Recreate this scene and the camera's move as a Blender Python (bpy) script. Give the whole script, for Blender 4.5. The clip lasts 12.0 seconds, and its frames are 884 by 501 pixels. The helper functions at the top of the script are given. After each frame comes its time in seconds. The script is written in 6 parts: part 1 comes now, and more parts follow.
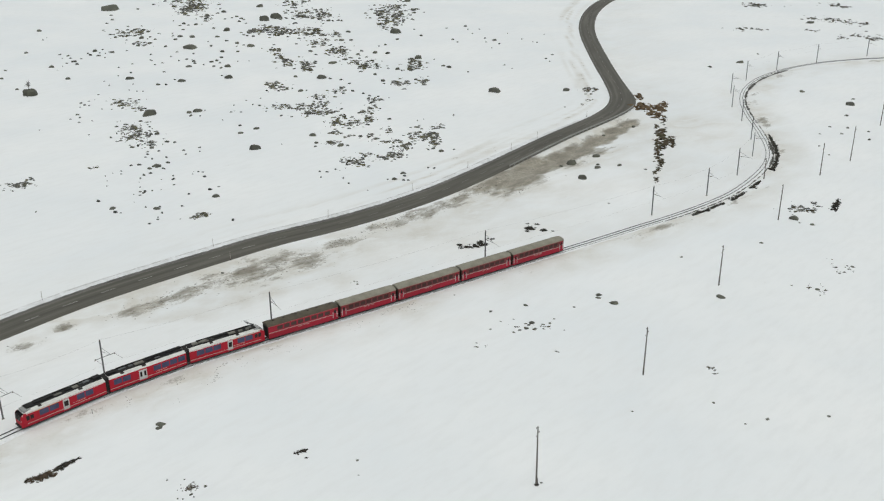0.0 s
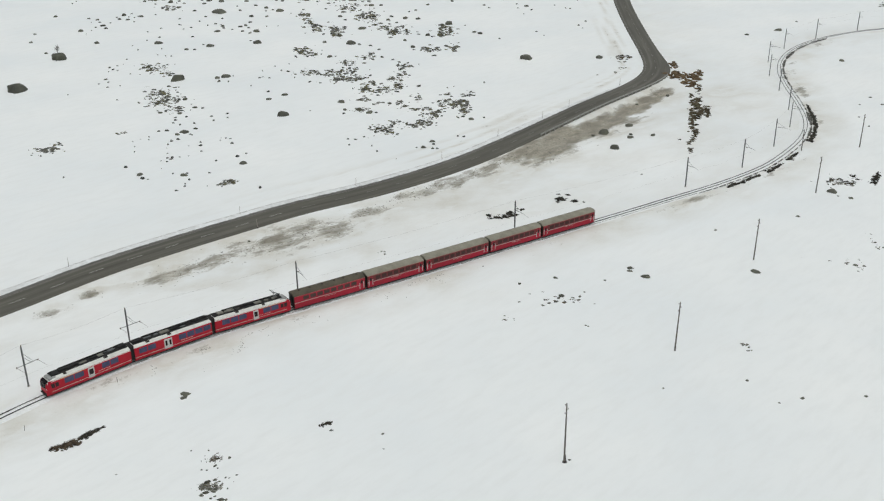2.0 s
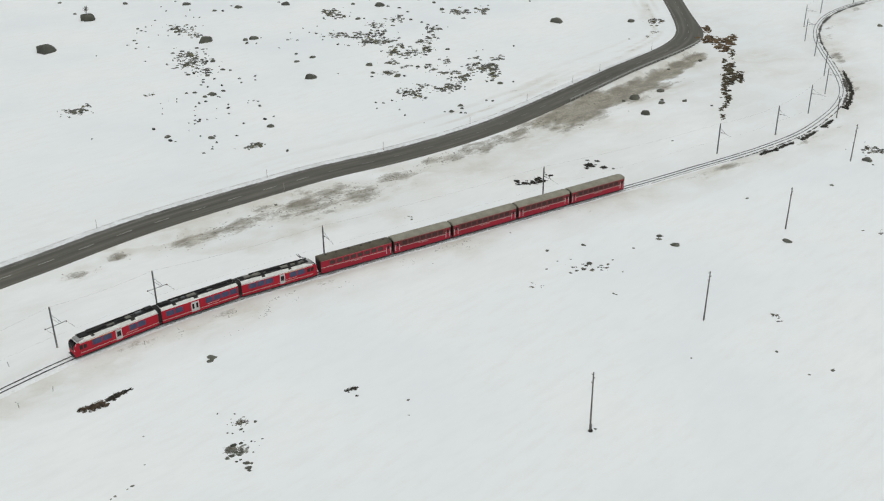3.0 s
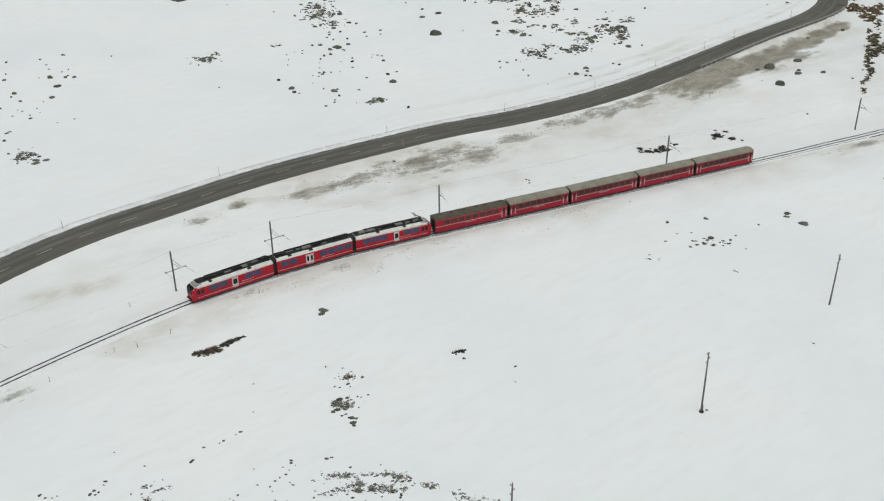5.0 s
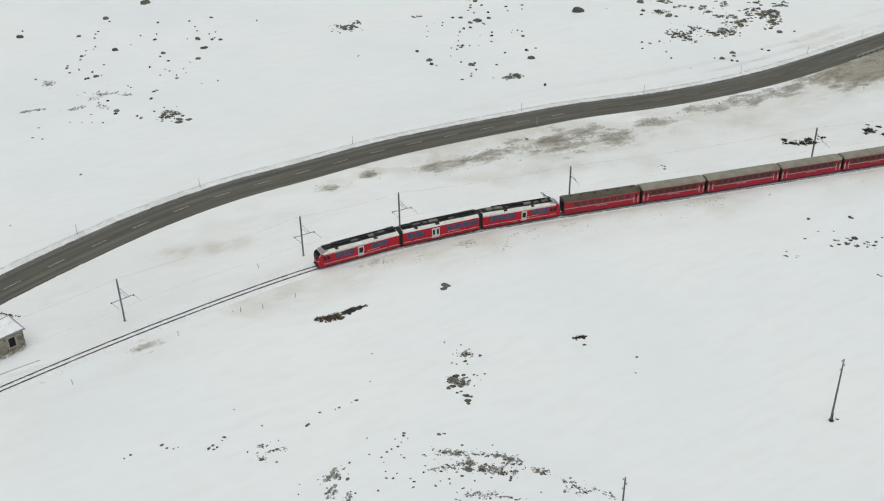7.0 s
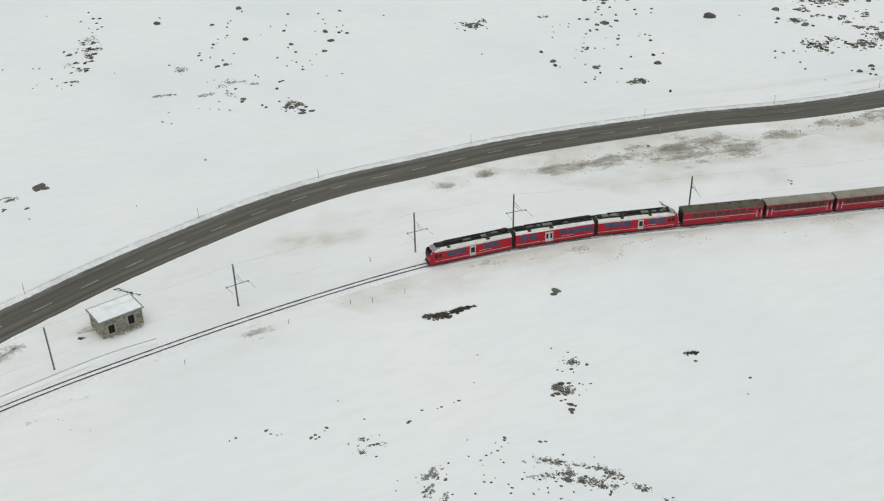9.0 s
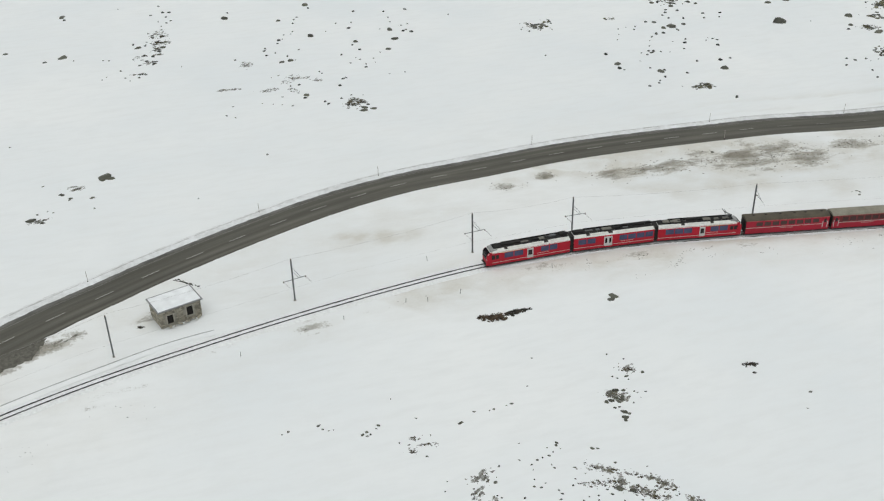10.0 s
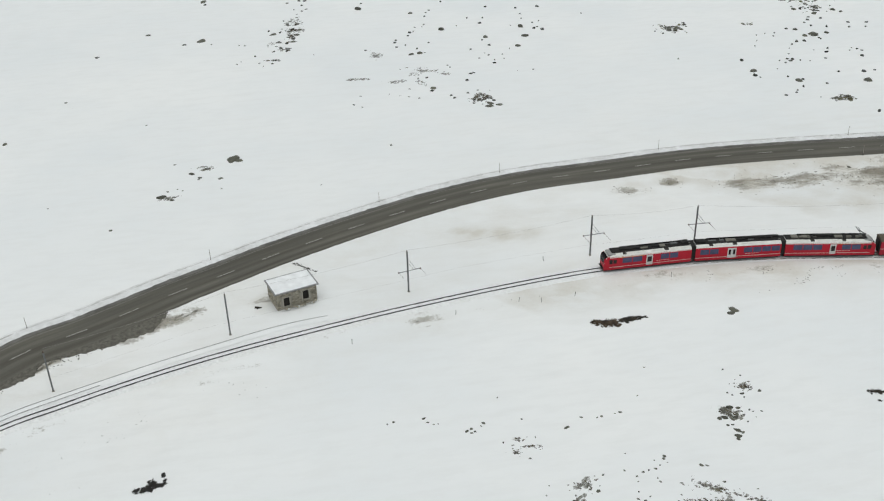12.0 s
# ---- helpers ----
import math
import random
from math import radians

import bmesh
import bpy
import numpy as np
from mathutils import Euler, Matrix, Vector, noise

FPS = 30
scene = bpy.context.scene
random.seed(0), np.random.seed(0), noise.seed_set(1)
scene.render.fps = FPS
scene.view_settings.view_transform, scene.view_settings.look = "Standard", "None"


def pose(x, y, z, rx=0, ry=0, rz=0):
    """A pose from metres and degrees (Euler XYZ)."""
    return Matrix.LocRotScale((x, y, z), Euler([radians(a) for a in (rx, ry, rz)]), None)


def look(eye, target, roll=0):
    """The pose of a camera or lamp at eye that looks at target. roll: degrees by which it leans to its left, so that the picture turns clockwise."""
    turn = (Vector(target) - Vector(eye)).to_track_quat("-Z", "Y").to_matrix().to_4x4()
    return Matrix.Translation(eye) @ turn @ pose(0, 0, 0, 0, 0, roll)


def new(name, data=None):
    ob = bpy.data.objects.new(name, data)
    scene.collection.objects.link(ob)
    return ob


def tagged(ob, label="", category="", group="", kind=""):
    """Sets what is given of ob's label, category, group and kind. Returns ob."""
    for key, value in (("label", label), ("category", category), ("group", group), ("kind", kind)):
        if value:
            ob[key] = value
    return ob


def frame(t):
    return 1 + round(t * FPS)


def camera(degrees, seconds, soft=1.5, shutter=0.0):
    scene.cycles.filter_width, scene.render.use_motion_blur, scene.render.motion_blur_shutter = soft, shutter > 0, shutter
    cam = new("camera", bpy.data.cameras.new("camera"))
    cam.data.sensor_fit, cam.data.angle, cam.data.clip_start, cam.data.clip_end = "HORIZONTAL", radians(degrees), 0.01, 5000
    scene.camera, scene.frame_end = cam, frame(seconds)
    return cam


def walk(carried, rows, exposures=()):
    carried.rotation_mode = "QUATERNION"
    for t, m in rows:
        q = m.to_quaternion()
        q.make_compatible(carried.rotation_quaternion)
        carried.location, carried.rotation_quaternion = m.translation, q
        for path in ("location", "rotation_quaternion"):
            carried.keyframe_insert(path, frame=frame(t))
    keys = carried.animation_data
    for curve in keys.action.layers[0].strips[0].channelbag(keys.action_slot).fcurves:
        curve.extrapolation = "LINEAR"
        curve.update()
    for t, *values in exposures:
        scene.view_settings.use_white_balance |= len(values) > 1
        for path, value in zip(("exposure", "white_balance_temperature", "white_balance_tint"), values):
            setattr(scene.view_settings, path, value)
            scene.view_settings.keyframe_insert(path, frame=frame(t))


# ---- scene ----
cam = camera(46.74, 12.0, soft=1.2)
# seconds, x, y, z, yaw to the left, pitch up, lean
PATH = [(0.0, 0.00, 0.00, 99.07, -0.000, -22.978, -0.191),
        (0.5, 0.01, 0.98, 98.87, 0.471, -22.941, -0.209),
        (1.0, 0.00, 1.90, 98.67, 0.897, -23.152, -0.217),
        (1.5, -0.02, 2.76, 98.48, 1.306, -23.686, -0.217),
        (2.0, -0.07, 3.55, 98.32, 1.746, -24.805, -0.262),
        (2.5, -0.13, 4.28, 98.20, 2.395, -25.909, -0.343),
        (4.5, -0.47, 6.78, 97.85, 8.500, -28.650, -0.458),
        (5.0, -0.55, 7.37, 97.74, 10.672, -29.066, -0.569),
        (5.5, -0.60, 7.91, 97.62, 12.876, -29.456, -0.639),
        (6.0, -0.67, 8.41, 97.53, 14.919, -29.848, -0.690),
        (6.5, -0.76, 8.85, 97.46, 16.939, -30.248, -0.768),
        (7.0, -0.86, 9.25, 97.41, 18.843, -30.380, -0.813),
        (9.0, -1.23, 10.55, 97.27, 26.147, -30.375, -1.134),
        (9.5, -1.32, 10.83, 97.23, 28.083, -30.370, -1.201),
        (10.0, -1.43, 11.09, 97.18, 29.879, -30.350, -1.241),
        (10.5, -1.55, 11.34, 97.09, 31.640, -30.314, -1.306),
        (11.0, -1.67, 11.56, 96.97, 33.480, -30.293, -1.315),
        (11.5, -1.80, 11.76, 96.84, 35.453, -30.335, -1.358),
        (12.0, -1.92, 11.95, 96.71, 37.445, -30.382, -1.392)]
walk(cam, [(t, pose(x, y, z, 0, 0, yaw) @ pose(0, 0, 0, 90 + pitch, 0, 0) @ pose(0, 0, 0, 0, 0, lean))
           for t, x, y, z, yaw, pitch, lean in PATH],
     exposures=[(0.0, 0.275, 6300, 4), (12.0, 0.275, 6300, 4)])

# ---- world and light: a bright overcast sky ----
world = bpy.data.worlds.new("overcast_sky")
world.use_nodes = True
scene.world = world
wn = world.node_tree.nodes
sky = wn.new("ShaderNodeTexSky")
sky.sky_type = 'NISHITA'
sky.sun_disc = False
sky.sun_elevation = radians(86)
sky.sun_rotation = radians(153)
sky.altitude = 2300
sky.air_density = 0.4
sky.dust_density = 10.0
sky.ozone_density = 0.2
veil = wn.new("ShaderNodeHueSaturation")
veil.inputs["Saturation"].default_value = 0.32
world.node_tree.links.new(sky.outputs[0], veil.inputs["Color"])
world.node_tree.links.new(veil.outputs[0], wn["Background"].inputs[0])
wn["Background"].inputs[1].default_value = 0.115

sun = new("sun", bpy.data.lights.new("sun", 'SUN'))
sun.data.energy = 1.3
sun.data.angle = radians(110)
sun.data.color = (1.0, 0.965, 0.91)
sun.matrix_world = look((8, -16, 250), (0, 0, 0))


# ---- materials ----
def material(name):
    m = bpy.data.materials.new(name)
    m.use_nodes = True
    nt = m.node_tree
    return m, nt, nt.nodes["Principled BSDF"]


def link(nt, a, b):
    nt.links.new(a, b)


def noise_node(nt, scale, detail=4.0, rough=0.55, stretch=None, kind="Object", turn=0.0):
    tc = nt.nodes.new("ShaderNodeTexCoord")
    n = nt.nodes.new("ShaderNodeTexNoise")
    n.inputs["Scale"].default_value = scale
    n.inputs["Detail"].default_value = detail
    n.inputs["Roughness"].default_value = rough
    src = tc.outputs[kind]
    if turn:
        tn = nt.nodes.new("ShaderNodeMapping")
        tn.inputs["Rotation"].default_value = (0, 0, radians(turn))
        link(nt, src, tn.inputs[0])
        src = tn.outputs[0]
    if stretch:
        mp = nt.nodes.new("ShaderNodeMapping")
        mp.inputs["Scale"].default_value = stretch
        link(nt, src, mp.inputs[0])
        src = mp.outputs[0]
    link(nt, src, n.inputs["Vector"])
    return n.outputs["Fac"]


def ramp(nt, fac, stops):
    r = nt.nodes.new("ShaderNodeValToRGB")
    e = r.color_ramp.elements
    while len(e) < len(stops):
        e.new(0.5)
    for el, (p, c) in zip(e, stops):
        el.position = p
        el.color = (*c, 1) if len(c) == 3 else c
    link(nt, fac, r.inputs[0])
    return r.outputs[0]


def grey(v):
    return (v, v, v)


def mixc(nt, fac, a, b, mode='MIX'):
    m = nt.nodes.new("ShaderNodeMix")
    m.data_type = 'RGBA'
    m.blend_type = mode
    for sock, v in ((m.inputs[0], fac), (m.inputs[6], a), (m.inputs[7], b)):
        if hasattr(v, "is_linked"):
            link(nt, v, sock)
        elif isinstance(v, tuple):
            sock.default_value = (*v, 1)
        else:
            sock.default_value = v
    return m.outputs[2]


def mathn(nt, op, a, b=0.0):
    m = nt.nodes.new("ShaderNodeMath")
    m.operation = op
    for sock, v in zip(m.inputs, (a, b)):
        if hasattr(v, "is_linked"):
            link(nt, v, sock)
        else:
            sock.default_value = v
    return m.outputs[0]


def bump(nt, bsdf, fac, strength, dist):
    b = nt.nodes.new("ShaderNodeBump")
    b.inputs["Strength"].default_value = strength
    b.inputs["Distance"].default_value = dist
    link(nt, fac, b.inputs["Height"])
    link(nt, b.outputs[0], bsdf.inputs["Normal"])


def weathered(name, base, dirt, rough=0.5, metal=0.0, scale=1.2, amount=0.5, grain=14.0, depth=0.004, per_island=False, per_object=0.0):
    """A painted or raw surface with broad stains and a fine grain."""
    m, nt, p = material(name)
    broad = noise_node(nt, scale, 5.0)
    fine = noise_node(nt, grain, 4.0)
    f = ramp(nt, broad, [(0.38, grey(0)), (0.72, grey(amount))])
    col = mixc(nt, f, base, dirt)
    col = mixc(nt, 0.35, col, ramp(nt, fine, [(0.25, grey(0.55)), (0.75, grey(1.25))]), 'MULTIPLY')
    if per_island or per_object:
        if per_island:
            rnd = nt.nodes.new("ShaderNodeNewGeometry").outputs["Random Per Island"]
        else:
            rnd = nt.nodes.new("ShaderNodeObjectInfo").outputs["Random"]
        k = per_object or 0.6
        col = mixc(nt, 1.0, col, ramp(nt, rnd, [(0.0, grey(1 - k)), (1.0, grey(1 + k * 0.6))]), 'MULTIPLY')
    link(nt, col, p.inputs["Base Color"])
    p.inputs["Roughness"].default_value = rough
    p.inputs["Metallic"].default_value = metal
    p.inputs["Specular IOR Level"].default_value = 0.3
    bump(nt, p, fine, 0.4, depth)
    return m


def snow_material():
    m, nt, p = material("snow")
    at = nt.nodes.new("ShaderNodeAttribute")
    at.attribute_name = "soil"
    soil = at.outputs["Fac"]
    at2 = nt.nodes.new("ShaderNodeAttribute")
    at2.attribute_name = "slush_shade"
    slush_shade = at2.outputs["Fac"]
    broad = noise_node(nt, 0.02, 5.0)
    mid = noise_node(nt, 0.16, 6.0, 0.6)
    drift = noise_node(nt, 0.5, 6.0, 0.65, (0.28, 1.0, 1.0), turn=-48)
    fine = noise_node(nt, 1.6, 6.0, 0.7)
    grit = noise_node(nt, 3.0, 6.0, 0.75)
    col = ramp(nt, broad, [(0.35, (0.80, 0.82, 0.83)), (0.65, (0.86, 0.865, 0.86))])
    col = mixc(nt, ramp(nt, drift, [(0.45, grey(0)), (0.75, grey(0.5))]), col, (0.77, 0.775, 0.77))
    # thin dusting of grit blown from the road, with dune shading painted in
    veil = noise_node(nt, 0.055, 6.0, 0.55, turn=-40, stretch=(0.55, 1.0, 1.0))
    sl = mathn(nt, 'MULTIPLY', slush_shade, ramp(nt, veil, [(0.36, grey(0.15)), (0.50, grey(0.75)), (0.56, grey(0.95)), (0.60, grey(0.5)), (0.75, grey(1.3))]))
    sl = mathn(nt, 'MULTIPLY', sl, ramp(nt, mid, [(0.3, grey(0.55)), (0.7, grey(1.15))]))
    sl = mathn(nt, 'MULTIPLY', sl, ramp(nt, fine, [(0.34, grey(0.80)), (0.64, grey(1.0))]))
    sl = mathn(nt, 'MINIMUM', mathn(nt, 'MULTIPLY', sl, 1.3), 0.9)
    col = mixc(nt, sl, col, (0.62, 0.595, 0.54))
    # bare earth breaking through
    th = mathn(nt, 'ADD', mathn(nt, 'ADD', mathn(nt, 'MULTIPLY', fine, 0.5), mathn(nt, 'MULTIPLY', grit, 0.5)), mathn(nt, 'MULTIPLY', drift, 0.62))
    th = mathn(nt, 'ADD', th, mathn(nt, 'MULTIPLY', mid, 0.4))
    mottle = noise_node(nt, 0.32, 5.0, 0.6, (0.5, 1.0, 1.0), turn=-52)
    th = mathn(nt, 'ADD', th, mathn(nt, 'MULTIPLY', mathn(nt, 'SUBTRACT', mottle, 0.5), 0.9))
    brk = mathn(nt, 'SUBTRACT', mathn(nt, 'ADD', soil, th), 1.34)
    brk = ramp(nt, brk, [(0.0, grey(0)), (0.10, grey(0.5)), (0.34, grey(0.92))])
    earth = ramp(nt, fine, [(0.3, (0.22, 0.195, 0.145)), (0.5, (0.33, 0.298, 0.235)), (0.7, (0.46, 0.43, 0.36))])
    earth = mixc(nt, ramp(nt, mottle, [(0.42, grey(0)), (0.62, grey(0.75))]), earth, (0.17, 0.152, 0.115))
    earth = mixc(nt, ramp(nt, grit, [(0.40, grey(0.75)), (0.47, grey(0))]), earth, (0.085, 0.08, 0.068))
    col = mixc(nt, brk, col, earth)
    # dark heath and grit in flecks
    at3 = nt.nodes.new("ShaderNodeAttribute")
    at3.attribute_name = "heath"
    fleck = noise_node(nt, 1.0, 6.0, 0.70, (1.0, 0.42, 1.0))
    tone = noise_node(nt, 0.2, 3.0)
    fl = mathn(nt, 'SUBTRACT', mathn(nt, 'ADD', at3.outputs["Fac"], fleck), 1.0)
    fl = ramp(nt, fl, [(0.0, grey(0)), (0.035, grey(0.7)), (0.12, grey(1))])
    dark = ramp(nt, tone, [(0.35, (0.075, 0.078, 0.072)), (0.55, (0.125, 0.118, 0.082)), (0.7, (0.19, 0.175, 0.13))])
    col = mixc(nt, fl, col, dark)
    # thin turf combed flat by the wind
    at4 = nt.nodes.new("ShaderNodeAttribute")
    at4.attribute_name = "turf"
    comb = noise_node(nt, 0.55, 8.0, 0.78, (0.45, 1.0, 1.0), turn=-24)
    tf = mathn(nt, 'SUBTRACT', mathn(nt, 'ADD', at4.outputs["Fac"], comb), 1.0)
    tf = ramp(nt, tf, [(0.0, grey(0)), (0.05, grey(0.5)), (0.20, grey(0.78))])
    turf = ramp(nt, grit, [(0.38, (0.17, 0.155, 0.128)), (0.5, (0.27, 0.25, 0.212)), (0.64, (0.41, 0.39, 0.35))])
    col = mixc(nt, tf, col, turf)
    link(nt, col, p.inputs["Base Color"])
    p.inputs["Roughness"].default_value = 0.75
    p.inputs["Specular IOR Level"].default_value = 0.25
    h = mathn(nt, 'ADD', mathn(nt, 'MULTIPLY', drift, 1.0), mathn(nt, 'MULTIPLY', fine, 0.25))
    bump(nt, p, h, 0.35, 0.22)
    return m


def asphalt_material():
    m, nt, p = material("asphalt")
    uv = nt.nodes.new("ShaderNodeUVMap")
    uv.uv_map = "along"
    sep = nt.nodes.new("ShaderNodeSeparateXYZ")
    link(nt, uv.outputs[0], sep.inputs[0])
    mp = nt.nodes.new("ShaderNodeMapping")
    mp.inputs["Scale"].default_value = (9.0, 0.03, 1.0)
    link(nt, uv.outputs[0], mp.inputs[0])
    streak = nt.nodes.new("ShaderNodeTexNoise")
    streak.inputs["Scale"].default_value = 1.0
    streak.inputs["Detail"].default_value = 6.0
    link(nt, mp.outputs[0], streak.inputs["Vector"])
    patch = noise_node(nt, 0.12, 5.0)
    fine = noise_node(nt, 4.0, 5.0, 0.7)
    col = ramp(nt, streak.outputs["Fac"], [(0.3, (0.055, 0.050, 0.037)), (0.5, (0.078, 0.072, 0.055)), (0.70, (0.125, 0.117, 0.093))])
    col = mixc(nt, ramp(nt, patch, [(0.4, grey(0)), (0.7, grey(0.5))]), col, (0.064, 0.06, 0.049))
    # pale polished wheel tracks
    tracks = ramp(nt, sep.outputs[0], [(0.0, grey(0.0)), (0.16, grey(0.45)), (0.24, grey(0.05)), (0.36, grey(0.45)), (0.47, grey(0.0)),
                                       (0.62, grey(0.4)), (0.72, grey(0.05)), (0.83, grey(0.4)), (0.96, grey(0.0))])
    col = mixc(nt, mathn(nt, 'MULTIPLY', tracks, streak.outputs["Fac"]), col, (0.19, 0.183, 0.160))
    col = mixc(nt, 0.4, col, ramp(nt, fine, [(0.3, grey(0.75)), (0.7, grey(1.2))]), 'MULTIPLY')
    link(nt, col, p.inputs["Base Color"])
    p.inputs["Roughness"].default_value = 0.7
    bump(nt, p, fine, 0.3, 0.01)
    return m


M_SNOW = snow_material()
M_ASPHALT = asphalt_material()
M_BANK = weathered("ploughed_snow", (0.80, 0.805, 0.81), (0.60, 0.597, 0.585), 0.8, 0, 0.16, 0.8, 1.2, 0.08)
# mottled grey that puts the bank's ridge shadow into the colour
M_CRESTSHADE = weathered("shaded_snow_crest", (0.46, 0.455, 0.44), (0.74, 0.74, 0.74), 0.8, 0, 0.3, 0.9, 1.5, 0.05)
M_SLUSH = weathered("slush_verge", (0.17, 0.163, 0.15), (0.065, 0.062, 0.057), 0.6, 0, 0.22, 0.95, 2.0, 0.05)
M_PAINT = weathered("road_paint", (0.52, 0.515, 0.48), (0.26, 0.252, 0.225), 0.6, 0, 1.5, 0.6, 8.0)
M_WORNPAINT = weathered("worn_road_paint", (0.26, 0.255, 0.235), (0.14, 0.137, 0.125), 0.6, 0, 1.0, 0.8, 8.0)
M_RAIL = weathered("rail_steel", (0.058, 0.060, 0.062), (0.045, 0.042, 0.04), 0.5, 0.2, 2.0, 0.6)
M_OLDRAIL = weathered("snowed_rail", (0.24, 0.235, 0.225), (0.55, 0.55, 0.55), 0.7, 0, 0.5, 0.9, 3.0, 0.01)
M_GRAVEL = weathered("bank_gravel", (0.155, 0.147, 0.125), (0.075, 0.071, 0.06), 0.95, 0, 1.6, 0.9, 5.0, 0.08)
M_ROOFBOX = weathered("grimy_roof_box", (0.20, 0.19, 0.16), (0.10, 0.095, 0.08), 0.7)
M_BALLAST = weathered("ballast", (0.17, 0.165, 0.16), (0.5, 0.5, 0.5), 0.9, 0, 0.7, 0.7, 4.0, 0.05)
M_BALLASTDARK = weathered("bare_ballast", (0.07, 0.068, 0.06), (0.2, 0.19, 0.17), 0.9, 0, 1.2, 0.7, 5.0, 0.05)
M_TRACKSNOW = weathered("trackbed_snow", (0.83, 0.835, 0.835), (0.76, 0.755, 0.74), 0.8, 0, 0.3, 0.6, 2.5, 0.05)
M_ROCK = weathered("granite", (0.105, 0.105, 0.088), (0.20, 0.20, 0.145), 0.9, 0, 0.6, 0.8, 3.0, 0.12, per_object=0.4)
M_PATCHSTONE = weathered("thin_snow_stone", (0.125, 0.127, 0.117), (0.24, 0.232, 0.20), 0.95, 0, 0.3, 0.7, 3.0, 0.05, per_island=True)
M_PALESCREE = weathered("snow_dusted_scree", (0.36, 0.355, 0.35), (0.52, 0.515, 0.51), 0.95, 0, 0.5, 0.9, 3.0, 0.05, per_island=True)
M_SCREE = weathered("pale_scree", (0.17, 0.158, 0.148), (0.34, 0.32, 0.305), 0.95, 0, 0.5, 0.9, 3.0, 0.05, per_island=True)
M_TURFSTONE = weathered("grey_bank_stone", (0.25, 0.238, 0.205), (0.36, 0.345, 0.305), 0.95, 0, 0.3, 0.7, 3.0, 0.05, per_island=True)
M_TURF = weathered("combed_dry_turf", (0.21, 0.19, 0.15), (0.31, 0.285, 0.235), 0.95, 0, 0.3, 0.7, 6.0, 0.03, per_island=True)
M_BROWNSHRUB = weathered("brown_shrub", (0.060, 0.045, 0.033), (0.11, 0.08, 0.05), 0.95, 0, 0.5, 0.8, 6.0, 0.03, per_island=True)
M_MOUND = weathered("rust_heath", (0.13, 0.090, 0.052), (0.21, 0.155, 0.095), 0.95, 0, 0.2, 0.8, 6.0, 0.03, per_island=True)
M_MELT = weathered("wet_black_earth", (0.028, 0.026, 0.023), (0.045, 0.04, 0.035), 0.6, 0, 0.8, 0.6, 6.0, 0.03)
M_STONES = weathered("scattered_stone", (0.072, 0.076, 0.072), (0.17, 0.165, 0.135), 0.9, 0, 0.3, 0.7, 3.0, 0.05, per_island=True)
M_HEATH = weathered("dry_heath", (0.088, 0.068, 0.044), (0.115, 0.105, 0.065), 0.95, 0, 0.12, 0.9, 6.0, 0.03, per_island=True)
M_HILLHEATH = weathered("hill_heath", (0.125, 0.117, 0.072), (0.21, 0.195, 0.11), 0.95, 0, 0.10, 0.9, 6.0, 0.03, per_island=True)
M_SHRUB = weathered("dark_shrub", (0.035, 0.034, 0.028), (0.07, 0.055, 0.04), 0.95, 0, 0.5, 0.7, 6.0, 0.03, per_island=True)
M_WOOD = weathered("weathered_pole_wood", (0.13, 0.115, 0.10), (0.22, 0.20, 0.18), 0.9, 0, 1.5, 0.7)
M_GALV = weathered("galvanised_steel", (0.20, 0.205, 0.205), (0.10, 0.10, 0.095), 0.5, 0.5, 1.5, 0.6)
M_CERAMIC = weathered("brown_insulator", (0.10, 0.06, 0.045), (0.06, 0.04, 0.03), 0.3)
M_WIRE = weathered("copper_wire", (0.36, 0.35, 0.34), (0.25, 0.24, 0.23), 0.6, 0.2)
M_SNOWPOLE = weathered("snow_pole_paint", (0.42, 0.37, 0.33), (0.20, 0.17, 0.15), 0.7)
M_GUARD = weathered("guardrail_steel", (0.42, 0.415, 0.39), (0.26, 0.25, 0.225), 0.5, 0.0)
M_STONEWALL = weathered("rubble_stone", (0.42, 0.385, 0.305), (0.23, 0.21, 0.165), 0.9, 0, 1.2, 0.7, 6.0, 0.03, per_object=0.45)
M_MORTAR = weathered("lime_mortar", (0.36, 0.34, 0.285), (0.22, 0.205, 0.17), 0.95)
M_FRAME = weathered("pale_stone_surround", (0.46, 0.43, 0.36), (0.30, 0.28, 0.23), 0.8)
M_DARK = weathered("dark_interior_boards", (0.022, 0.02, 0.018), (0.04, 0.035, 0.03), 0.9)
M_ROOFEDGE = weathered("roof_sheet", (0.30, 0.30, 0.30), (0.17, 0.165, 0.16), 0.6, 0.3)
M_HUTSNOW = weathered("roof_snow", (0.86, 0.87, 0.88), (0.83, 0.84, 0.85), 0.8, 0, 0.2, 0.4, 0.6, 0.01)
M_RED = weathered("train_red", (0.47, 0.007, 0.026), (0.34, 0.006, 0.018), 0.5, 0, 0.5, 0.6, 10.0, 0.001)
M_COACHRED = weathered("coach_red", (0.41, 0.012, 0.036), (0.30, 0.013, 0.027), 0.55, 0, 0.4, 0.7, 10.0, 0.001)
M_COACHBAND = weathered("coach_window_band", (0.17, 0.022, 0.022), (0.11, 0.02, 0.018), 0.5, 0, 0.4, 0.7, 10.0, 0.001)
M_CREAM = weathered("cream_line", (0.62, 0.56, 0.50), (0.45, 0.40, 0.36), 0.5)
M_SILVER = weathered("pale_roof_shoulder", (0.80, 0.79, 0.75), (0.52, 0.50, 0.45), 0.5, 0, 0.9, 0.5)
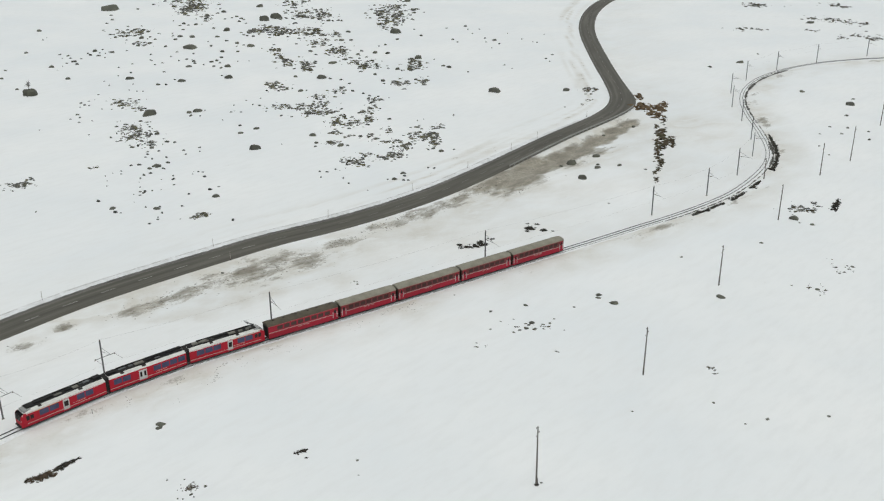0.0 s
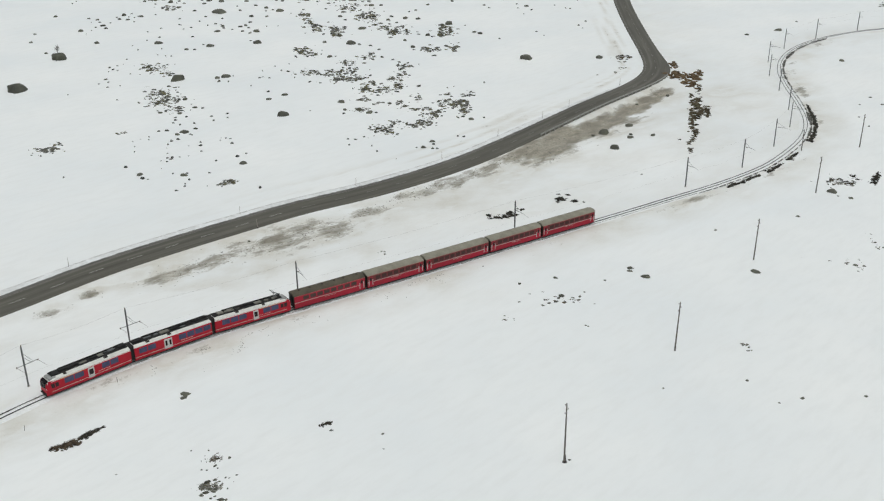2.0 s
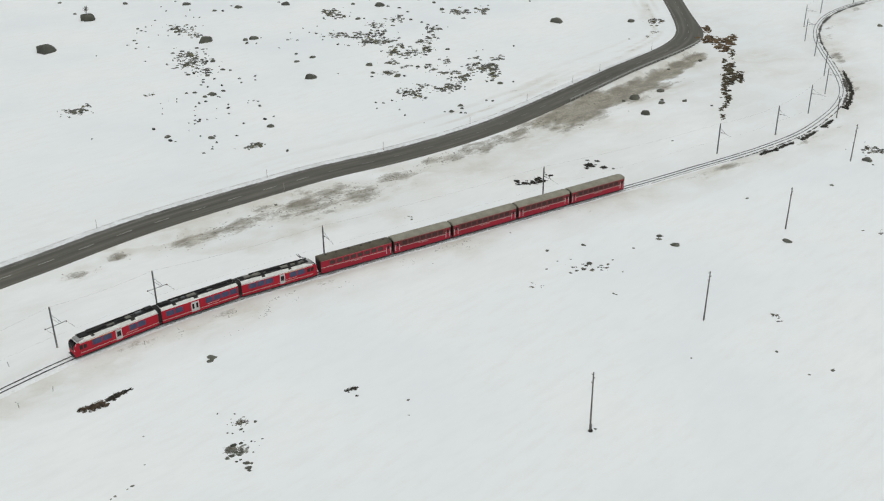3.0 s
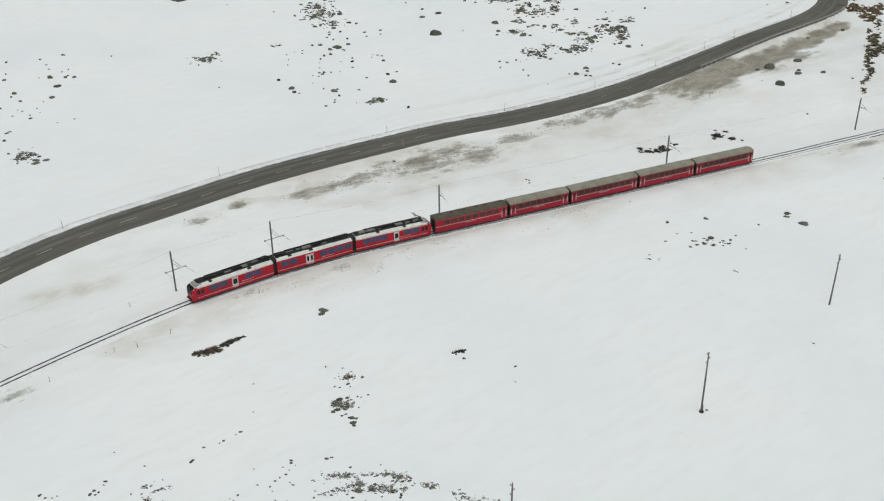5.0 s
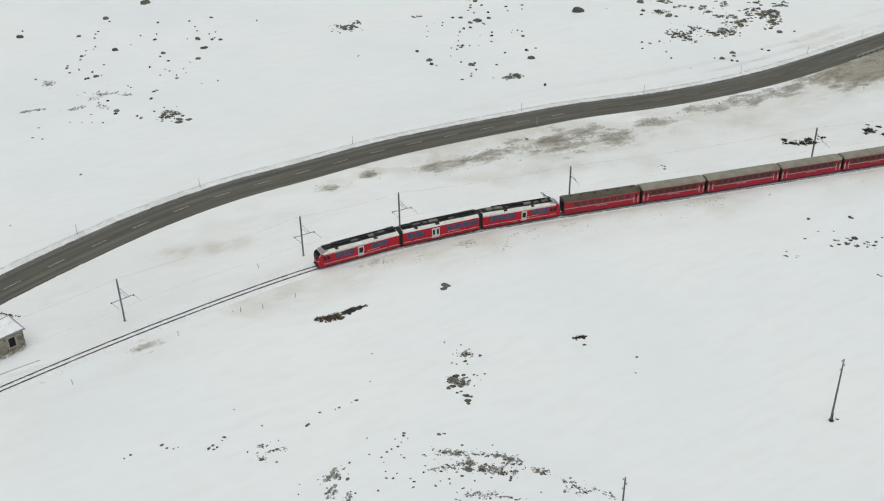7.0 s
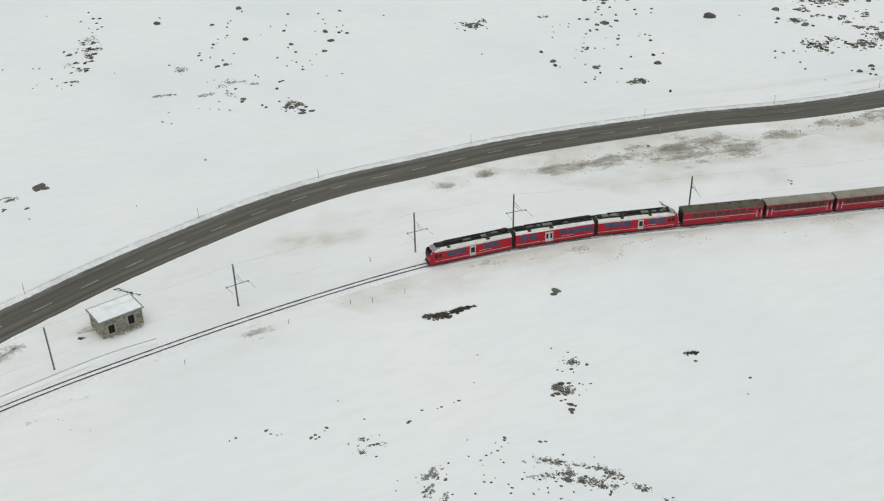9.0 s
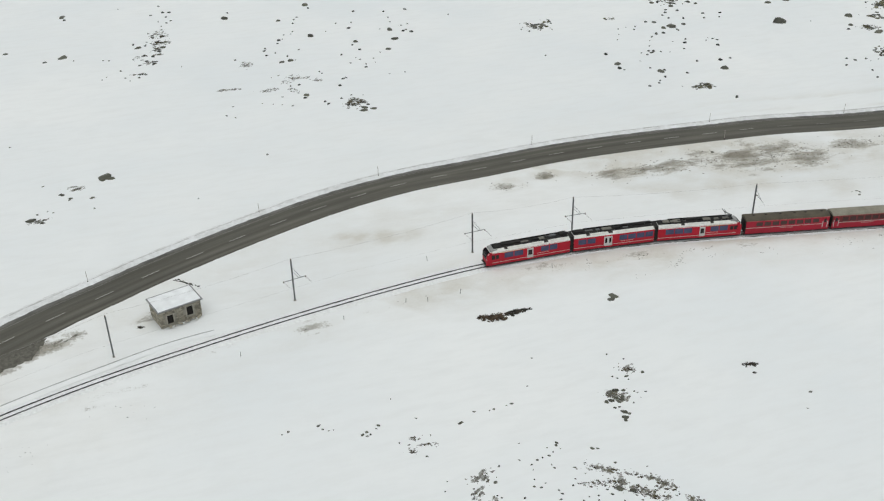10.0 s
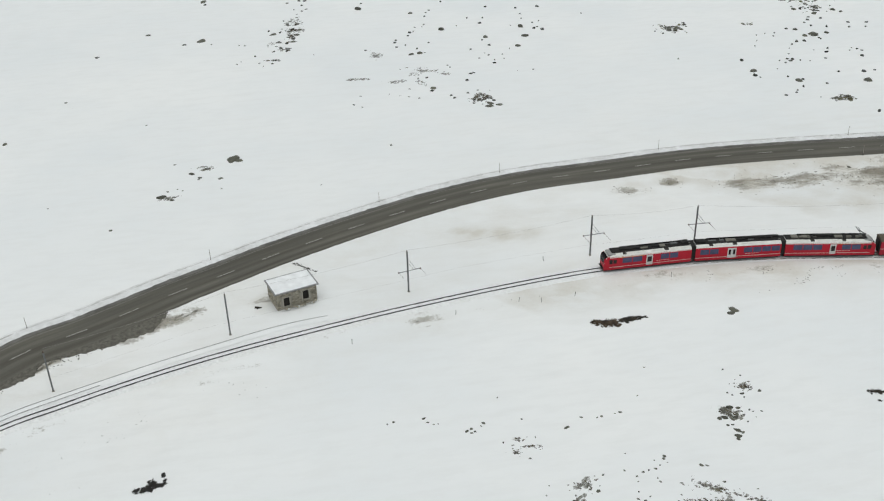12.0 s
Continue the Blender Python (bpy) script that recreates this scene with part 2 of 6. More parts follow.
M_ROOFDARK = weathered("roof_equipment", (0.014, 0.014, 0.014), (0.035, 0.033, 0.03), 0.85, 0, 1.0, 0.7)
M_COACHROOF = weathered("weathered_coach_roof", (0.30, 0.282, 0.225), (0.19, 0.172, 0.135), 0.8, 0, 0.5, 0.9, 3.0, 0.004)
M_DARKROOF = weathered("sooty_coach_roof", (0.115, 0.098, 0.070), (0.065, 0.055, 0.042), 0.8, 0, 0.5, 0.9, 3.0, 0.004)
M_UNDER = weathered("underframe", (0.035, 0.03, 0.027), (0.07, 0.06, 0.05), 0.8)
M_HOOD = weathered("grey_cab_hood", (0.34, 0.34, 0.33), (0.16, 0.16, 0.15), 0.4, 0, 1.5, 0.7)
M_GOLD = weathered("yellow_line", (0.62, 0.30, 0.04), (0.45, 0.22, 0.04), 0.5)
M_GUTTER = weathered("faded_red_gutter", (0.50, 0.19, 0.15), (0.32, 0.12, 0.09), 0.6)
M_DOOR = weathered("door_grey", (0.62, 0.62, 0.60), (0.45, 0.44, 0.42), 0.45)


def glass_material(name, tint):
    m, nt, p = material(name)
    f = noise_node(nt, 0.8, 3.0)
    link(nt, ramp(nt, f, [(0.3, tint), (0.7, tuple(c * 1.5 for c in tint))]), p.inputs["Base Color"])
    p.inputs["Roughness"].default_value = 0.08
    p.inputs["Specular IOR Level"].default_value = 0.35
    return m


M_GLASS = glass_material("tinted_blue_glass", (0.052, 0.058, 0.112))
M_BROWNGLASS = glass_material("brown_coach_glass", (0.048, 0.018, 0.017))
M_BAREGLASS = glass_material("dusky_coach_glass", (0.055, 0.030, 0.026))
M_DARKGLASS = glass_material("dark_glass", (0.02, 0.014, 0.015))


# ---- mesh helpers ----
def mesh_object(name, bm, mat, smooth=False):
    me = bpy.data.meshes.new(name)
    bm.to_mesh(me)
    bm.free()
    for f in me.polygons:
        f.use_smooth = smooth
    me.materials.append(mat)
    return new(name, me)


def part(name, bm, mat, parent, label="", smooth=False):
    ob = mesh_object(name, bm, mat, smooth)
    ob.parent = parent
    if label:
        tagged(ob, label)
    return ob


def empty(name, m=None):
    ob = new(name)
    ob.empty_display_size = 0.3
    if m is not None:
        ob.matrix_world = m
    return ob


def box(bm, x0, x1, y0, y1, z0, z1, bev=0.0):
    """Adds a box, bevelled if asked."""
    r = bmesh.ops.create_cube(bm, size=1.0)
    vs = r["verts"]
    for v in vs:
        v.co = Vector(((x0 + x1) / 2 + v.co.x * (x1 - x0), (y0 + y1) / 2 + v.co.y * (y1 - y0), (z0 + z1) / 2 + v.co.z * (z1 - z0)))
    if bev:
        es = list({e for v in vs for e in v.link_edges})
        bmesh.ops.bevel(bm, geom=es, offset=bev, segments=2, affect='EDGES', profile=0.5)
    return bm


def boxes(*rows, bev=0.0):
    bm = bmesh.new()
    for r in rows:
        box(bm, *r, bev=bev)
    return bm


def tube(bm, a, b, r0, r1=None, n=8):
    a, b = Vector(a), Vector(b)
    r1 = r0 if r1 is None else r1
    q = (b - a).to_track_quat('Z', 'Y').to_matrix()
    rings = []
    for c, r in ((a, r0), (b, r1)):
        rings.append([bm.verts.new(c + q @ Vector((r * math.cos(2 * math.pi * k / n), r * math.sin(2 * math.pi * k / n), 0))) for k in range(n)])
    for k in range(n):
        bm.faces.new((rings[0][k], rings[0][(k + 1) % n], rings[1][(k + 1) % n], rings[1][k]))
    bm.faces.new(list(reversed(rings[0])))
    bm.faces.new(rings[1])
    return bm


class Line:
    """A smooth line through control points, by arc length."""

    def __init__(self, pts):
        p = [Vector(q) for q in pts]
        p = [2 * p[0] - p[1]] + p + [2 * p[-1] - p[-2]]
        out = []
        for i in range(1, len(p) - 2):
            for k in range(24):
                u = k / 24
                a, b, c, d = p[i - 1:i + 3]
                out.append(0.5 * (2 * b + (c - a) * u + (2 * a - 5 * b + 4 * c - d) * u * u + (3 * b - a - 3 * c + d) * u ** 3))
        out.append(p[-2])
        xy = np.array([(v.x, v.y) for v in out])
        # ease out small kinks
        for _ in range(60):
            xy[1:-1] = 0.5 * xy[1:-1] + 0.25 * (xy[:-2] + xy[2:])
        self.xy = xy
        self.s = np.r_[0, np.cumsum(np.hypot(*np.diff(xy, axis=0).T))]
        self.length = self.s[-1]

    def at(self, s):
        return Vector((np.interp(s, self.s, self.xy[:, 0]), np.interp(s, self.s, self.xy[:, 1])))

    def way(self, s):
        return (self.at(s + 0.6) - self.at(s - 0.6)).normalized()

    def side(self, s, off):
        """A point off metres to the left of the line."""
        w = self.way(s)
        return self.at(s) + Vector((-w.y, w.x)) * off

    def near(self, x, y):
        k = int(np.argmin((self.xy[:, 0] - x) ** 2 + (self.xy[:, 1] - y) ** 2))
        return self.s[k]

    def distance(self, x, y):
        """Distances to the line, and the side (+ left), for arrays of points."""
        q = self.xy[::6]
        d = np.full(x.shape, 1e9)
        sg = np.zeros(x.shape)
        for i in range(len(q) - 1):
            a, b = q[i], q[i + 1]
            w = b - a
            u = np.clip(((x - a[0]) * w[0] + (y - a[1]) * w[1]) / (w @ w), 0, 1)
            dx, dy = x - a[0] - u * w[0], y - a[1] - u * w[1]
            e = np.hypot(dx, dy)
            c = w[0] * dy - w[1] * dx
            hit = e < d
            d = np.where(hit, e, d)
            sg = np.where(hit, np.sign(c), sg)
        return d, sg


ROAD = Line([(-120, 5), (-131, 35), (-137.3, 62), (-138.3, 77.5), (-135.7, 86.5), (-133.7, 95.4), (-131.8, 104.7), (-129.3, 113.7),
             (-127.1, 122.8), (-124.3, 131.9), (-121.4, 140.7), (-114.3, 159), (-104.9, 175.8), (-94, 189.2), (-81.6, 204.8),
             (-67.6, 218.8), (-55, 230.2), (-43.1, 240.7), (-29.2, 250.3), (-14.3, 262.7), (1.6, 279.1), (20.2, 304.0), (39.8, 331.8),
             (54.9, 351.0), (64.3, 366.6), (68.6, 381), (70.0, 400), (70.3, 428), (71, 462), (72.6, 504), (76.5, 538), (85, 576), (100, 614),
             (124, 650), (160, 690), (230, 740)])
TRACK = Line([(-117, -10), (-126, 35), (-126.2, 52), (-124.4, 64.8), (-121.6, 72.4), (-118.6, 80.4), (-115.1, 88.6), (-110.9, 97.2), (-106.1, 105.9),
              (-96.5, 122.2), (-85.1, 139.5), (-75.6, 152.3), (-69.1, 159.2), (-61.8, 166.8), (-53.1, 174.5), (-43.4, 181.8), (-33.2, 189),
              (-22.3, 196.6), (-11.8, 203.9), (4, 215.2), (17, 224.4), (30.2, 233.8), (40.2, 240.9), (49.5, 247.8), (57.1, 253.2), (64.8, 259), (73.1, 265.9),
              (82.0, 274.4), (91, 286.3), (98.2, 297.8), (103, 309), (105.8, 320.5), (107.9, 337), (109.6, 356.4), (112.4, 374.5), (117.6, 391.5), (126.2, 408),
              (138.5, 422.7), (154.3, 435), (172.2, 444.2), (196, 450), (240, 454), (320, 456)])
SIDING = Line([(-120, -10), (-128.5, 35), (-128.5, 52), (-126.4, 66.1), (-123.6, 74.2), (-120.4, 82.4), (-117.0, 90.6), (-113.3, 98.6), (-109.8, 106), (-105.7, 112.5), (-98.7, 121.5)])


# ---- the snow field ----
def ground_axis(lo, hi, fine0, fine1, step):
    a = list(np.arange(fine0, fine1 + step / 2, step))
    d, v = step, fine0
    while v > lo:
        d *= 1.18
        v -= d
        a.insert(0, v)
    d, v = step, fine1
    while v < hi:
        d *= 1.18
        v += d
        a.append(v)
    return np.array(a)


def value_noise(x, y, size, seed):
    """Smooth noise on a lattice, for arrays."""
    rng = np.random.RandomState(seed)
    tab = rng.rand(256, 256)
    u, v = x / size + 1000.5, y / size + 1000.5
    i, j = np.floor(u).astype(int), np.floor(v).astype(int)
    fu, fv = u - i, v - j
    fu, fv = fu * fu * (3 - 2 * fu), fv * fv * (3 - 2 * fv)
    t = lambda a, b: tab[a % 256, b % 256]
    return (t(i, j) * (1 - fu) + t(i + 1, j) * fu) * (1 - fv) + (t(i, j + 1) * (1 - fu) + t(i + 1, j + 1) * fu) * fv


# centre, half length along the road, half width, strength
BARE = [(21.5, 289, 11, 7.6, 0.95), (29, 302, 10, 5.4, 1.0), (37.5, 310, 10, 4.8, 1.0), (45, 320, 9, 4.6, 1.0), (53, 331, 9, 4.2, 1.0), (60, 341, 8, 3.6, 0.9), (66, 349, 6, 3.0, 0.8), (13, 283, 8, 3.2, 0.7),
        (-127.4, 95.5, 9, 1.8, 0.62), (-125, 101, 5, 1.6, 0.6), (-133, 77, 8, 1.4, 0.7), (-118, 112, 4, 2.0, 0.5), (66, 352, 6, 4, 0.4)]
# soft grey-brown tints in the snow, some painting drift shade: centre, radius, strength
TINT = [(86, 346, 18, 0.6), (70, 331, 16, 0.6), (40, 300, 18, 0.5), (-101.8, 152.8, 8, 0.6), (-93, 160, 7, 0.35), (-47, 221, 13, 0.5), (25, 287, 16, 0.6), (62, 300, 22, 0.4), (5, 262, 22, 0.4), (-25, 232, 18, 0.35),
        (-70, 196, 14, 0.3), (20, 245, 25, 0.3), (92, 330, 18, 0.45), (-5, 205, 16, 0.25), (-122, 118, 8, 0.3), (-108, 117, 5, 0.35), (-117.5, 111.5, 3.2, 1.0), (-115.4, 109.8, 2.2, 0.9), (-104.5, 151.6, 2.4, 1.1), (-101, 153, 3, 1.3), (-97, 155, 3.4, 1.3), (-93, 158, 3.5, 0.9), (-46, 206.5, 6, 0.9), (-39, 211, 6, 0.8), (-53, 206, 4, 0.9), (-25, 217, 7, 0.7), (-60, 166, 10, 0.3), (-40, 178, 9, 0.4), (-20, 194, 9, 0.35)]


# x, y, width of single rocks and stones
ROCKS_A = [(-224.4, 147.7, 0.9), (-214.6, 123.9, 1.37), (-172.9, 139.1, 0.78), (-166.1, 138, 1.54), (-164.2, 148.5, 3.42), (-163.9, 129.5, 0.5), (-163.4, 137.8, 1.14),
           (-163, 137.1, 0.89), (-162.9, 127, 2.21), (-162.7, 148.8, 1.84), (-161.7, 131.6, 0.5), (-160.1, 127.5, 1.22), (-160, 111.9, 0.81), (-159.5, 140.2, 1.27), (-155.6, 137, 0.5),
           (-78.4, 99.3, 0.5), (-75.3, 102.4, 0.76), (-74.3, 102, 0.51), (-68.4, 103.6, 0.67), (-68.2, 104.4, 0.51), (-67.6, 103.7, 0.59), (-67.5, 106.4, 0.77), (-57.3, 112.5, 0.69),
           (-57.2, 112.8, 0.61), (-47.3, 104.1, 0.65), (-46.3, 109.5, 0.5), (-44.1, 110.7, 0.5), (-43.2, 115.3, 0.68), (-43.1, 114.7, 0.51), (-43.1, 112.3, 0.5), (-42.2, 105.7, 0.57),
           (-41.4, 110.4, 0.5)]
ROCKS_B = [(-40.6, 129, 0.55), (-40.4, 127.3, 0.73), (-40.2, 130.6, 1.29), (-40, 134.7, 0.94), (-39.9, 127.9, 1.09), (-39.4, 128.9, 0.82), (-39.2, 131.2, 0.74), (-39, 111.8, 0.58),
           (-38.8, 129.7, 0.73), (-38.8, 128.2, 0.82), (-38.8, 126.6, 0.54), (-38.7, 128.9, 0.91), (-38.5, 130.7, 0.55), (-38.3, 116.5, 0.77), (-38.3, 127.1, 0.54), (-38.2, 136.8, 0.57),
           (-37.7, 116.9, 0.6), (-37.2, 126.3, 1.43), (-36.6, 125.2, 1.25), (-36.4, 124.6, 0.71), (-36.4, 126.3, 0.54), (-35.4, 106.4, 0.56), (-34.5, 115.4, 0.5), (-32.6, 109.4, 0.57),
           (-32.1, 111, 1.22), (-30.5, 111.5, 0.98), (-30.3, 112.7, 0.66), (-249.3, 194.2, 1.76), (-231.3, 198.8, 2.98), (-153.1, 207.4, 1.51), (-134.9, 206.9, 2.05),
           (-134.2, 205.2, 2.33)]
ROCKS_C = [(-132.8, 207.5, 1.75), (-261.3, 226.7, 1.85), (-260.6, 225.7, 1.92), (-218.2, 215, 2.37), (-215.3, 223.2, 1.55), (-213.8, 248, 2.38), (-212.5, 219.1, 1.87),
           (-209.2, 213.9, 1.83), (-197.2, 253.7, 1.63), (-179.4, 246.1, 2.09), (-173.6, 224.2, 1.79), (-172.3, 226.3, 1.64), (-164.9, 247.7, 1.54), (-161.7, 261.5, 1.94),
           (-155.9, 255.1, 2.24), (-153.1, 246.8, 1.68), (-90.6, 263.8, 1.79), (-78.7, 264.2, 2.28), (-199.3, 270.4, 2.27), (-196.1, 287.8, 3.5), (-100.8, 320.2, 1.54),
           (-94.2, 319.5, 1.54), (-91.1, 326.4, 1.96), (-89.3, 298.1, 1.81), (-88.5, 300.8, 2.19), (-87.4, 300.2, 2.01), (-85.4, 304.1, 1.66), (-64.2, 273.6, 2.35), (-60.6, 318.5, 4.03),
           (-41.3, 323.9, 1.56), (-33.1, 321.3, 2.32), (-14, 287.3, 1.93)]
ROCKS_D = [(-11.7, 293, 2.14), (-2.8, 317.3, 1.53), (-0.1, 314.8, 1.9), (-132.2, 361, 1.5), (-110.2, 366.2, 1.74), (-106.5, 351.8, 1.68), (-105.9, 360.6, 5.6),
           (-96.8, 335.6, 1.61), (-92.1, 362.8, 2.16), (-90.6, 359, 1.5), (-89.5, 365.1, 3.9), (-68.5, 336.6, 2.02), (-64, 342, 2.25), (-43.4, 332.3, 2.79), (-27.2, 331.5, 1.59),
           (-18.7, 353.6, 1.69), (-185.8, 431.6, 1.51), (-181.6, 416.3, 1.71), (-168.4, 437.8, 2.56), (-168.2, 398.1, 1.64), (-162.3, 448.7, 2.61), (-159.7, 390.2, 5.8),
           (-159, 443.1, 1.81), (-153.5, 414.9, 2.43), (-128.1, 414.6, 3.89), (-114, 404.8, 1.9), (-109.1, 436.9, 2.55), (-108.9, 446.8, 2.08), (-107.6, 443.4, 1.55),
           (-105.8, 410.4, 3.37), (-101.1, 446.7, 2.08)]
ROCKS_E = [(-99.1, 448.9, 1.57), (-98.3, 437.8, 1.79), (-97, 444.4, 1.55), (-94.5, 434.5, 1.78), (-92.2, 437.7, 2.81), (-87.6, 416.9, 3.91), (-60.5, 418.5, 1.96), (-55.3, 393.9, 2.32),
           (-49.5, 416.4, 4.15), (-47.5, 443.6, 3.62), (-45.9, 415.4, 1.71), (-41.1, 413.3, 1.94), (-34.9, 393.6, 1.62), (-27.8, 422.1, 1.73), (-23.7, 411.1, 2.17), (-18.7, 431.3, 2.52),
           (-10.4, 412.9, 1.94), (-6.4, 410.9, 2.41), (0.8, 437.4, 1.79), (3.4, 434.2, 2.54), (-190.2, 466.7, 2.17), (-173.4, 462.8, 1.61), (-168.7, 460.4, 1.61), (-159.7, 469.9, 2.73),
           (-159.3, 501.2, 2.03), (-158.9, 461.4, 1.88), (-154.9, 460.2, 2.14), (-150.9, 467.3, 2.17), (-146.4, 499.6, 2.89), (-143.1, 482.2, 2.23), (-142.5, 502.3, 1.74),
           (-140.7, 483.5, 1.96)]
ROCKS_F = [(-139.2, 488.7, 1.98), (-138.8, 496.7, 1.72), (-129.9, 480.7, 2.23), (-128.9, 496.6, 2.01), (-128.4, 503.5, 2.91), (-121.7, 502, 3.48), (-121.1, 466.8, 1.63),
           (-117.1, 475.5, 7), (-113.1, 451.4, 1.58), (-109.8, 503.2, 2.32), (-108.1, 480.4, 1.67), (-103.2, 492.1, 1.99), (-100.6, 467.7, 2.72), (-98.5, 455.8, 2.12),
           (-97.1, 486.7, 1.97), (-95.8, 505.7, 1.75), (-93.4, 482.7, 1.68), (-93.3, 467.6, 1.63), (-92.5, 504.3, 1.75), (-89.5, 480.1, 3.34), (-68.7, 484.9, 1.68), (-60, 468.3, 2.45),
           (-52.7, 507.8, 2.34), (-48.1, 493.9, 2.86), (-43.4, 493.8, 2), (-37.7, 460.7, 2.14), (-37, 469.2, 1.63), (-33.5, 454.8, 1.59), (-30.3, 464.2, 2.16), (-26.5, 481.6, 1.67),
           (-24.3, 462.9, 2.69), (-21.2, 494.8, 2)]
ROCKS_G = [(-13.2, 451, 2.1), (-10.5, 453.3, 4.22), (-9.9, 504.3, 2.33), (5.5, 494.3, 1.71), (25.5, 491.3, 2.27), (-202.9, 519.1, 2.69), (-179.4, 561.5, 1.93), (-174.6, 538.5, 1.86),
           (-174.5, 548.1, 2.52), (-171, 520, 1.5), (-146.9, 515.2, 1.78), (-134.9, 531.5, 1.83), (-134, 536.2, 2.46), (-130.9, 533, 1.53), (-130.7, 520.8, 1.8), (-127.4, 534.5, 2.46),
           (-122.6, 567.4, 2.27), (-116.2, 525.1, 1.81), (-115.3, 550.3, 1.58), (-110.2, 556.9, 1.91), (-108.7, 518.9, 4.18), (-106.9, 551.8, 2.53), (-106.6, 543.6, 2.18),
           (-104.8, 548.5, 1.89), (-95.9, 512.9, 2.37), (-93.4, 546.7, 6.3), (-88.4, 553.2, 8), (-85.4, 568.4, 1.95), (-59.4, 544.4, 2.5), (-54.5, 545.9, 1.88), (-52.5, 544.3, 1.87),
           (-46.5, 514.9, 2.97)]
ROCKS_H = [(-37.9, 552.2, 1.9), (-22.7, 513.1, 5.8), (-15.7, 546.8, 1.57), (2.7, 523, 1.51), (12.5, 527.4, 2.12), (-185.3, 579.3, 10.4), (-169.9, 580.8, 1.66), (-123.9, 581.7, 1.66),
           (-119.9, 570.8, 3.27), (-102.9, 588.7, 4.37), (-82.2, 570.1, 1.96), (-19.9, 606.3, 4.15), (-15.9, 576, 2.96)]
STONES_A = [(-178.3, 110.4, 0.48), (-163.2, 131.5, 0.37), (-78.9, 98.4, 0.33), (-73.3, 102.2, 0.34), (-72.8, 102.6, 0.34), (-69.2, 112.5, 0.35), (-67.4, 105.7, 0.42),
            (-67.4, 104.2, 0.42), (-63.5, 110.4, 0.43), (-62.8, 104.6, 0.42), (-59.7, 108.1, 0.42), (-58, 104, 0.49), (-53.1, 101.1, 0.25), (-52.4, 99.3, 0.32), (-48.3, 107.1, 0.41),
            (-47.9, 112.6, 0.34), (-47.6, 105, 0.25), (-45.9, 101.9, 0.32), (-45.2, 101.8, 0.4), (-44.8, 138.5, 0.39), (-44.4, 109.5, 0.41), (-44, 113.7, 0.34), (-43.8, 108.6, 0.25),
            (-43.7, 111.5, 0.42), (-42.9, 113.3, 0.34), (-42.8, 106.9, 0.33), (-42.5, 135.8, 0.29), (-42.4, 103.1, 0.4), (-42.3, 114.4, 0.25), (-42, 110.8, 0.33), (-42, 136.3, 0.38),
            (-42, 138.7, 0.39)]
STONES_B = [(-41.9, 133.6, 0.38), (-41.6, 135.6, 0.38), (-41.4, 105.9, 0.48), (-41.2, 107, 0.32), (-41.1, 133.5, 0.37), (-39.5, 134.1, 0.47), (-39.4, 136.3, 0.38), (-39.1, 106.6, 0.4),
            (-38.4, 106.2, 0.48), (-38.1, 113, 0.33), (-38.1, 105.2, 0.48), (-38.1, 129.8, 0.37), (-37.8, 108.4, 0.41), (-37.7, 131.7, 0.46), (-37.1, 131.6, 0.37), (-36.8, 129, 0.36),
            (-36.1, 132.4, 0.37), (-35.1, 107.5, 0.32), (-34.1, 108.3, 0.4), (-33.7, 107.5, 0.4), (-33.5, 109.9, 0.49), (-30.7, 109.1, 0.4), (-30.4, 116.8, 0.34), (-26.1, 110.7, 0.48),
            (-24.8, 113.8, 0.41), (-21.6, 109.8, 0.32), (-245.8, 173.2, 1.33), (-233, 193.6, 0.85), (-232.8, 194.1, 1.15), (-226.5, 198.5, 0.82), (-219.5, 202.7, 0.66),
            (-217.9, 203.4, 0.82)]
STONES_C = [(-209.2, 193.7, 0.47), (-209, 198.9, 0.96), (-208.7, 191.7, 0.63), (-205.3, 207.7, 0.98), (-204.1, 195.6, 0.79), (-201.8, 200.8, 0.48), (-201.5, 194.6, 0.63),
            (-200.9, 197.5, 1.1), (-196.7, 209.3, 0.49), (-196, 150.1, 0.57), (-165.4, 193.1, 0.59), (-162.9, 187.6, 0.87), (-160.2, 187.7, 0.57), (-160, 198, 0.44),
            (-157.8, 203.5, 0.6), (-157, 198.6, 0.44), (-154.7, 199.3, 0.59), (-152.2, 205.7, 1.05), (-151.9, 199.8, 0.74), (-146.2, 205.7, 1.19), (-144.4, 204.8, 1.18),
            (-143.8, 209.6, 0.9), (-140.1, 174.3, 0.81), (-139.5, 150.3, 0.5), (-135.5, 209, 1.33), (-258.1, 224.4, 1.46), (-250.8, 240.2, 0.56), (-241.2, 248.4, 0.95),
            (-237.3, 240.6, 0.93), (-235.7, 244.4, 1.12), (-233.9, 245.2, 1.12), (-231.6, 241.3, 0.92)]
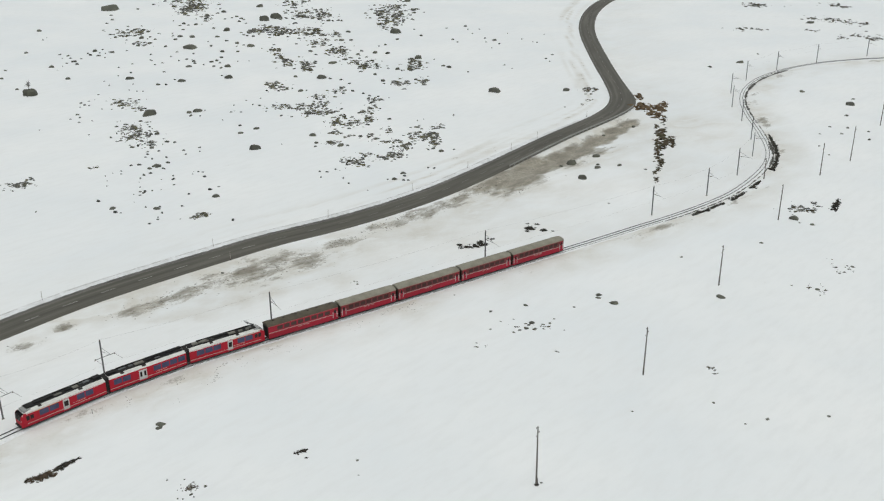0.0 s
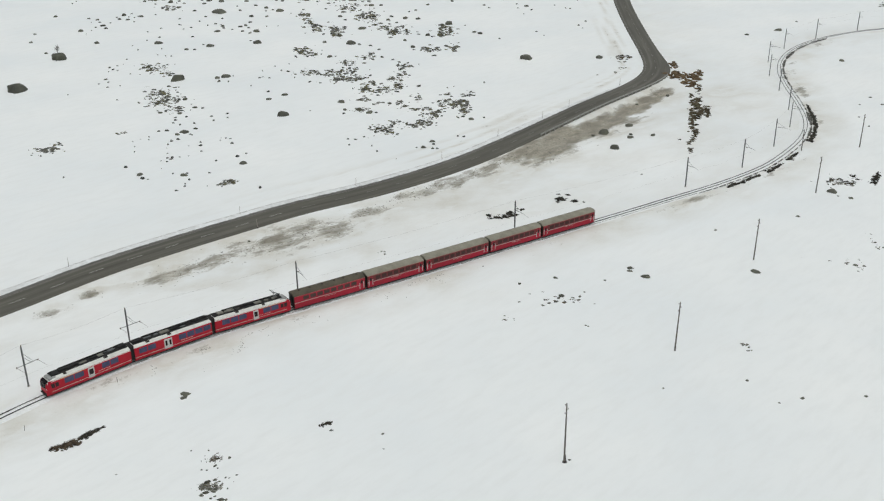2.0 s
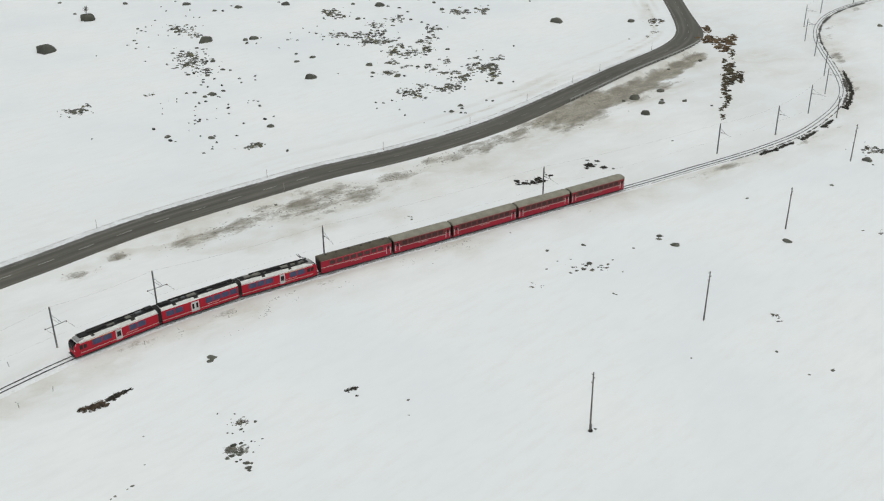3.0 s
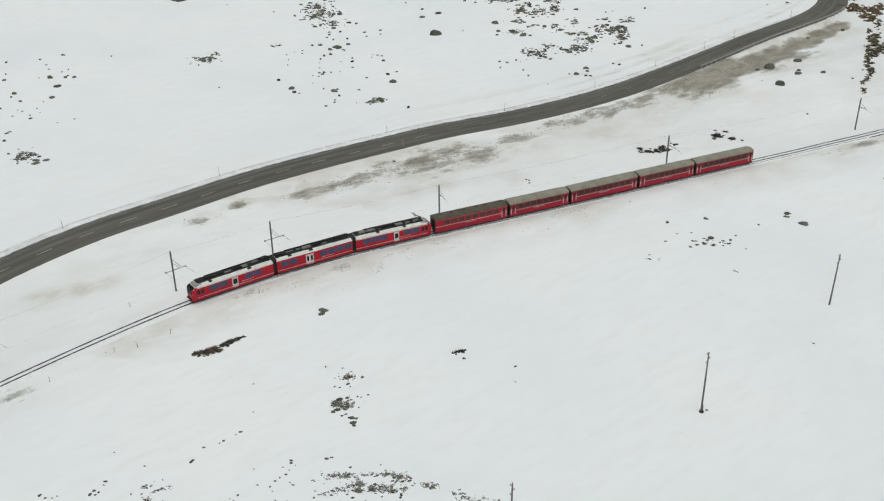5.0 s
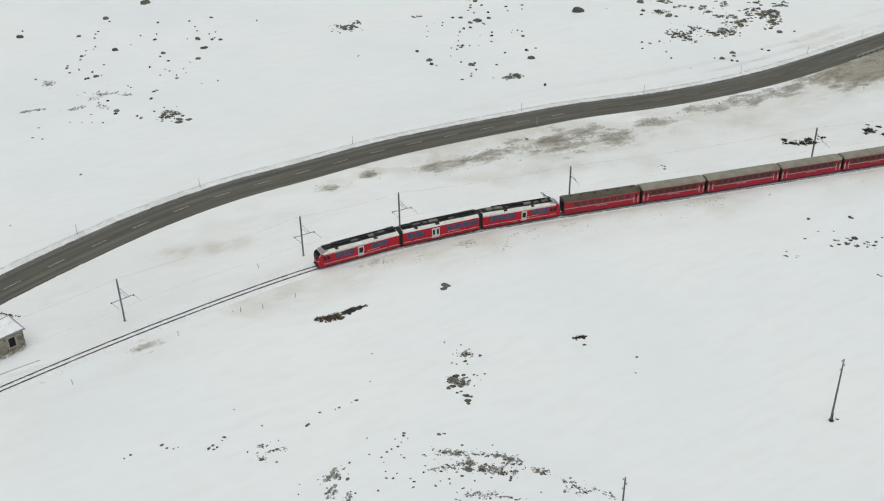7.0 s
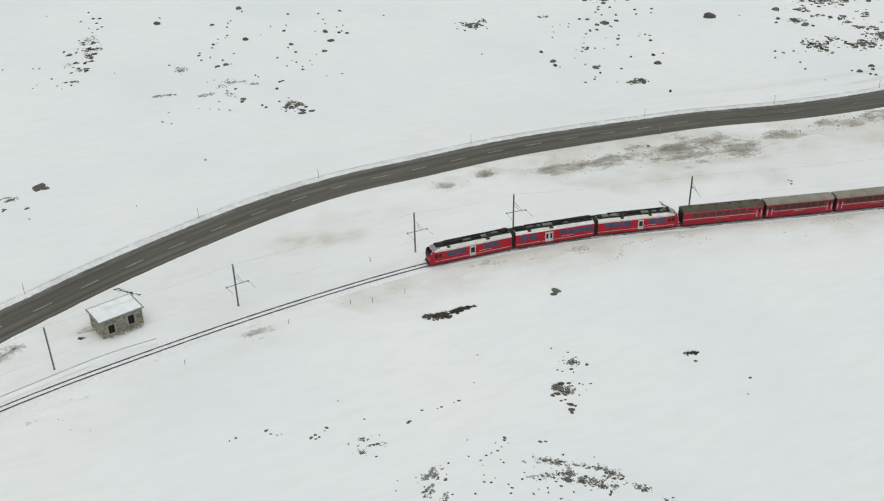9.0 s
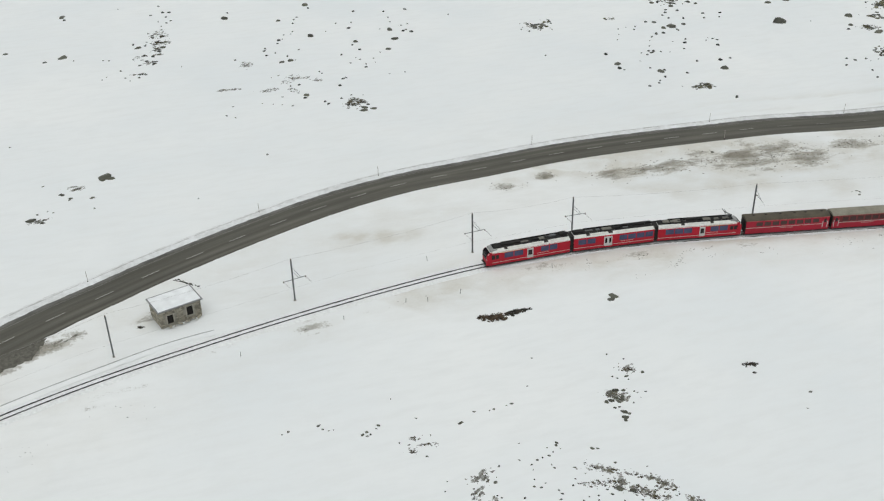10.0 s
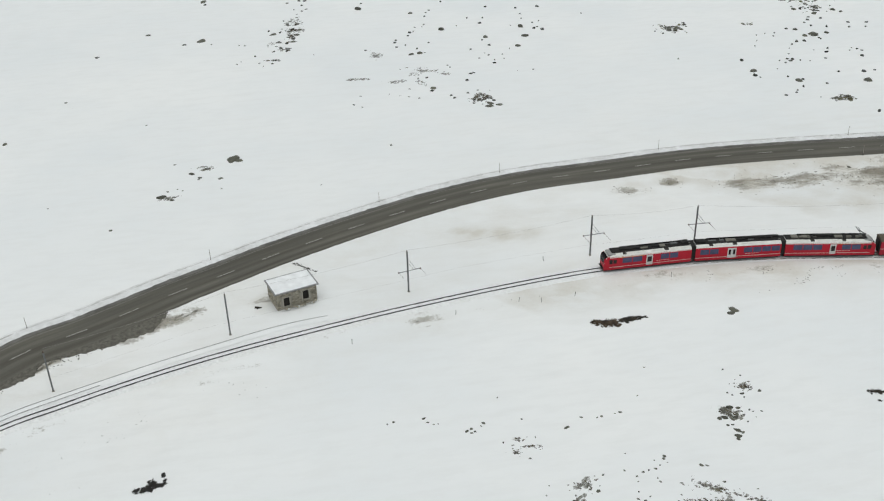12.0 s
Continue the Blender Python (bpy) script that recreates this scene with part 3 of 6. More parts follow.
STONES_D = [(-230.6, 236.8, 0.91), (-227.8, 239.3, 0.91), (-227.4, 237.1, 0.91), (-226.6, 233.9, 0.54), (-225.1, 226.5, 1.06), (-221.6, 216.6, 1.2), (-220, 220.5, 0.69),
            (-218, 217.7, 1.02), (-217.7, 220, 0.86), (-217.3, 222.3, 1.21), (-216.6, 253, 0.93), (-209.5, 211.8, 1.16), (-196.5, 268.4, 0.94), (-194.3, 259.3, 0.73),
            (-193.7, 257.1, 0.73), (-191.8, 253.8, 0.9), (-187.5, 243.5, 0.7), (-186.9, 247.2, 0.88), (-186.8, 220.2, 0.82), (-186.2, 245.3, 0.53), (-185.7, 238.9, 1.38),
            (-185.4, 240.1, 0.69), (-184.8, 231.3, 1.01), (-184.2, 236.3, 1.02), (-183.9, 229.6, 1.17), (-181, 226.8, 0.99), (-179.9, 259.7, 0.9), (-179.8, 229.4, 1.17),
            (-178.1, 251.8, 0.7), (-176.2, 262.6, 1.08), (-175.6, 234.9, 0.84), (-175.2, 229, 1.16)]
STONES_E = [(-173.9, 257.7, 1.42), (-171.1, 227.3, 0.65), (-169, 213.6, 0.47), (-165.9, 268.4, 0.72), (-165, 261.1, 0.53), (-164.3, 245.3, 0.85), (-162.1, 236.5, 1.16),
            (-161.1, 267, 0.72), (-160.7, 210.8, 0.92), (-160.2, 269.2, 0.72), (-160, 242.6, 1.01), (-160, 222.8, 0.8), (-159.4, 212.7, 0.93), (-158.6, 222.1, 0.79),
            (-157.8, 264.4, 0.88), (-157.7, 262.7, 1.41), (-157.1, 236.3, 0.49), (-156.2, 232.2, 0.81), (-155.3, 235.6, 0.82), (-155.2, 263.3, 1.41), (-153.6, 243.4, 0.67),
            (-152.6, 238.3, 0.82), (-152, 233.6, 0.81), (-151.2, 221.3, 1.25), (-151, 222.4, 0.94), (-150.7, 231.8, 1.13), (-150.4, 235.9, 0.49), (-149.2, 216.9, 1.23),
            (-142.3, 230.1, 0.47), (-139.3, 233.3, 0.79), (-111, 261.8, 0.82), (-96.4, 269.7, 1.49)]
STONES_F = [(-89.1, 261.2, 1.45), (-87.5, 260.8, 0.65), (-86.2, 269.2, 0.5), (-82, 265.5, 0.82), (-78.1, 265.9, 0.98), (-77.7, 252.7, 0.94), (-76.6, 257.7, 0.8), (-76.4, 261.1, 1.13),
            (-76.2, 256, 0.79), (-72.1, 266.3, 0.99), (-70.2, 256.3, 0.48), (-55.9, 255, 1.42), (-181.6, 271.9, 1.3), (-173.2, 276.2, 1.11), (-168.8, 272, 0.73), (-168.3, 281, 1.31),
            (-153.1, 282.1, 0.73), (-126.6, 279.1, 0.7), (-123.8, 278.6, 0.88), (-100.9, 291.3, 0.89), (-99.5, 293.9, 0.54), (-99.3, 321.4, 1.16), (-99.1, 287.1, 0.7),
            (-97.8, 282.6, 0.69), (-97.5, 296, 0.72), (-96.7, 293.3, 0.71), (-96.1, 301.4, 1.1), (-94.5, 315.3, 0.95), (-93.9, 312.9, 1.13), (-93.8, 309.9, 0.94), (-93.5, 302, 1.47),
            (-91.2, 316.4, 1.34)]
STONES_G = [(-91.2, 308.2, 1.12), (-89.8, 289.1, 1.23), (-89.6, 292.2, 1.42), (-89.3, 286, 0.52), (-88.5, 326.3, 1.18), (-88, 293.8, 1.43), (-88, 275.2, 0.68), (-87.9, 281.5, 0.69),
            (-87.2, 309.9, 1.31), (-86.7, 277.6, 1.02), (-86.1, 274.7, 0.84), (-85.6, 298.6, 0.91), (-85.5, 278.1, 1.19), (-85.5, 276.6, 1.02), (-84.8, 298, 0.91), (-83.5, 317.5, 1.15),
            (-83.5, 278.5, 0.68), (-83.3, 288, 0.53), (-81.8, 313.3, 0.95), (-81.2, 279.5, 0.51), (-80.7, 291.6, 1.07), (-79.9, 288.4, 1.23), (-79, 320.6, 1.16), (-78.5, 283.4, 0.87),
            (-78.1, 316.3, 0.95), (-75.5, 295.8, 0.54), (-75.2, 293.6, 0.72), (-74, 295.7, 0.9), (-72.5, 295.2, 0.72), (-72.4, 276, 1.02), (-71.1, 290.9, 1.42), (-67.2, 279.8, 1.37)]
STONES_H = [(-65.1, 282.2, 0.86), (-52.5, 323.4, 0.58), (-41.1, 320.1, 1.16), (-37.1, 295.9, 1.08), (-36.2, 290.6, 0.89), (-34.8, 295.3, 1.08), (-32.5, 297.5, 1.09),
            (-30.7, 321.3, 1.16), (-29.4, 289.5, 0.88), (-27.4, 284.4, 1.04), (-21.3, 277.4, 0.51), (-16, 287.3, 0.88), (-11.3, 286.2, 1.22), (-11.1, 290.3, 1.42), (-9.9, 286.2, 1.05),
            (-4.3, 316.1, 1.14), (-4.1, 298.3, 0.91), (-2.3, 297.7, 1.09), (3.9, 316.6, 1.15), (-159.8, 386.5, 0.91), (-138.6, 340.8, 0.82), (-135.9, 376.9, 1.34), (-134.4, 371.2, 0.88),
            (-133.8, 374.5, 1.33), (-133.7, 379.4, 0.9), (-133.2, 389.6, 1.15), (-132.6, 355, 0.85), (-132, 381.1, 0.68), (-131.8, 373.6, 0.89), (-129.9, 357.2, 1.06),
            (-128.1, 350.6, 1.05), (-125.5, 368.7, 0.88)]
STONES_I = [(-124.2, 352.7, 0.84), (-121.7, 367.9, 0.66), (-119.5, 334.5, 0.8), (-101.7, 344.6, 1.24), (-98.6, 334.9, 1.21), (-87.1, 359, 1.07), (-87.1, 366.7, 0.87),
            (-77.9, 353.6, 0.84), (-77.7, 373.7, 1.11), (-76.9, 364.2, 1.08), (-76, 365.7, 0.65), (-74.2, 380.3, 0.9), (-73.4, 364.1, 1.08), (-70.8, 374.5, 0.89), (-70.4, 346.3, 1.45),
            (-69.3, 383.6, 0.91), (-68, 372.8, 1.33), (-64.2, 364.8, 1.08), (-57.8, 358.6, 1.28), (-31.8, 341.6, 1.43), (-30.3, 390, 1.38), (-8.6, 352, 0.84), (-6.3, 353.5, 0.63),
            (4.4, 359.3, 1.28), (-164.4, 445.4, 1.3), (-164.3, 439.9, 0.77), (-163.9, 432.4, 0.76), (-139, 436.3, 1.27), (-137.4, 410.8, 0.72), (-134.8, 442.7, 1.03),
            (-134.2, 419.6, 0.98), (-133.3, 404.1, 1.19)]
STONES_J = [(-130.7, 425.6, 1.49), (-127.9, 449.3, 1.05), (-124.6, 441.5, 1.29), (-124.3, 405.9, 1.19), (-123.3, 396.6, 0.93), (-122.2, 444.8, 1.3), (-119.7, 394.8, 0.93),
            (-117.3, 394.7, 0.93), (-117.2, 427.5, 1.25), (-116.1, 449.2, 1.31), (-110.6, 404.7, 1.43), (-109.3, 413.3, 1.21), (-103.4, 441.2, 1.29), (-91.4, 421, 1.23),
            (-89.7, 447.6, 1.04), (-84.9, 448.7, 0.78), (-59.2, 398.5, 1.17), (-53, 394.8, 1.16), (-37.1, 406.5, 1.43), (-22.7, 433.5, 1.27), (11.2, 425.6, 1.25), (27.4, 439.2, 1.28),
            (30.1, 431.6, 0.76), (47.4, 444.4, 1.04), (-193.1, 501.8, 0.87), (-193, 496.3, 1.15), (-169.9, 455.7, 1.06), (-166.1, 455.7, 1.33), (-161.5, 465.1, 1.35),
            (-160.9, 454.4, 1.06), (-157.2, 473.6, 1.1), (-156.2, 466.2, 1.08)]
STONES_K = [(-153.3, 464.9, 1.08), (-152.6, 468.6, 1.09), (-152.4, 495.6, 1.15), (-151, 456.6, 1.06), (-146.2, 488.8, 1.41), (-145.5, 472.1, 1.1), (-142.7, 498.2, 1.44),
            (-139.5, 509.3, 1.17), (-132, 504.9, 1.46), (-131.7, 462.2, 1.34), (-128.9, 450.5, 1.31), (-121.6, 457.3, 1.33), (-112.7, 463.1, 1.35), (-111.9, 490.9, 1.42),
            (-110.4, 450.2, 1.05), (-96.1, 480.2, 1.11), (-29.3, 479.1, 1.39), (-3.2, 450.9, 1.05), (7.9, 487.6, 1.41), (15.4, 508.1, 1.17), (21.1, 496.8, 1.44), (21.3, 487.4, 1.13),
            (23.4, 474.5, 1.1), (27.5, 483.3, 1.4), (32.7, 507.8, 0.88), (38.7, 493.8, 1.14), (43.6, 487, 1.13), (45.6, 485.7, 1.12), (46.2, 450.1, 1.31), (50, 458.2, 1.33),
            (50.6, 504.7, 0.87), (-161.9, 516.9, 1.49)]
STONES_L = [(-141.2, 544.2, 1.25), (-133.7, 510.6, 1.47), (-112, 553.5, 1.27), (-101.9, 538.7, 1.24), (-13.6, 520.3, 1.2), (-9.5, 568.8, 1.3), (13.5, 519.8, 1.2), (19.2, 519.7, 1.2)]
# x, y, half width, half depth, count, grain of the places that the snow leaves bare
BARE_PATCHES_A = [(-165.7, 141.6, 1.7, 0.9, 10, 0.12), (-161.4, 127.7, 1.9, 0.5, 8, 0.12), (-61.2, 106.5, 0.7, 0.5, 9, 0.08), (-60.1, 104.3, 0.8, 0.6, 12, 0.08),
                  (-59.8, 105.7, 1, 0.2, 10, 0.08), (-58.5, 106.6, 0.6, 0.4, 8, 0.08), (-49.4, 105.2, 0.6, 0.5, 7, 0.08), (-49.3, 103.7, 1.2, 0.7, 18, 0.08),
                  (-48.2, 101, 0.8, 0.6, 12, 0.08), (-45.9, 100.6, 0.6, 0.4, 6, 0.08), (-40.4, 136.4, 0.9, 1.1, 18, 0.09), (-39.4, 129.5, 1.6, 1.3, 24, 0.09),
                  (-36, 109.8, 1.4, 0.5, 22, 0.08), (-35.5, 113.4, 2.4, 0.8, 42, 0.08), (-33.5, 111.1, 1.9, 0.7, 34, 0.08), (-32.4, 114.2, 0.8, 0.4, 7, 0.08)]
BARE_PATCHES_B = [(-32.3, 112.4, 0.6, 0.4, 8, 0.08), (-30.1, 114.8, 1.7, 0.4, 12, 0.08), (-29.5, 112.1, 1.9, 0.7, 40, 0.08), (-29, 106.8, 2.6, 0.7, 36, 0.08),
                  (-28.8, 111.6, 1.6, 0.6, 22, 0.08), (-27.4, 113.8, 0.8, 0.2, 6, 0.08), (-27.1, 115, 1.1, 0.6, 22, 0.08), (-26.5, 111.9, 1.1, 0.5, 22, 0.08),
                  (-26.1, 114.4, 0.8, 0.6, 14, 0.08), (-24.9, 107.6, 1.1, 0.3, 8, 0.08), (-22.9, 114, 1.1, 0.5, 20, 0.08), (-22.1, 113.5, 0.6, 0.2, 8, 0.08),
                  (-18.6, 111, 0.5, 0.3, 7, 0.08), (-18.3, 113.1, 1.1, 0.5, 14, 0.08), (-17.3, 112.3, 0.8, 0.3, 10, 0.08), (-15.9, 111.6, 1.1, 0.4, 14, 0.08)]
BARE_PATCHES_C = [(-15, 112.5, 0.6, 0.3, 7, 0.08), (-13.3, 112.4, 0.6, 0.3, 6, 0.08), (-12.1, 111.7, 0.4, 0.2, 5, 0.07), (-212.2, 209.5, 1.6, 1.5, 7, 0.16),
                  (-206.1, 207.4, 1.6, 1.9, 9, 0.16), (-203, 199.3, 2.1, 0.5, 6, 0.15), (-173.8, 201.6, 2.6, 0.8, 8, 0.15), (-163.8, 206.3, 2, 0.8, 7, 0.15),
                  (-157.8, 209, 2, 1.6, 10, 0.15), (-139.7, 209.1, 1.7, 2.6, 26, 0.14), (-138.6, 206.7, 1.4, 1.1, 10, 0.14), (-221.9, 227.4, 2.7, 3.3, 18, 0.17),
                  (-216, 222.3, 2.3, 2.7, 14, 0.16), (-212.1, 216.2, 1, 3.1, 14, 0.16), (-181.3, 218.7, 1.9, 2.3, 14, 0.15), (-164, 216.4, 2.1, 2.2, 12, 0.15)]
BARE_PATCHES_D = [(-163.4, 213, 1.2, 1.3, 6, 0.15), (-160.6, 217.9, 1, 0.9, 5, 0.15), (-156.7, 217.5, 1.2, 0.8, 5, 0.15), (-138.2, 210.2, 1.1, 1.1, 10, 0.14),
                  (-66.8, 257.2, 1.1, 0.9, 8, 0.15), (-65.1, 259.3, 1.4, 1.8, 14, 0.15), (-123.5, 283.4, 2.7, 2.7, 26, 0.17), (-123, 288.3, 1.4, 1.7, 7, 0.17),
                  (-107.1, 299.3, 1.2, 1.2, 5, 0.17), (-105.1, 329.1, 2.6, 2, 9, 0.19), (-97.5, 325.2, 3, 3.3, 22, 0.19), (-36, 324.5, 2.2, 1.9, 14, 0.19),
                  (-28, 305.8, 3.9, 4.6, 40, 0.18), (-24.1, 301.2, 1.7, 1.7, 7, 0.17), (-23.9, 311.5, 1.4, 3, 9, 0.18), (-18.4, 308.5, 1.8, 2.3, 10, 0.18)]
BARE_PATCHES_E = [(-17.4, 325.5, 4.7, 1.9, 16, 0.19), (-15, 311.4, 2.5, 3.6, 26, 0.18), (-13.5, 319.2, 2.9, 3.7, 16, 0.18), (-11.7, 320.4, 2.2, 3.1, 18, 0.18),
                  (-2.5, 323.4, 1.7, 3.8, 24, 0.19), (-123.3, 378.4, 2.1, 3.5, 12, 0.21), (-117.3, 375.9, 3.8, 4.3, 22, 0.21), (-112.3, 369.4, 1.7, 2.5, 7, 0.21),
                  (-107.4, 343.9, 3.5, 5.9, 34, 0.2), (-102.8, 334.3, 4.2, 4.2, 44, 0.19), (-59.2, 370.3, 3.3, 4.1, 20, 0.21), (-50.9, 370.2, 5, 4.9, 18, 0.21),
                  (-46.6, 385, 3, 4.4, 14, 0.22), (-46.1, 374.1, 3.8, 4.2, 22, 0.21), (-44.9, 363.8, 5.4, 4.7, 56, 0.21), (-37.3, 348.8, 2, 4.4, 20, 0.2)]
BARE_PATCHES_F = [(-37.1, 336.2, 3.8, 1.4, 9, 0.19), (-36.1, 356.8, 2.4, 3, 12, 0.2), (-31, 331.5, 1.9, 2, 7, 0.19), (-30.4, 349.4, 2.8, 3.7, 24, 0.2),
                  (-27.4, 363.6, 2.9, 2.4, 10, 0.21), (-25.8, 354.5, 1.6, 5.2, 24, 0.2), (-25.7, 369.8, 1.7, 3.2, 8, 0.21), (-25.3, 379.7, 3, 3.4, 20, 0.21),
                  (-23.4, 331.4, 1.5, 3.3, 14, 0.19), (-18, 338.7, 1.5, 2.8, 10, 0.19), (-9.2, 335.2, 1.9, 2, 7, 0.19), (-8.5, 343.4, 1.2, 1.4, 4, 0.2),
                  (-7.3, 331.2, 3.8, 2.6, 22, 0.19), (-3.5, 331.2, 2.7, 4.6, 34, 0.19), (-2.6, 342, 2.7, 2.1, 9, 0.19), (0.1, 345.5, 1.2, 2.1, 5, 0.2)]
BARE_PATCHES_G = [(-69.2, 405.1, 2.3, 3.9, 8, 0.23), (-67.6, 446.2, 3.5, 6.9, 18, 0.25), (-66.2, 403.2, 3.2, 5.8, 22, 0.23), (-62.2, 398.5, 1.8, 2.8, 6, 0.22),
                  (-58.2, 440.5, 3.4, 7.9, 24, 0.24), (-57.3, 432.9, 1.9, 5.4, 10, 0.24), (-40.6, 395.5, 2.2, 4.6, 14, 0.22), (-35.2, 443.4, 5.4, 5.7, 24, 0.25),
                  (-34.1, 434.7, 1.5, 4.4, 8, 0.24), (-29.9, 437.9, 3.4, 3.3, 9, 0.24), (-16.6, 406.3, 3.2, 4.8, 18, 0.23), (-11.7, 439.8, 2.9, 10, 36, 0.24),
                  (-7.6, 409, 2.3, 4.9, 9, 0.23), (-157.3, 506.8, 3.3, 4.6, 8, 0.28), (-143.1, 487.4, 3.8, 5.6, 8, 0.27), (-77.4, 469.8, 3.1, 6.4, 14, 0.26)]
BARE_PATCHES_H = [(-72.7, 458.9, 2.5, 6.1, 14, 0.25), (-58.9, 491.4, 4.3, 6.9, 24, 0.27), (-55.3, 509.3, 5.6, 4.4, 12, 0.28), (-47.4, 469.4, 5.7, 10.1, 40, 0.26),
                  (-42.1, 452.6, 2, 3.5, 6, 0.25), (-154.6, 515.3, 6.8, 7.8, 30, 0.28), (-142.9, 569.5, 2.5, 7.5, 8, 0.31), (-125.9, 552.1, 3, 8.7, 14, 0.3),
                  (-93, 517.2, 3.4, 7.7, 14, 0.28), (-86.6, 521.5, 9.2, 9.3, 44, 0.29), (-80, 515.5, 5.7, 7.6, 24, 0.28), (-71.6, 564.7, 8.6, 14.4, 44, 0.31),
                  (-67.4, 516.8, 7.4, 12.1, 42, 0.28), (-63.4, 559.4, 3.7, 14.1, 16, 0.31), (-29.9, 531.2, 2.9, 6.4, 10, 0.29), (-24.7, 547, 4.8, 13.4, 30, 0.3)]
BARE_PATCHES_I = [(-146.5, 602.9, 9.8, 20.8, 50, 0.33), (-143.7, 583.9, 4.4, 11.7, 20, 0.32), (-138.6, 589.4, 6.4, 15.9, 40, 0.32), (-83.4, 595.9, 5.8, 12, 20, 0.32),
                  (-28.9, 572.7, 6.9, 23.8, 80, 0.31), (-14.8, 572.4, 1.9, 9.1, 7, 0.31)]
ALL_ROCKS = (ROCKS_A, ROCKS_B, ROCKS_C, ROCKS_D, ROCKS_E, ROCKS_F, ROCKS_G, ROCKS_H)
ALL_STONES = (STONES_A, STONES_B, STONES_C, STONES_D, STONES_E, STONES_F, STONES_G, STONES_H, STONES_I, STONES_J, STONES_K, STONES_L)
ALL_BARE = (BARE_PATCHES_A, BARE_PATCHES_B, BARE_PATCHES_C, BARE_PATCHES_D, BARE_PATCHES_E, BARE_PATCHES_F, BARE_PATCHES_G, BARE_PATCHES_H, BARE_PATCHES_I)
# rocks, low shrubs and mounds beside the road and the track
SLOPE_ROCKS = [(40.6, 305, 3.7), (37.2, 302.8, 1.47), (49.3, 311.9, 2.64), (41.9, 287.7, 2.81), (47.7, 298.3, 2.36), (48.2, 301.6, 1.46), (54.7, 299.8, 1.64), (67, 345.4, 1.24),
               (55.5, 337.8, 1.21), (46.5, 267, 0.66), (62, 295.9, 0.9), (48.8, 393.4, 2.78), (45.5, 368.1, 0.87), (130.5, 443.2, 3.62), (114.9, 433.6, 2.03), (143, 460.3, 1.34),
               (140.7, 391.3, 2.08), (152, 370.8, 3.52), (155.9, 379, 1.57), (144.7, 355.3, 1.69), (135, 332.9, 1.2), (139.4, 339.6, 1.02), (133.9, 341, 1.22), (145.1, 335.4, 1.21),
               (141.8, 326.3, 1.37), (122.8, 319.5, 0.77), (122.4, 309.3, 0.75), (127.6, 333, 0.8), (93.9, 254.4, 2.84), (97.3, 249.9, 1.24), (94.5, 251.5, 0.63)]
MEADOW_ROCKS = [(19.1, 193.9, 1.38), (17.8, 191.5, 1.37), (18.4, 202.3, 1.19), (10.1, 191.1, 0.69), (10.5, 199.4, 0.71), (12.4, 194.7, 0.58), (15.2, 195.7, 0.58), (16.2, 190.6, 0.91),
                (14.9, 189.6, 0.79), (22.8, 193.7, 0.8), (21.4, 193.1, 0.91), (24, 195.8, 0.58), (19.5, 191.2, 0.91), (28.9, 201.6, 0.7), (35.2, 207.9, 1.43), (22.9, 181.5, 0.65),
                (-49.9, 154.8, 2.11), (-49.9, 153.7, 1.47), (38.2, 203.8, 1.8), (35.7, 207.9, 0.73), (-52.2, 221.7, 0.97), (37.9, 203.6, 2.09), (62.4, 206.9, 2.25), (58.5, 229.3, 0.87),
                (18.7, 202.1, 0.65), (34.3, 158.9, 0.54), (23.3, 181.2, 0.59), (49.7, 161.7, 0.65)]
LONE_ROCKS = [(-158, 347.1, 8.26), (-161.8, 349.9, 3.33), (-56.7, 115.8, 0.61), (-54.8, 117.1, 0.35), (-54.4, 117.7, 0.44), (-53.1, 119.3, 0.36), (-52.6, 120.0, 0.71), (-52.4, 125.0, 0.37), (-54.9, 132.0, 0.38), (-14.3, 144.0, 0.57), (-13.8, 139.9, 0.46),
              (20.9, 392.2, 5.4), (191.2, 533.9, 4.5), (97.8, 222.6, 1.2), (85.4, 210.6, 1.2), (80.3, 237.5, 1.2), (53.6, 154.6, 0.6), (58, 156.2, 1), (69.2, 157, 0.7), (34.8, 206.4, 1.5),
              (-21.1, 214.9, 0.37), (-20.4, 215.7, 0.62), (-19.7, 215.5, 0.61), (-19.5, 214.2, 0.73)]
BEND_MOUNDS = [(75.1, 371.8, 4.41), (78.1, 371.7, 1.54), (75.8, 385.1, 2.73), (75.7, 361.5, 2.58), (80.4, 368.5, 3.94), (83, 373.3, 2.66), (77.6, 358.4, 2.99), (79, 352.4, 2.1),
               (74.7, 343.9, 1.64), (74.9, 336.9, 3.23), (73.5, 331.6, 3.19), (73.1, 323.9, 4.29), (75.6, 325.1, 3.13), (75.3, 320.1, 1.93), (71.2, 320.1, 3.09), (69.2, 315.2, 1.9),
               (68.3, 308.7, 2.62), (68.3, 303.6, 2.21), (67.1, 299.1, 1.45), (65.9, 295.9, 1.44), (64.1, 292.7, 1.25), (63.4, 286.5, 1.4), (58.2, 394.2, 5.11), (55.7, 378.6, 2.24),
               (52.7, 372.1, 1.76)]
TRACK_SHRUBS = [(4.4, 237, 1.4), (4.9, 235.4, 1.11), (6.4, 236, 1.67), (8.3, 236.8, 1.95), (9.4, 239.3, 1.68), (10.2, 237.8, 1.95), (12.7, 241.4, 1.27)]
BEND_SHRUBS = [(23, 247.9, 2.57), (25.1, 251.2, 1.16), (22.6, 251.5, 0.72), (26.3, 246.9, 1.71), (28.8, 246.6, 0.85), (22.1, 246.4, 1.14)]
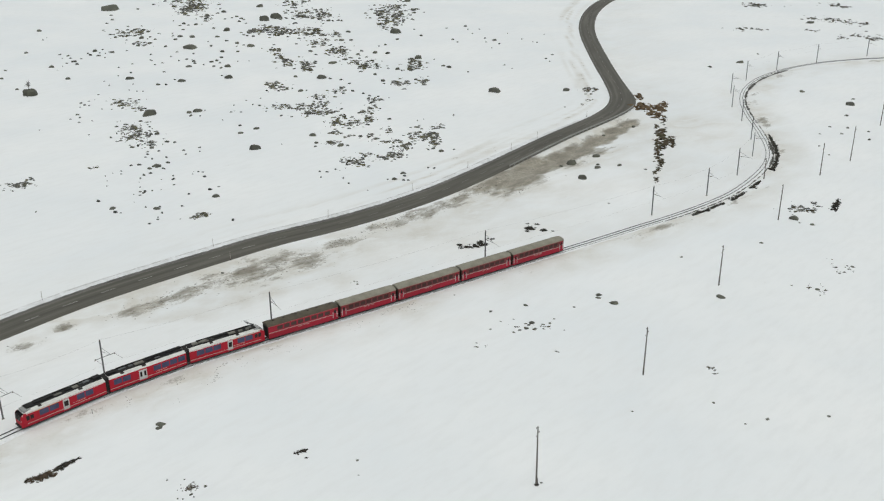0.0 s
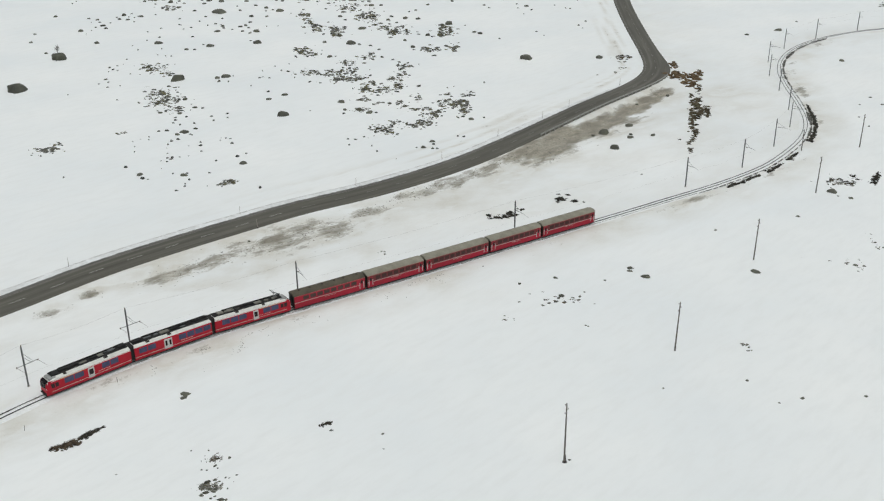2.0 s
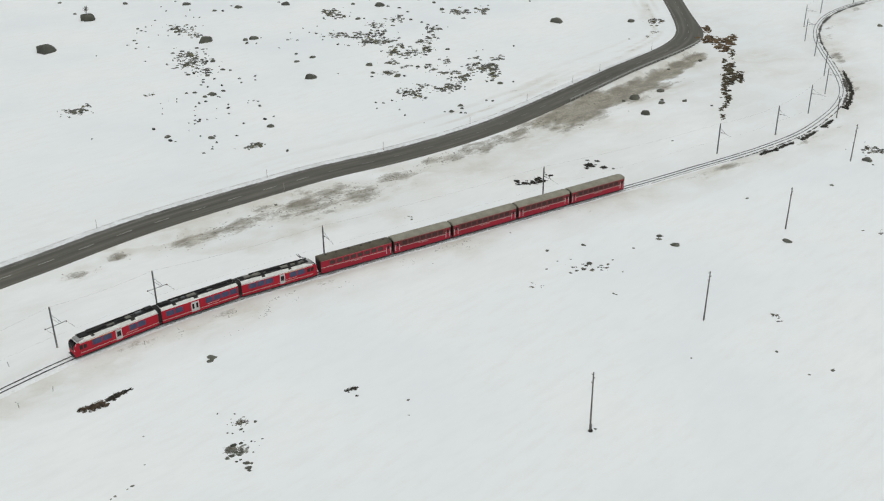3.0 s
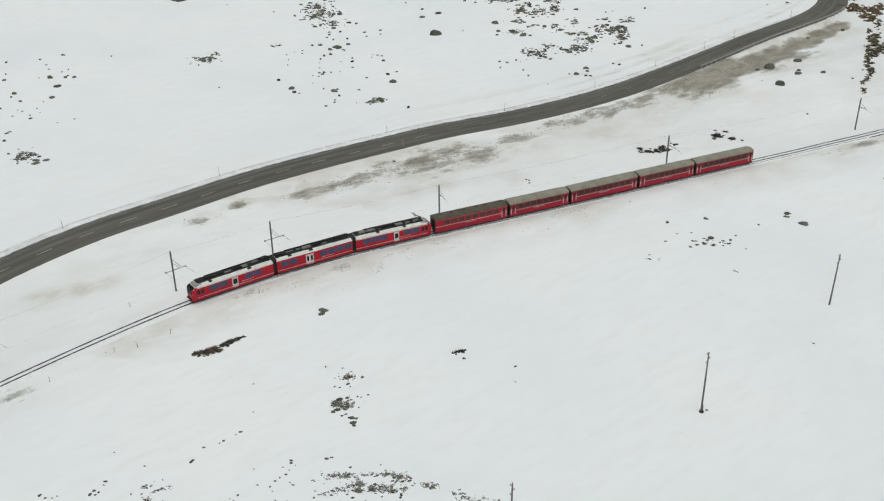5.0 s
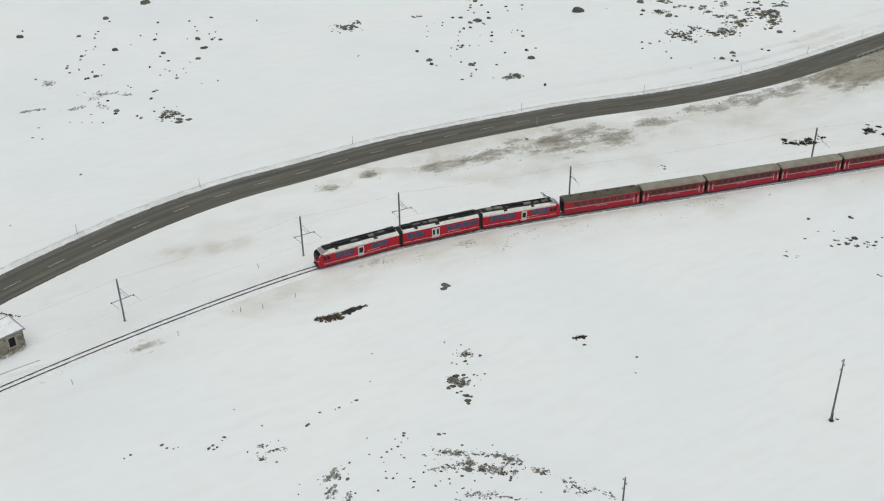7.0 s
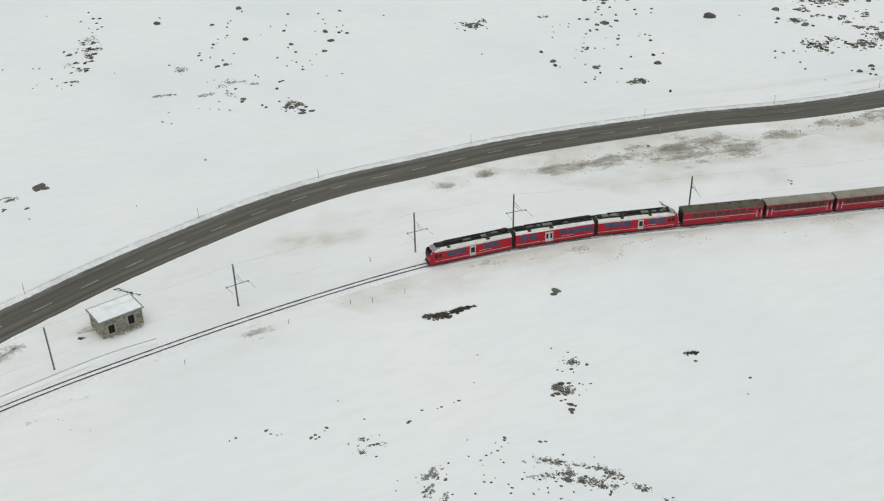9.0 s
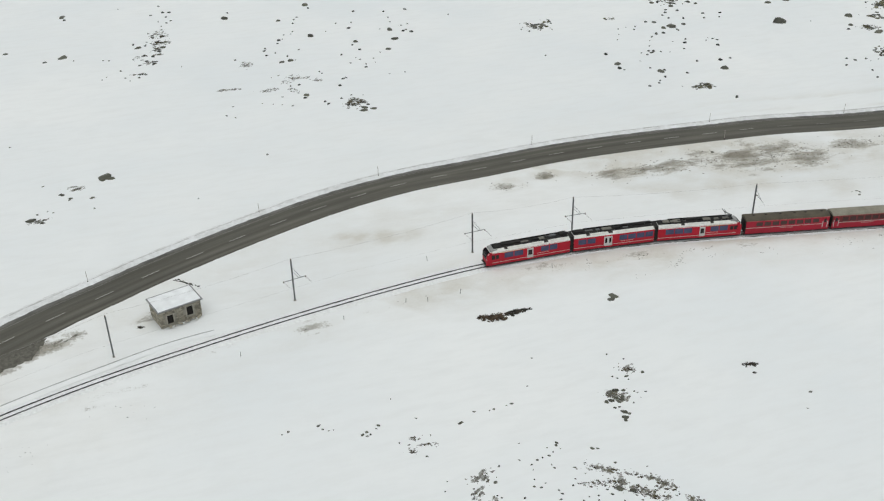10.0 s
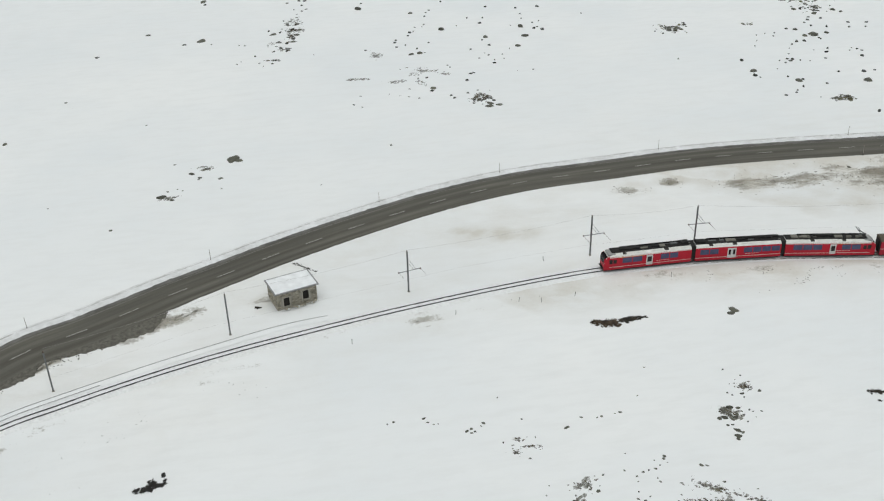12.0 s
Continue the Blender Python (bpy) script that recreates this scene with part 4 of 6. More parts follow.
FIELD_SHRUBS = [(-67.5, 138.6, 1.19), (-66.4, 139.1, 1.59), (-65.3, 139.9, 1.8), (-64.7, 140.3, 1.6), (-63.8, 140, 1.1), (-65.5, 138.8, 1.29), (-66.6, 138.2, 0.69), (-63.8, 141.9, 1.21),
                (-63.1, 142.8, 1.41), (-62.3, 143.4, 1.22), (-61.7, 144.1, 1.02), (-61.1, 144.8, 0.71), (-63.2, 141.7, 0.9)]
LONE_SHRUB = [(-24.6, 146.3, 0.89), (-23.8, 146.8, 1.08), (-23.2, 147.3, 0.49), (-22.9, 144.8, 0.49)]
SLOPE_SHRUBS = [(108.8, 264.2, 2.12), (110.5, 267.7, 1.49), (107.2, 261.5, 1.78), (103, 266, 1.64), (103.5, 263.3, 1.14)]
MELT_HOLE = [(-97.7, 67.9, 0.72), (-97.6, 68.4, 0.8), (-97, 68.5, 0.72), (-97, 69, 0.96), (-96.9, 69.4, 1.12), (-96.9, 70.1, 1.28), (-97, 70.5, 0.72), (-96.3, 69.3, 0.96),
             (-96.2, 70.2, 0.8), (-96.1, 70.5, 0.72), (-95.8, 70.9, 0.8), (-95.7, 71.3, 0.72), (-96.1, 71.8, 0.56), (-96.8, 72.2, 0.57), (-97.2, 72.3, 0.65)]
ROADSIDE = [(-68.3, 202, 5.2, 1.3, 40, 0.12), (-57.3, 211.4, 7.7, 1.8, 85, 0.13), (-55.2, 219.1, 2.1, 0.7, 8, 0.13), (-44.9, 221.2, 6.4, 2.9, 90, 0.13), (-35.7, 229.7, 6.6, 3.0, 110, 0.13), (-40.5, 225.6, 4, 2.6, 40, 0.13), (-63, 206.5, 4, 1.4, 26, 0.12),
            (-24.4, 241.4, 5.5, 1.3, 45, 0.14), (-15.7, 251.7, 5.7, 1.4, 38, 0.14), (-6.3, 260.2, 5.8, 1.5, 38, 0.15), (3.4, 270.4, 6.7, 1.6, 42, 0.15),
            (10.6, 279.6, 4.6, 1.7, 32, 0.15), (-85.1, 186.3, 2.6, 1, 18, 0.12), (-80.8, 193.4, 2.4, 0.6, 8, 0.12), (19.1, 281.4, 6.6, 3.4, 26, 0.14), (39.8, 303.9, 7, 2.2, 16, 0.16),
            (50.6, 318.5, 6.4, 2.0, 12, 0.16)]
SLOPE_PATCHES = [(98.3, 261.6, 3.7, 2.8, 34, 0.15), (179, 590.7, 9, 6.1, 16, 0.32), (155.3, 517.3, 6.2, 3.5, 10, 0.28), (225.4, 586, 6.4, 7.7, 13, 0.32), (204, 542.8, 8.9, 6.6, 15, 0.3),
                 (215.7, 534.6, 7.3, 5.2, 11, 0.29), (207.4, 497.8, 8.2, 6.8, 17, 0.27), (193.7, 493.9, 3.3, 3.3, 7, 0.27), (58.2, 394.2, 3.1, 3.4, 10, 0.22),
                 (184.9, 512.4, 2.8, 2.4, 4, 0.28), (18.9, 192.2, 3.5, 0.9, 12, 0.11)]
FAR_SPECKS = [(85.5, 211.2, 2.7, 3.2, 6, 0.14), (93.9, 223.9, 4.3, 5.3, 7, 0.14), (52.1, 174, 1.7, 1.1, 5, 0.1), (8.1, 183.9, 1.4, 0.7, 5, 0.1)]
FIELD = {}


def ground_z(x, y):
    """Height of the snow at a point."""
    xs, ys, z = FIELD["x"], FIELD["y"], FIELD["z"]
    i = min(max(int(np.searchsorted(xs, x)) - 1, 0), len(xs) - 2)
    j = min(max(int(np.searchsorted(ys, y)) - 1, 0), len(ys) - 2)
    u, v = (x - xs[i]) / (xs[i + 1] - xs[i]), (y - ys[j]) / (ys[j + 1] - ys[j])
    return float((z[j, i] * (1 - u) + z[j, i + 1] * u) * (1 - v) + (z[j + 1, i] * (1 - u) + z[j + 1, i + 1] * u) * v)


def make_ground():
    xs = ground_axis(-2600, 2600, -215, 205, 1.5)
    ys = ground_axis(-2200, 3200, 55, 610, 1.5)
    x, y = np.meshgrid(xs, ys)
    z = 0.5 * (value_noise(x, y, 31, 3) - 0.5) + 0.22 * (value_noise(x, y, 9, 5) - 0.5) + 0.08 * (value_noise(x, y, 3.1, 7) - 0.5)
    dr, sr = ROAD.distance(x, y)
    dt, st = TRACK.distance(x, y)
    flat = np.clip((np.minimum(dr - 6, dt - 3)) / 9, 0, 1)
    z *= flat
    soil = np.zeros_like(x)
    slush_shade = np.zeros_like(x)
    for cx, cy, a, b, k in BARE:
        w = ROAD.way(ROAD.near(cx, cy))
        u, v = (x - cx) * w.x + (y - cy) * w.y, -(x - cx) * w.y + (y - cy) * w.x
        e = np.sqrt((u / a) ** 2 + (v / b) ** 2)
        soil = np.maximum(soil, k * np.clip(1.5 - e, 0, 1))
    # stains and painted drift shade share this mask
    for cx, cy, r, k in TINT:
        slush_shade = np.maximum(slush_shade, k * np.clip(1.3 - np.hypot(x - cx, y - cy) / r, 0, 1))
    near_side = sr < 0
    slush_shade = np.maximum(slush_shade, np.clip(1 - dr / 46, 0, 1) * np.where(near_side, np.where(y > 195, 1.15, 0.5) * np.clip((380 - y) / 40, 0.25, 1), 0.10) * (0.45 + 0.8 * value_noise(x, y, 12, 19)))
    slush_shade = np.maximum(slush_shade, np.clip(1 - dt / 15, 0, 1) * np.where(y < 135, 0.35, 1.0) * np.where(st < 0, 1.05, 0.4) * (0.4 + value_noise(x, y, 7, 13)))
    # grit in lines along the far side of the road
    lines = np.clip(1 - np.abs(dr - 12) / 8, 0, 1) * np.clip((value_noise(dr, (x + y) * 0.03, 1.3, 29) - 0.5) * 5, 0, 1) * np.clip((y - 225) / 50, 0, 1)
    slush_shade = np.maximum(slush_shade, np.where(~near_side, 0.9 * lines, 0))
    soil = np.maximum(soil, np.where(~near_side, 0.30 * lines, 0))
    soil = np.maximum(soil, np.where(st < 0, np.clip(1 - np.abs(dt - 4.2) / 4, 0, 1) * 0.62 * value_noise(x, y, 6, 17), 0))
    heath = np.where(y > 262, 0.48, np.where(y > 104, 0.66, 0.8)) * np.minimum(soil, 0.8)
    heath = np.maximum(heath, np.where(st < 0, np.clip(1 - np.abs(dt - 5) / 4, 0, 1) * 0.5 * value_noise(x, y, 5, 23), 0))
    warp = 1.1 * (value_noise(x, y, 7, 41) - 0.5) + 0.7 * (value_noise(x, y, 3.2, 43) - 0.5)
    for patches in (*ALL_BARE, SLOPE_PATCHES):
        for cx, cy, rx, ry, n, grain in patches:
            near = (np.abs(x - cx) < 4 * (rx + ry + 2)) & (np.abs(y - cy) < 4 * (rx + ry + 2))
            xa, ya = x[near], y[near]
            b = -math.atan2(cx, cy)
            u, v = (xa - cx) * math.cos(b) + (ya - cy) * math.sin(b), -(xa - cx) * math.sin(b) + (ya - cy) * math.cos(b)
            e = np.sqrt((u / (rx + 0.7)) ** 2 + (v / (ry + 0.7)) ** 2) + 0.8 * warp[near]
            dens = min(1.0, n / (12 * rx * ry / 4 + 4))
            heath[near] = np.maximum(heath[near], (0.43 + 0.11 * dens) * np.clip(1.55 - e, 0, 1))
    heath = np.where(dr < 5, 0, heath)
    turf = np.where(st < 0, 0.6, 0.86) * np.minimum(soil, 0.72)
    soil = np.where(y < 262, np.where(y < 104, 0.9, 0.8), 1.0) * soil
    for cx, cy, rx, ry, n, grain in ROADSIDE:
        w = ROAD.way(ROAD.near(cx, cy))
        u, v = (x - cx) * w.x + (y - cy) * w.y, -(x - cx) * w.y + (y - cy) * w.x
        e = np.sqrt((u / (rx * 1.25)) ** 2 + (v / (ry * 2.1)) ** 2) + 0.8 * warp
        thin = np.clip(1.6 - e, 0, 1)
        turf = np.maximum(turf, (0.375 + 0.12 * min(1.0, n / (4 * rx * ry))) * thin)
        soil = np.maximum(soil, 0.46 * thin)
        slush_shade = np.maximum(slush_shade, 0.8 * np.clip(2.2 - e, 0, 1))
    turf = np.where(dr < 4.6, 0, np.where(y > 276, 0.7, 1.0) * turf)
    # bank down from the road on its open side
    z -= np.where(near_side, 0.7 * np.clip((dr - 4.2) / 5, 0, 1) * np.clip((dt - 2.5) / 3, 0, 1) * np.clip(1 - (dr - 9) / 16, 0, 1), 0)
    z += np.where(~near_side, 0.25 * np.clip((dr - 6) / 4, 0, 1) * np.clip(1 - (dr - 10) / 20, 0, 1), 0)
    rail_zone = np.clip(1 - np.hypot(x - 42, y - 325) / 38, 0, 1)
    z -= np.where(near_side, 1.5 * np.sqrt(rail_zone) * np.clip((dr - 4.4) / 3.5, 0, 1) * np.clip(1 - (dr - 9) / 22, 0, 1), 0)
    z[dr < 4.6] = -0.22
    z[dt < 2.0] = -0.08
    far = np.clip((np.hypot(x, y - 200) - 900) / 1600, 0, 1)
    z += 160 * far ** 2
    FIELD["x"], FIELD["y"], FIELD["z"] = xs, ys, z
    ny, nx = x.shape
    co = np.stack([x, y, z], -1).reshape(-1, 3)
    idx = np.arange(nx * ny).reshape(ny, nx)
    q = np.stack([idx[:-1, :-1], idx[:-1, 1:], idx[1:, 1:], idx[1:, :-1]], -1).reshape(-1, 4)
    me = bpy.data.meshes.new("ground")
    me.from_pydata(co.tolist(), [], q.tolist())
    for nm, arr in (("soil", soil), ("slush_shade", slush_shade), ("heath", heath), ("turf", turf)):
        at = me.attributes.new(nm, 'FLOAT', 'POINT')
        at.data.foreach_set("value", arr.ravel().astype(np.float32))
    me.polygons.foreach_set("use_smooth", [True] * len(me.polygons))
    me.materials.append(M_SNOW)
    tagged(new("ground", me), "open snow field with bare earth showing beside the road", "ground", kind="structure")


make_ground()


def ribbon(line, s0, s1, step, profile, jitter=0.0, uv=False, seed=1):
    """A strip along a line; profile: (offset to the left, height)."""
    rng = random.Random(seed)
    bm = bmesh.new()
    lay = bm.loops.layers.uv.new("along") if uv else None
    n = max(2, int((s1 - s0) / step))
    prev = None
    for i in range(n + 1):
        s = s0 + (s1 - s0) * i / n
        row = []
        for k, (o, z) in enumerate(profile(s) if callable(profile) else profile):
            j = jitter
            p = line.side(s, o + rng.uniform(-j, j))
            row.append(bm.verts.new((p.x, p.y, z + (rng.uniform(-j, j) * 0.4 if z > 0.02 else 0))))
        if prev:
            for k in range(len(row) - 1):
                f = bm.faces.new((prev[k + 1], prev[k], row[k], row[k + 1]))
                if uv:
                    for lp, (kk, ss) in zip(f.loops, ((k + 1, s - step), (k, s - step), (k, s), (k + 1, s))):
                        lp[lay].uv = (kk / (len(row) - 1), ss)
        prev = row
    return bm


S_WIDE, S_BEND = ROAD.near(-135.5, 88), ROAD.near(66, 371)


def near_half(s):
    """Half width of the road on its open side: wider near the hut and in the bend."""
    u = min(1, max(0, (s - S_WIDE) / 25))
    return 4.15 - 1.0 * u + 2.0 * math.exp(-((s - S_BEND - 4) / 20) ** 2)


def road_profile(s):
    n = near_half(s)
    return [(-n - 0.5, -0.25), (-n, 0.06), (-2.0, 0.10), (0, 0.12), (2.0, 0.10), (4.0, 0.06), (4.5, -0.06)]


def verge_profile(s):
    k = min(1.0, max(0.0, (S_BEND - 20 - s) / 90))
    return [(3.95, 0.07), (4.02 + 0.20 * k, 0.08 + 0.07 * k), (4.08 + 0.45 * k, 0.08 + 0.09 * k), (4.14 + 0.75 * k, 0.04 + 0.06 * k)]


def make_road():
    L = ROAD.length
    road = tagged(mesh_object("road", ribbon(ROAD, 0, L, 2.0, road_profile, uv=True), M_ASPHALT, True),
                  "grey asphalt mountain road with worn wheel tracks", "road", kind="structure")
    part("edge_line", ribbon(ROAD, 0, L, 2.0, [(3.62, 0.083), (3.50, 0.085)]), M_WORNPAINT, road, "thin worn edge line")
    part("verge", ribbon(ROAD, 0, S_BEND - 20, 0.8, verge_profile, 0.10, seed=4), M_SLUSH, road, "dark slushy verge")
    s = ROAD.near(-138.2, 77.5) - 9.37 * 6
    dash, worn = None, False
    while s < ROAD.near(100, 614):
        c = ROAD.at(s)
        w = ROAD.way(s)
        if dash is None:
            bm = bmesh.new()
            bmesh.ops.create_grid(bm, x_segments=2, y_segments=1, size=0.5)
            for v in bm.verts:
                v.co = Vector((v.co.x * 3.6, v.co.y * 0.135, 0))
            dash = part("dash", bm, M_WORNPAINT if worn else M_PAINT, road)
            ob = dash
        else:
            ob = new("dash", dash.data)
            ob.parent = road
        ob.matrix_world = pose(c.x, c.y, 0.128, 0, 0, math.degrees(math.atan2(w.y, w.x)))
        s += 9.37
        if dash.data.name == "dash" and s > ROAD.near(-47, 237):
            dash = None
            worn = True
    def bank_profile(s):
        k = min(1.0, max(0.0, (S_BEND - 20 - s) / 60))
        return [(4.45 + 0.2 * k, 0.03), (4.7 + 0.4 * k, 0.22 * k), (5.0 + 0.9 * k, 0.36 * k), (5.1 + 1.3 * k, 0.32 * k), (5.2 + 1.7 * k, 0.2 * k), (5.4 + 2.2 * k, -0.05)]

    bank = ribbon(ROAD, 0, S_BEND - 20, 1.3, bank_profile, 0.10, seed=7)
    heap = tagged(mesh_object("snow_bank", bank, M_BANK, True), "ploughed white snow bank along the road, specked with grit", "snow bank", kind="stuff")
    # crest shadow laid on as a thin dark ragged strip
    part("crest_shade", ribbon(ROAD, 0, S_BEND - 80, 0.9, [(6.05, 0.345), (6.35, 0.355)], 0.09, seed=12), M_CRESTSHADE, heap, "thin dark line of painted shade on the crest")


make_road()


def gravel_bank(a, b, wide, seed):
    """A bare gravel wedge below the open edge of the road."""
    rng = random.Random(seed)
    bm = bmesh.new()
    n = int((b - a) / 0.45)
    prev = None
    for i in range(n + 1):
        u = i / n
        w = wide * (0.12 + 0.88 * math.sin(math.pi * min(1, u * 0.62 + 0.02)) ** 1.3 if u < 0.8 else 1.0 - (u - 0.8) * 4.6) + rng.uniform(-0.25, 0.25)
        row = []
        for k in range(7):
            p = ROAD.side(a + (b - a) * u, -near_half(a) - 0.12 - max(w, 0.1) * k / 6)
            z = ground_z(p.x, p.y) + (0.10 if k < 6 else -0.03) + rng.uniform(-0.05, 0.07)
            row.append(bm.verts.new((p.x + rng.uniform(-0.08, 0.08), p.y + rng.uniform(-0.08, 0.08), 0.02 if k == 0 else z)))
        if prev:
            for k in range(6):
                bm.faces.new((prev[k + 1], prev[k], row[k], row[k + 1]))
        prev = row
    tagged(mesh_object("gravel_bank", bm, M_GRAVEL), "bare dark gravel bank between the road and the snow", "gravel", kind="stuff")
    stones = bmesh.new()
    for _ in range(int((b - a) * 9)):
        u = rng.uniform(a, b)
        p = ROAD.side(u, -near_half(a) - 0.3 - wide * 0.8 * rng.random() ** 1.5)
        q = bmesh.ops.create_icosphere(stones, subdivisions=1, radius=rng.uniform(0.05, 0.13))
        for v in q["verts"]:
            v.co = Vector((v.co.x * 1.2 + p.x + rng.uniform(-0.02, 0.02), v.co.y + p.y, v.co.z * 0.6 + ground_z(p.x, p.y) + 0.1))
    tagged(mesh_object("bank_stones", stones, M_GRAVEL), "loose grey-brown stones on the gravel bank", "stones", kind="stuff")


gravel_bank(ROAD.near(-137, 79.5), ROAD.near(-132.7, 100.5), 3.0, 61)
gravel_bank(ROAD.near(-138.3, 66), ROAD.near(-138, 78.5), 2.0, 62)


def make_track(line, s0, s1, label, name, buried=False):
    bed = [(-0.75, 0.02), (-0.3, 0.115), (0.3, 0.115), (0.75, 0.02)] if buried else None
    track = tagged(mesh_object(name, ribbon(line, s0, s1, 1.2, bed or [(-1.9, -0.05), (-1.35, 0.10), (-0.4, 0.13), (0.4, 0.13), (1.35, 0.10), (1.9, -0.05)], 0.05, seed=9), M_SNOW if buried else M_TRACKSNOW, True),
                   label, "railway track", kind="structure")
    for o in (-0.53, 0.53):
        end = s1
        if buried and o < 0:
            end = s1 - 38
        w = 0.03 if buried else 0.045
        top = 0.17 if buried else 0.27
        part("rail", ribbon(line, s0, end, 1.5, [(o - w, 0.1), (o - w, top), (o + w, top), (o + w, 0.1)]), M_OLDRAIL if buried else M_RAIL, track, "half-buried grey rail" if buried else "dark steel rail")
        g = 0.045 if buried else 0.11
        part("flangeway", ribbon(line, s0, end, 0.7, [(o - g, 0.135), (o + g, 0.138)], 0.025, seed=int(o * 100)), M_BANK if buried else M_BALLAST, track, "melted groove beside the rail")
    if not buried:
        rng = random.Random(31)
        u, bend = line.near(-62, 163), line.near(52, 249.5)
        bm = bmesh.new()
        while u < line.near(140, 424):
            far = u > bend
            broad = line.near(97, 296) < u < line.near(105.5, 319) or u > line.near(109.3, 353)
            run = rng.uniform(7, 16) if broad else rng.uniform(1.5, 5) if far else rng.uniform(4, 14)
            w = rng.uniform(0.4, 0.75) if broad else rng.uniform(0.12, 0.3) if far else rng.uniform(0.03, 0.07)
            o = (-1.58 if far else -1.30) - rng.uniform(0, 0.12)
            n = max(2, int(run / 0.35))
            prev = None
            for i in range(n + 1):
                e = w * ((0.35 + 0.65 * math.sin(math.pi * i / n)) if far else 1.0) * rng.uniform(0.25, 1.5)
                a, b = line.side(u + run * i / n, o - e), line.side(u + run * i / n, o + e)
                row = [bm.verts.new((a.x, a.y, 0.06)), bm.verts.new((b.x, b.y, 0.16))]
                if prev:
                    bm.faces.new((prev[1], prev[0], row[0], row[1]))
                prev = row
            u += run + (rng.uniform(0.1, 0.8) if far else rng.uniform(0.05, 0.5))
        part("ballast_edge", bm, M_BALLASTDARK, track, "broken line of bare dark ballast")
    return track


make_track(TRACK, 0, TRACK.length, "snow-covered single railway track with dark steel rails", "railway_track")
make_track(SIDING, 0, SIDING.near(-104.5, 114), "disused siding almost buried in snow", "siding_track", True)


# ---- the train ----
RAIL_TOP = 0.27


def loft(bm, profile, stations):
    """Joins copies of a closed profile of (y, z); stations: x, width factor, height factor above z0, z0."""
    rings = [[bm.verts.new((x, y * sy, z0 + (z - z0) * sz)) for y, z in profile] for x, sy, sz, z0 in stations]
    n = len(profile)
    for a, b in zip(rings[:-1], rings[1:]):
        for k in range(n):
            bm.faces.new((a[k], a[(k + 1) % n], b[(k + 1) % n], b[k]))
    bm.faces.new(list(reversed(rings[0])))
    bm.faces.new(rings[-1])
    bmesh.ops.recalc_face_normals(bm, faces=bm.faces)
    return bm


def both(half):
    """A closed profile from its right half, bottom to top."""
    return [(-y, z) for y, z in half] + [(y, z) for y, z in reversed(half)]


def add_bogies(car, length, ends=(0.17, 0.83)):
    for e in ends:
        x = length * e
        bogie = part("bogie", boxes((x - 1.5, x + 1.5, -1.0, -0.85, 0.3, 0.62), (x - 1.5, x + 1.5, 0.85, 1.0, 0.3, 0.62), (x - 0.3, x + 0.3, -0.85, 0.85, 0.35, 0.6), bev=0.03), M_UNDER, car)
        for dx in (-0.95, 0.95):
            for sy in (-1, 1):
                part("wheel", tube(bmesh.new(), (x + dx, sy * 0.46, 0.36), (x + dx, sy * 0.60, 0.36), 0.36, 0.36, 16), M_RAIL, bogie)


def side_panel(bm, x0, x1, z0, z1, y, sy, depth=0.03, bev=0.0):
    a, b = sorted((sy * (y - depth), sy * (y + 0.012)))
    return box(bm, min(x0, x1), max(x0, x1), a, b, z0, z1, bev)


